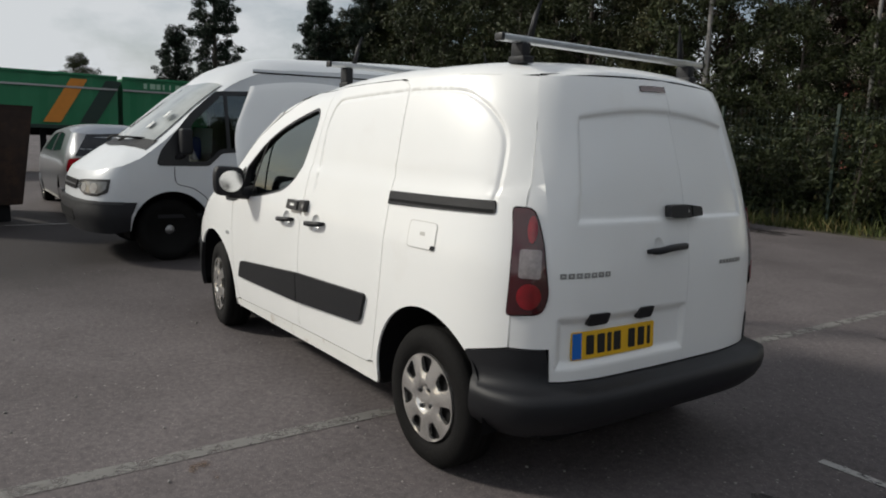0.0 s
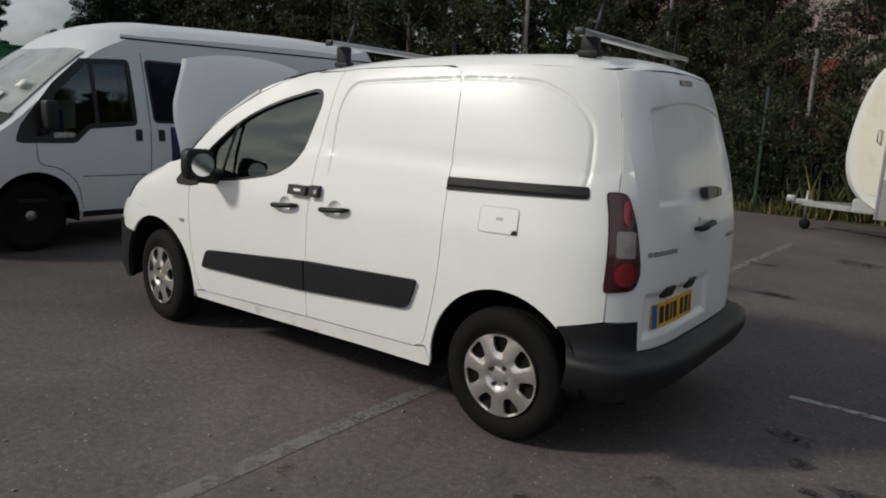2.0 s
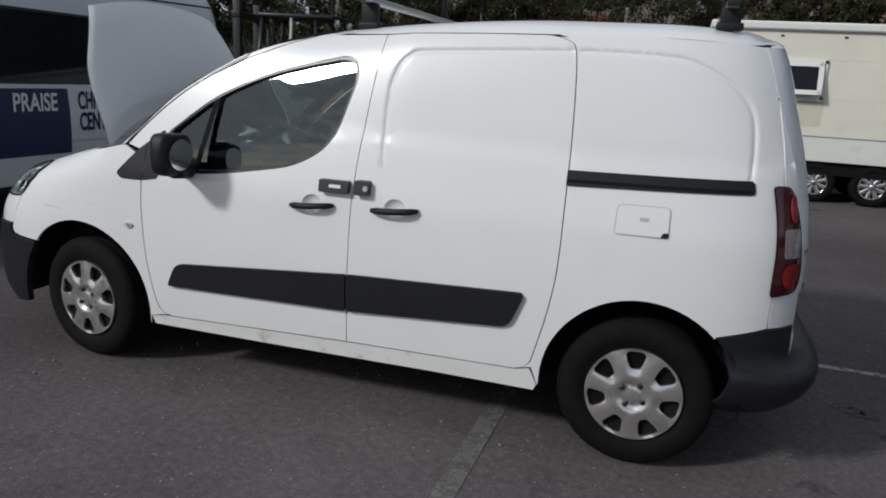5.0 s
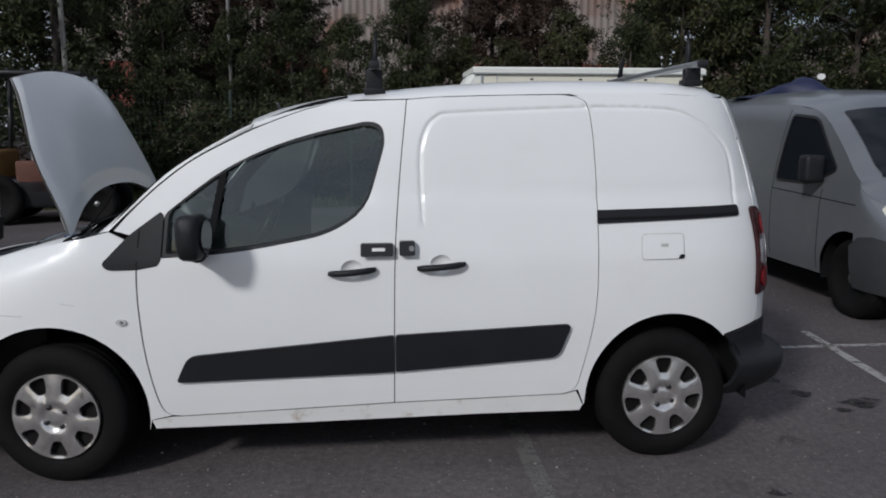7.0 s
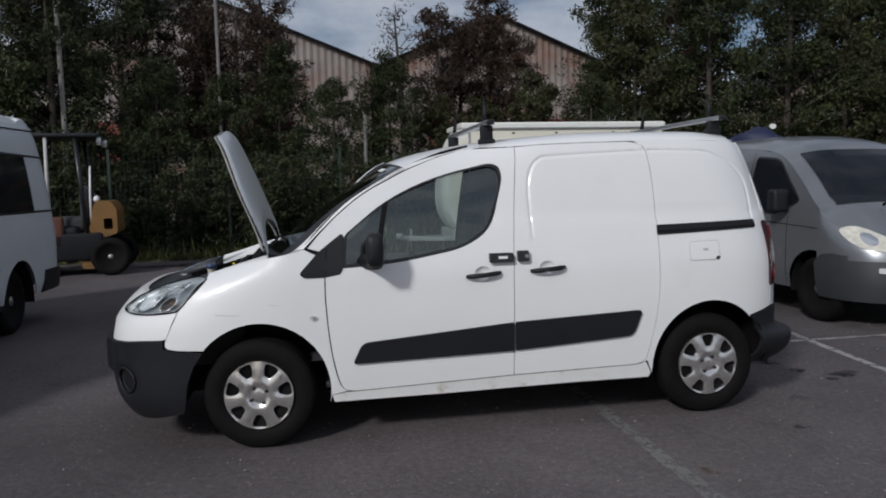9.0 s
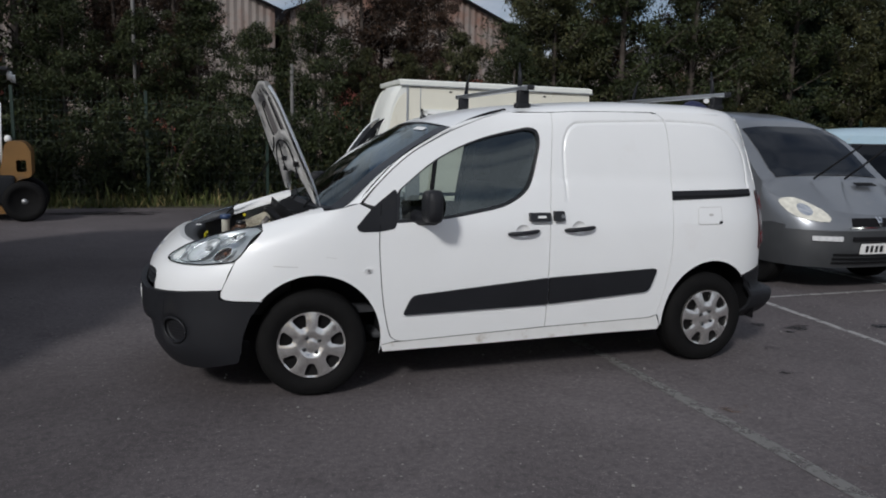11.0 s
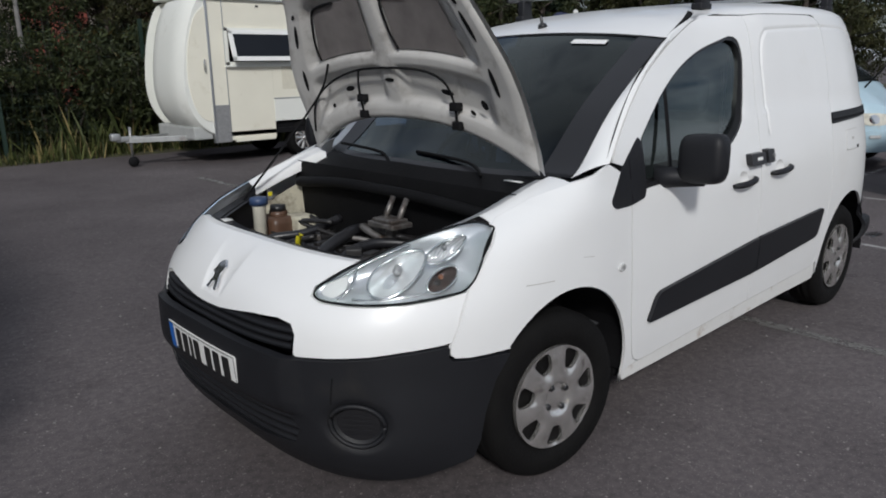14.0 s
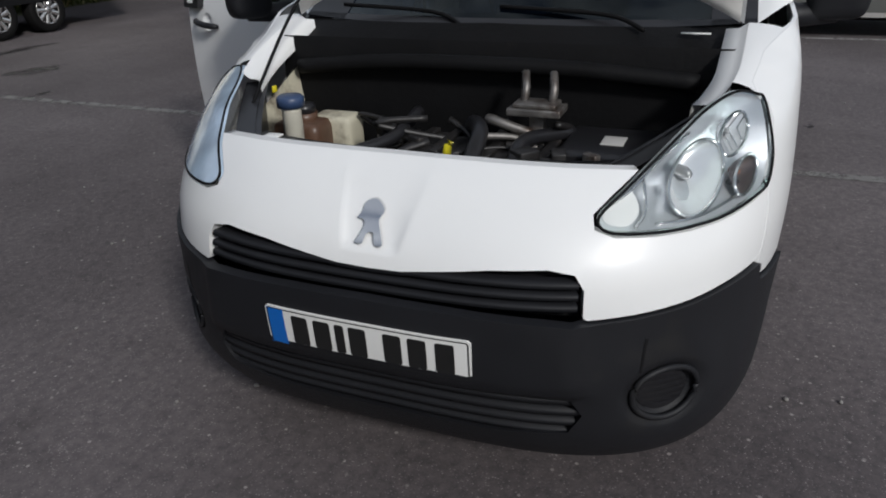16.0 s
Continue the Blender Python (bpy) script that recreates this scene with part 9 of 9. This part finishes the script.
variants = [make_tree(11, 7.6, 2.1, 0.06, LEAF, 120, 0.068), make_tree(12, 7.0, 1.9, 0.06, LEAF_OLIVE, 120, 0.068), make_tree(13, 8.6, 2.0, 0.12, LEAF, 115, 0.068), make_tree(14, 7.2, 1.4, 0.25, LEAF_BROWN, 60, 0.055),
            make_tree(15, 7.4, 1.4, 0.22, LEAF_BROWN, 110, 0.055, bare=True)]
conifers = [make_tree(21, 8.4, 1.7, 0.08, LEAF_PINE, 130, 0.06, True), make_tree(22, 7.4, 1.9, 0.10, LEAF_PINE, 130, 0.06, True)]
bushes = [make_bush(31, 2.8, 1.25, LEAF, 110, 0.06), make_bush(32, 2.2, 1.2, LEAF_OLIVE, 110, 0.06), make_bush(33, 3.4, 1.25, LEAF, 110, 0.06), make_bush(34, 2.6, 1.0, LEAF_BROWN, 70, 0.05)]
rt = random.Random(99)
names = {0: "green hedge tree with dense dark leaves", 1: "olive green willow tree with loose crown", 2: "tall green tree with dense dark leaves", 3: "reddish brown autumn tree above the hedge", 4: "nearly bare brown tree with thin twigs"}


def plant_tree(v, x, y, s, tall=1.0, group="trees along the verge"):
    plant("tree", variants[v], pose(x, y, 0.0, 0, 0, rt.uniform(0, 360)) @ Matrix.Diagonal((s, s, s * tall, 1)), names[v], "tree", group, "trunk")


# the belt: low and brown in front of the sheds, tall elsewhere
x = -27.0
while x < 24:
    low = -5.2 < x < 6.0
    v = rt.choice((0, 1, 2))
    s = rt.uniform(0.52, 0.62) if low else rt.uniform(0.78, 0.98)
    plant_tree(v, x, 12.9 + rt.uniform(-0.4, 0.5), s, 1.0 if low else 1.06)
    x += rt.uniform(1.15, 1.6) if low else rt.uniform(1.6, 2.2)
x = -26.0
while x < 26:
    low = -5.8 < x < 6.6
    if -1.6 < x < 1.3 or 5.6 < x < 7.4:
        x += 0.9
        continue
    v = rt.choice((3, 4, 4, 3, 3)) if low else rt.choice((0, 1, 2, 2, 3))
    s = rt.uniform(0.80, 1.0) if low else rt.uniform(0.9, 1.08)
    plant_tree(v, x, (14.6 if low else 15.3) + rt.uniform(-0.8, 0.8), s)
    x += rt.uniform(0.9, 1.5) if low else rt.uniform(2.2, 3.0)
for x, y, v, s in ((-5.6, 16.5, 3, 1.0), (-4.0, 16.0, 3, 0.95), (-3.2, 17.0, 4, 1.0), (-1.9, 16.3, 3, 0.85), (3.2, 16.2, 3, 0.9), (-4.6, 18, 3, 1.15), (-2.4, 19, 3, 1.15), (4.6, 18, 3, 1.1), (9.6, 18.5, 2, 1.1), (12, 18.5, 0, 1.2), (16.5, 18, 2, 1.2), (21, 17.5, 1, 1.2), (-8.5, 18, 2, 1.15), (-13, 18, 0, 1.2), (-17, 17, 2, 1.15), (-21, 16, 2, 1.1)):
    plant_tree(v, x, y, s)
x = -15.5
while x < 20:
    v = rt.choice((0, 0, 1, 2, 2, 3))
    s = rt.uniform(0.75, 1.1)
    plant("bush", bushes[v], pose(x, 11.75 + rt.uniform(-0.15, 0.35), 0.05, 0, 0, rt.uniform(0, 360)) @ Matrix.Diagonal((s, s, s, 1)), "brown autumn bush beside the fence" if v == 3 else "dense green bush growing through the fence", "bush", "bushes along the fence", "stem")
    x += rt.uniform(0.95, 1.4)
for x, y, s, v in ((-25.0, 6.9, 1.02, 0), (-27.5, 6.0, 0.78, 1), (-24.5, 11.0, 1.0, 1), (-22.5, 12.6, 1.12, 0), (16.5, 13.8, 0.85, 1), (19.0, 12.5, 0.95, 0)):
    plant("conifer_tree", conifers[v], pose(x, y, 0, 0, 0, 40 * v) @ Matrix.Diagonal((s, s, s, 1)), "dark green conifer tree with drooping branches", "tree", "conifers", "trunk")
for x, y, s, v in ((-34, 3.5, 0.62, 0), (-30, 9, 0.7, 4), (-31, 13, 0.7, 1), (-33, 8, 0.55, 1)):
    plant_tree(v, x, y, s, 1.0, "trees beyond the trailers")
for x, y, s, v in ((20.0, 9.6, 0.95, 0), (22.5, 8.0, 1.0, 2), (21.0, 5.8, 0.9, 1), (24.0, 4.5, 1.0, 0), (25.0, 2.0, 0.95, 2), (26.0, -0.5, 1.0, 1), (18.0, 11.2, 0.8, 1), (26.5, -3.5, 1.0, 0), (19.0, 8.0, 0.9, 0), (20.3, 7.0, 0.95, 2), (22.2, 6.3, 1.0, 0), (23.2, 9.8, 1.05, 2), (23.0, 3.2, 0.95, 0)):
    plant_tree(v, x, y, s, 1.0, "trees beyond the parked vans")
# grass and weeds along the edge of the asphalt
rg = np.random.default_rng(5)
n = 16000
gx = rg.uniform(-16, 20, n)
gy = 10.85 + np.abs(rg.normal(0, 0.45, n))
tall = np.clip(rg.lognormal(-1.35, 0.5, n), 0.08, 0.95) * (0.75 + 0.5 * np.sin(gx * 1.3) * np.sin(gx * 0.37 + 1))
lean = rg.normal(0, 0.25, (n, 2)) * tall[:, None]
wd = rg.uniform(0.006, 0.016, n)
ang = rg.uniform(0, 6.28, n)
ca, sa2 = np.cos(ang) * wd, np.sin(ang) * wd
Vg = np.stack([np.stack([gx - ca, gy - sa2, np.full(n, 0.0)], 1), np.stack([gx + ca, gy + sa2, np.full(n, 0.0)], 1),
               np.stack([gx + lean[:, 0] * 0.5 + ca * 0.7, gy + lean[:, 1] * 0.5 + sa2 * 0.7, tall * 0.6], 1), np.stack([gx + lean[:, 0], gy + lean[:, 1], tall], 1)], 1).reshape(-1, 3)
me = bpy.data.meshes.new("verge_grass")
me.vertices.add(n * 4)
me.vertices.foreach_set("co", Vg.astype(np.float32).ravel())
me.loops.add(n * 4)
me.loops.foreach_set("vertex_index", np.arange(n * 4, dtype=np.int32))
me.polygons.add(n)
me.polygons.foreach_set("loop_start", np.arange(0, n * 4, 4, dtype=np.int32))
me.update(calc_edges=True)
me.materials.append(GRASS)
tagged(new("verge_grass", me), "tall yellow-green grass and weeds along the asphalt", "grass", kind="stuff")
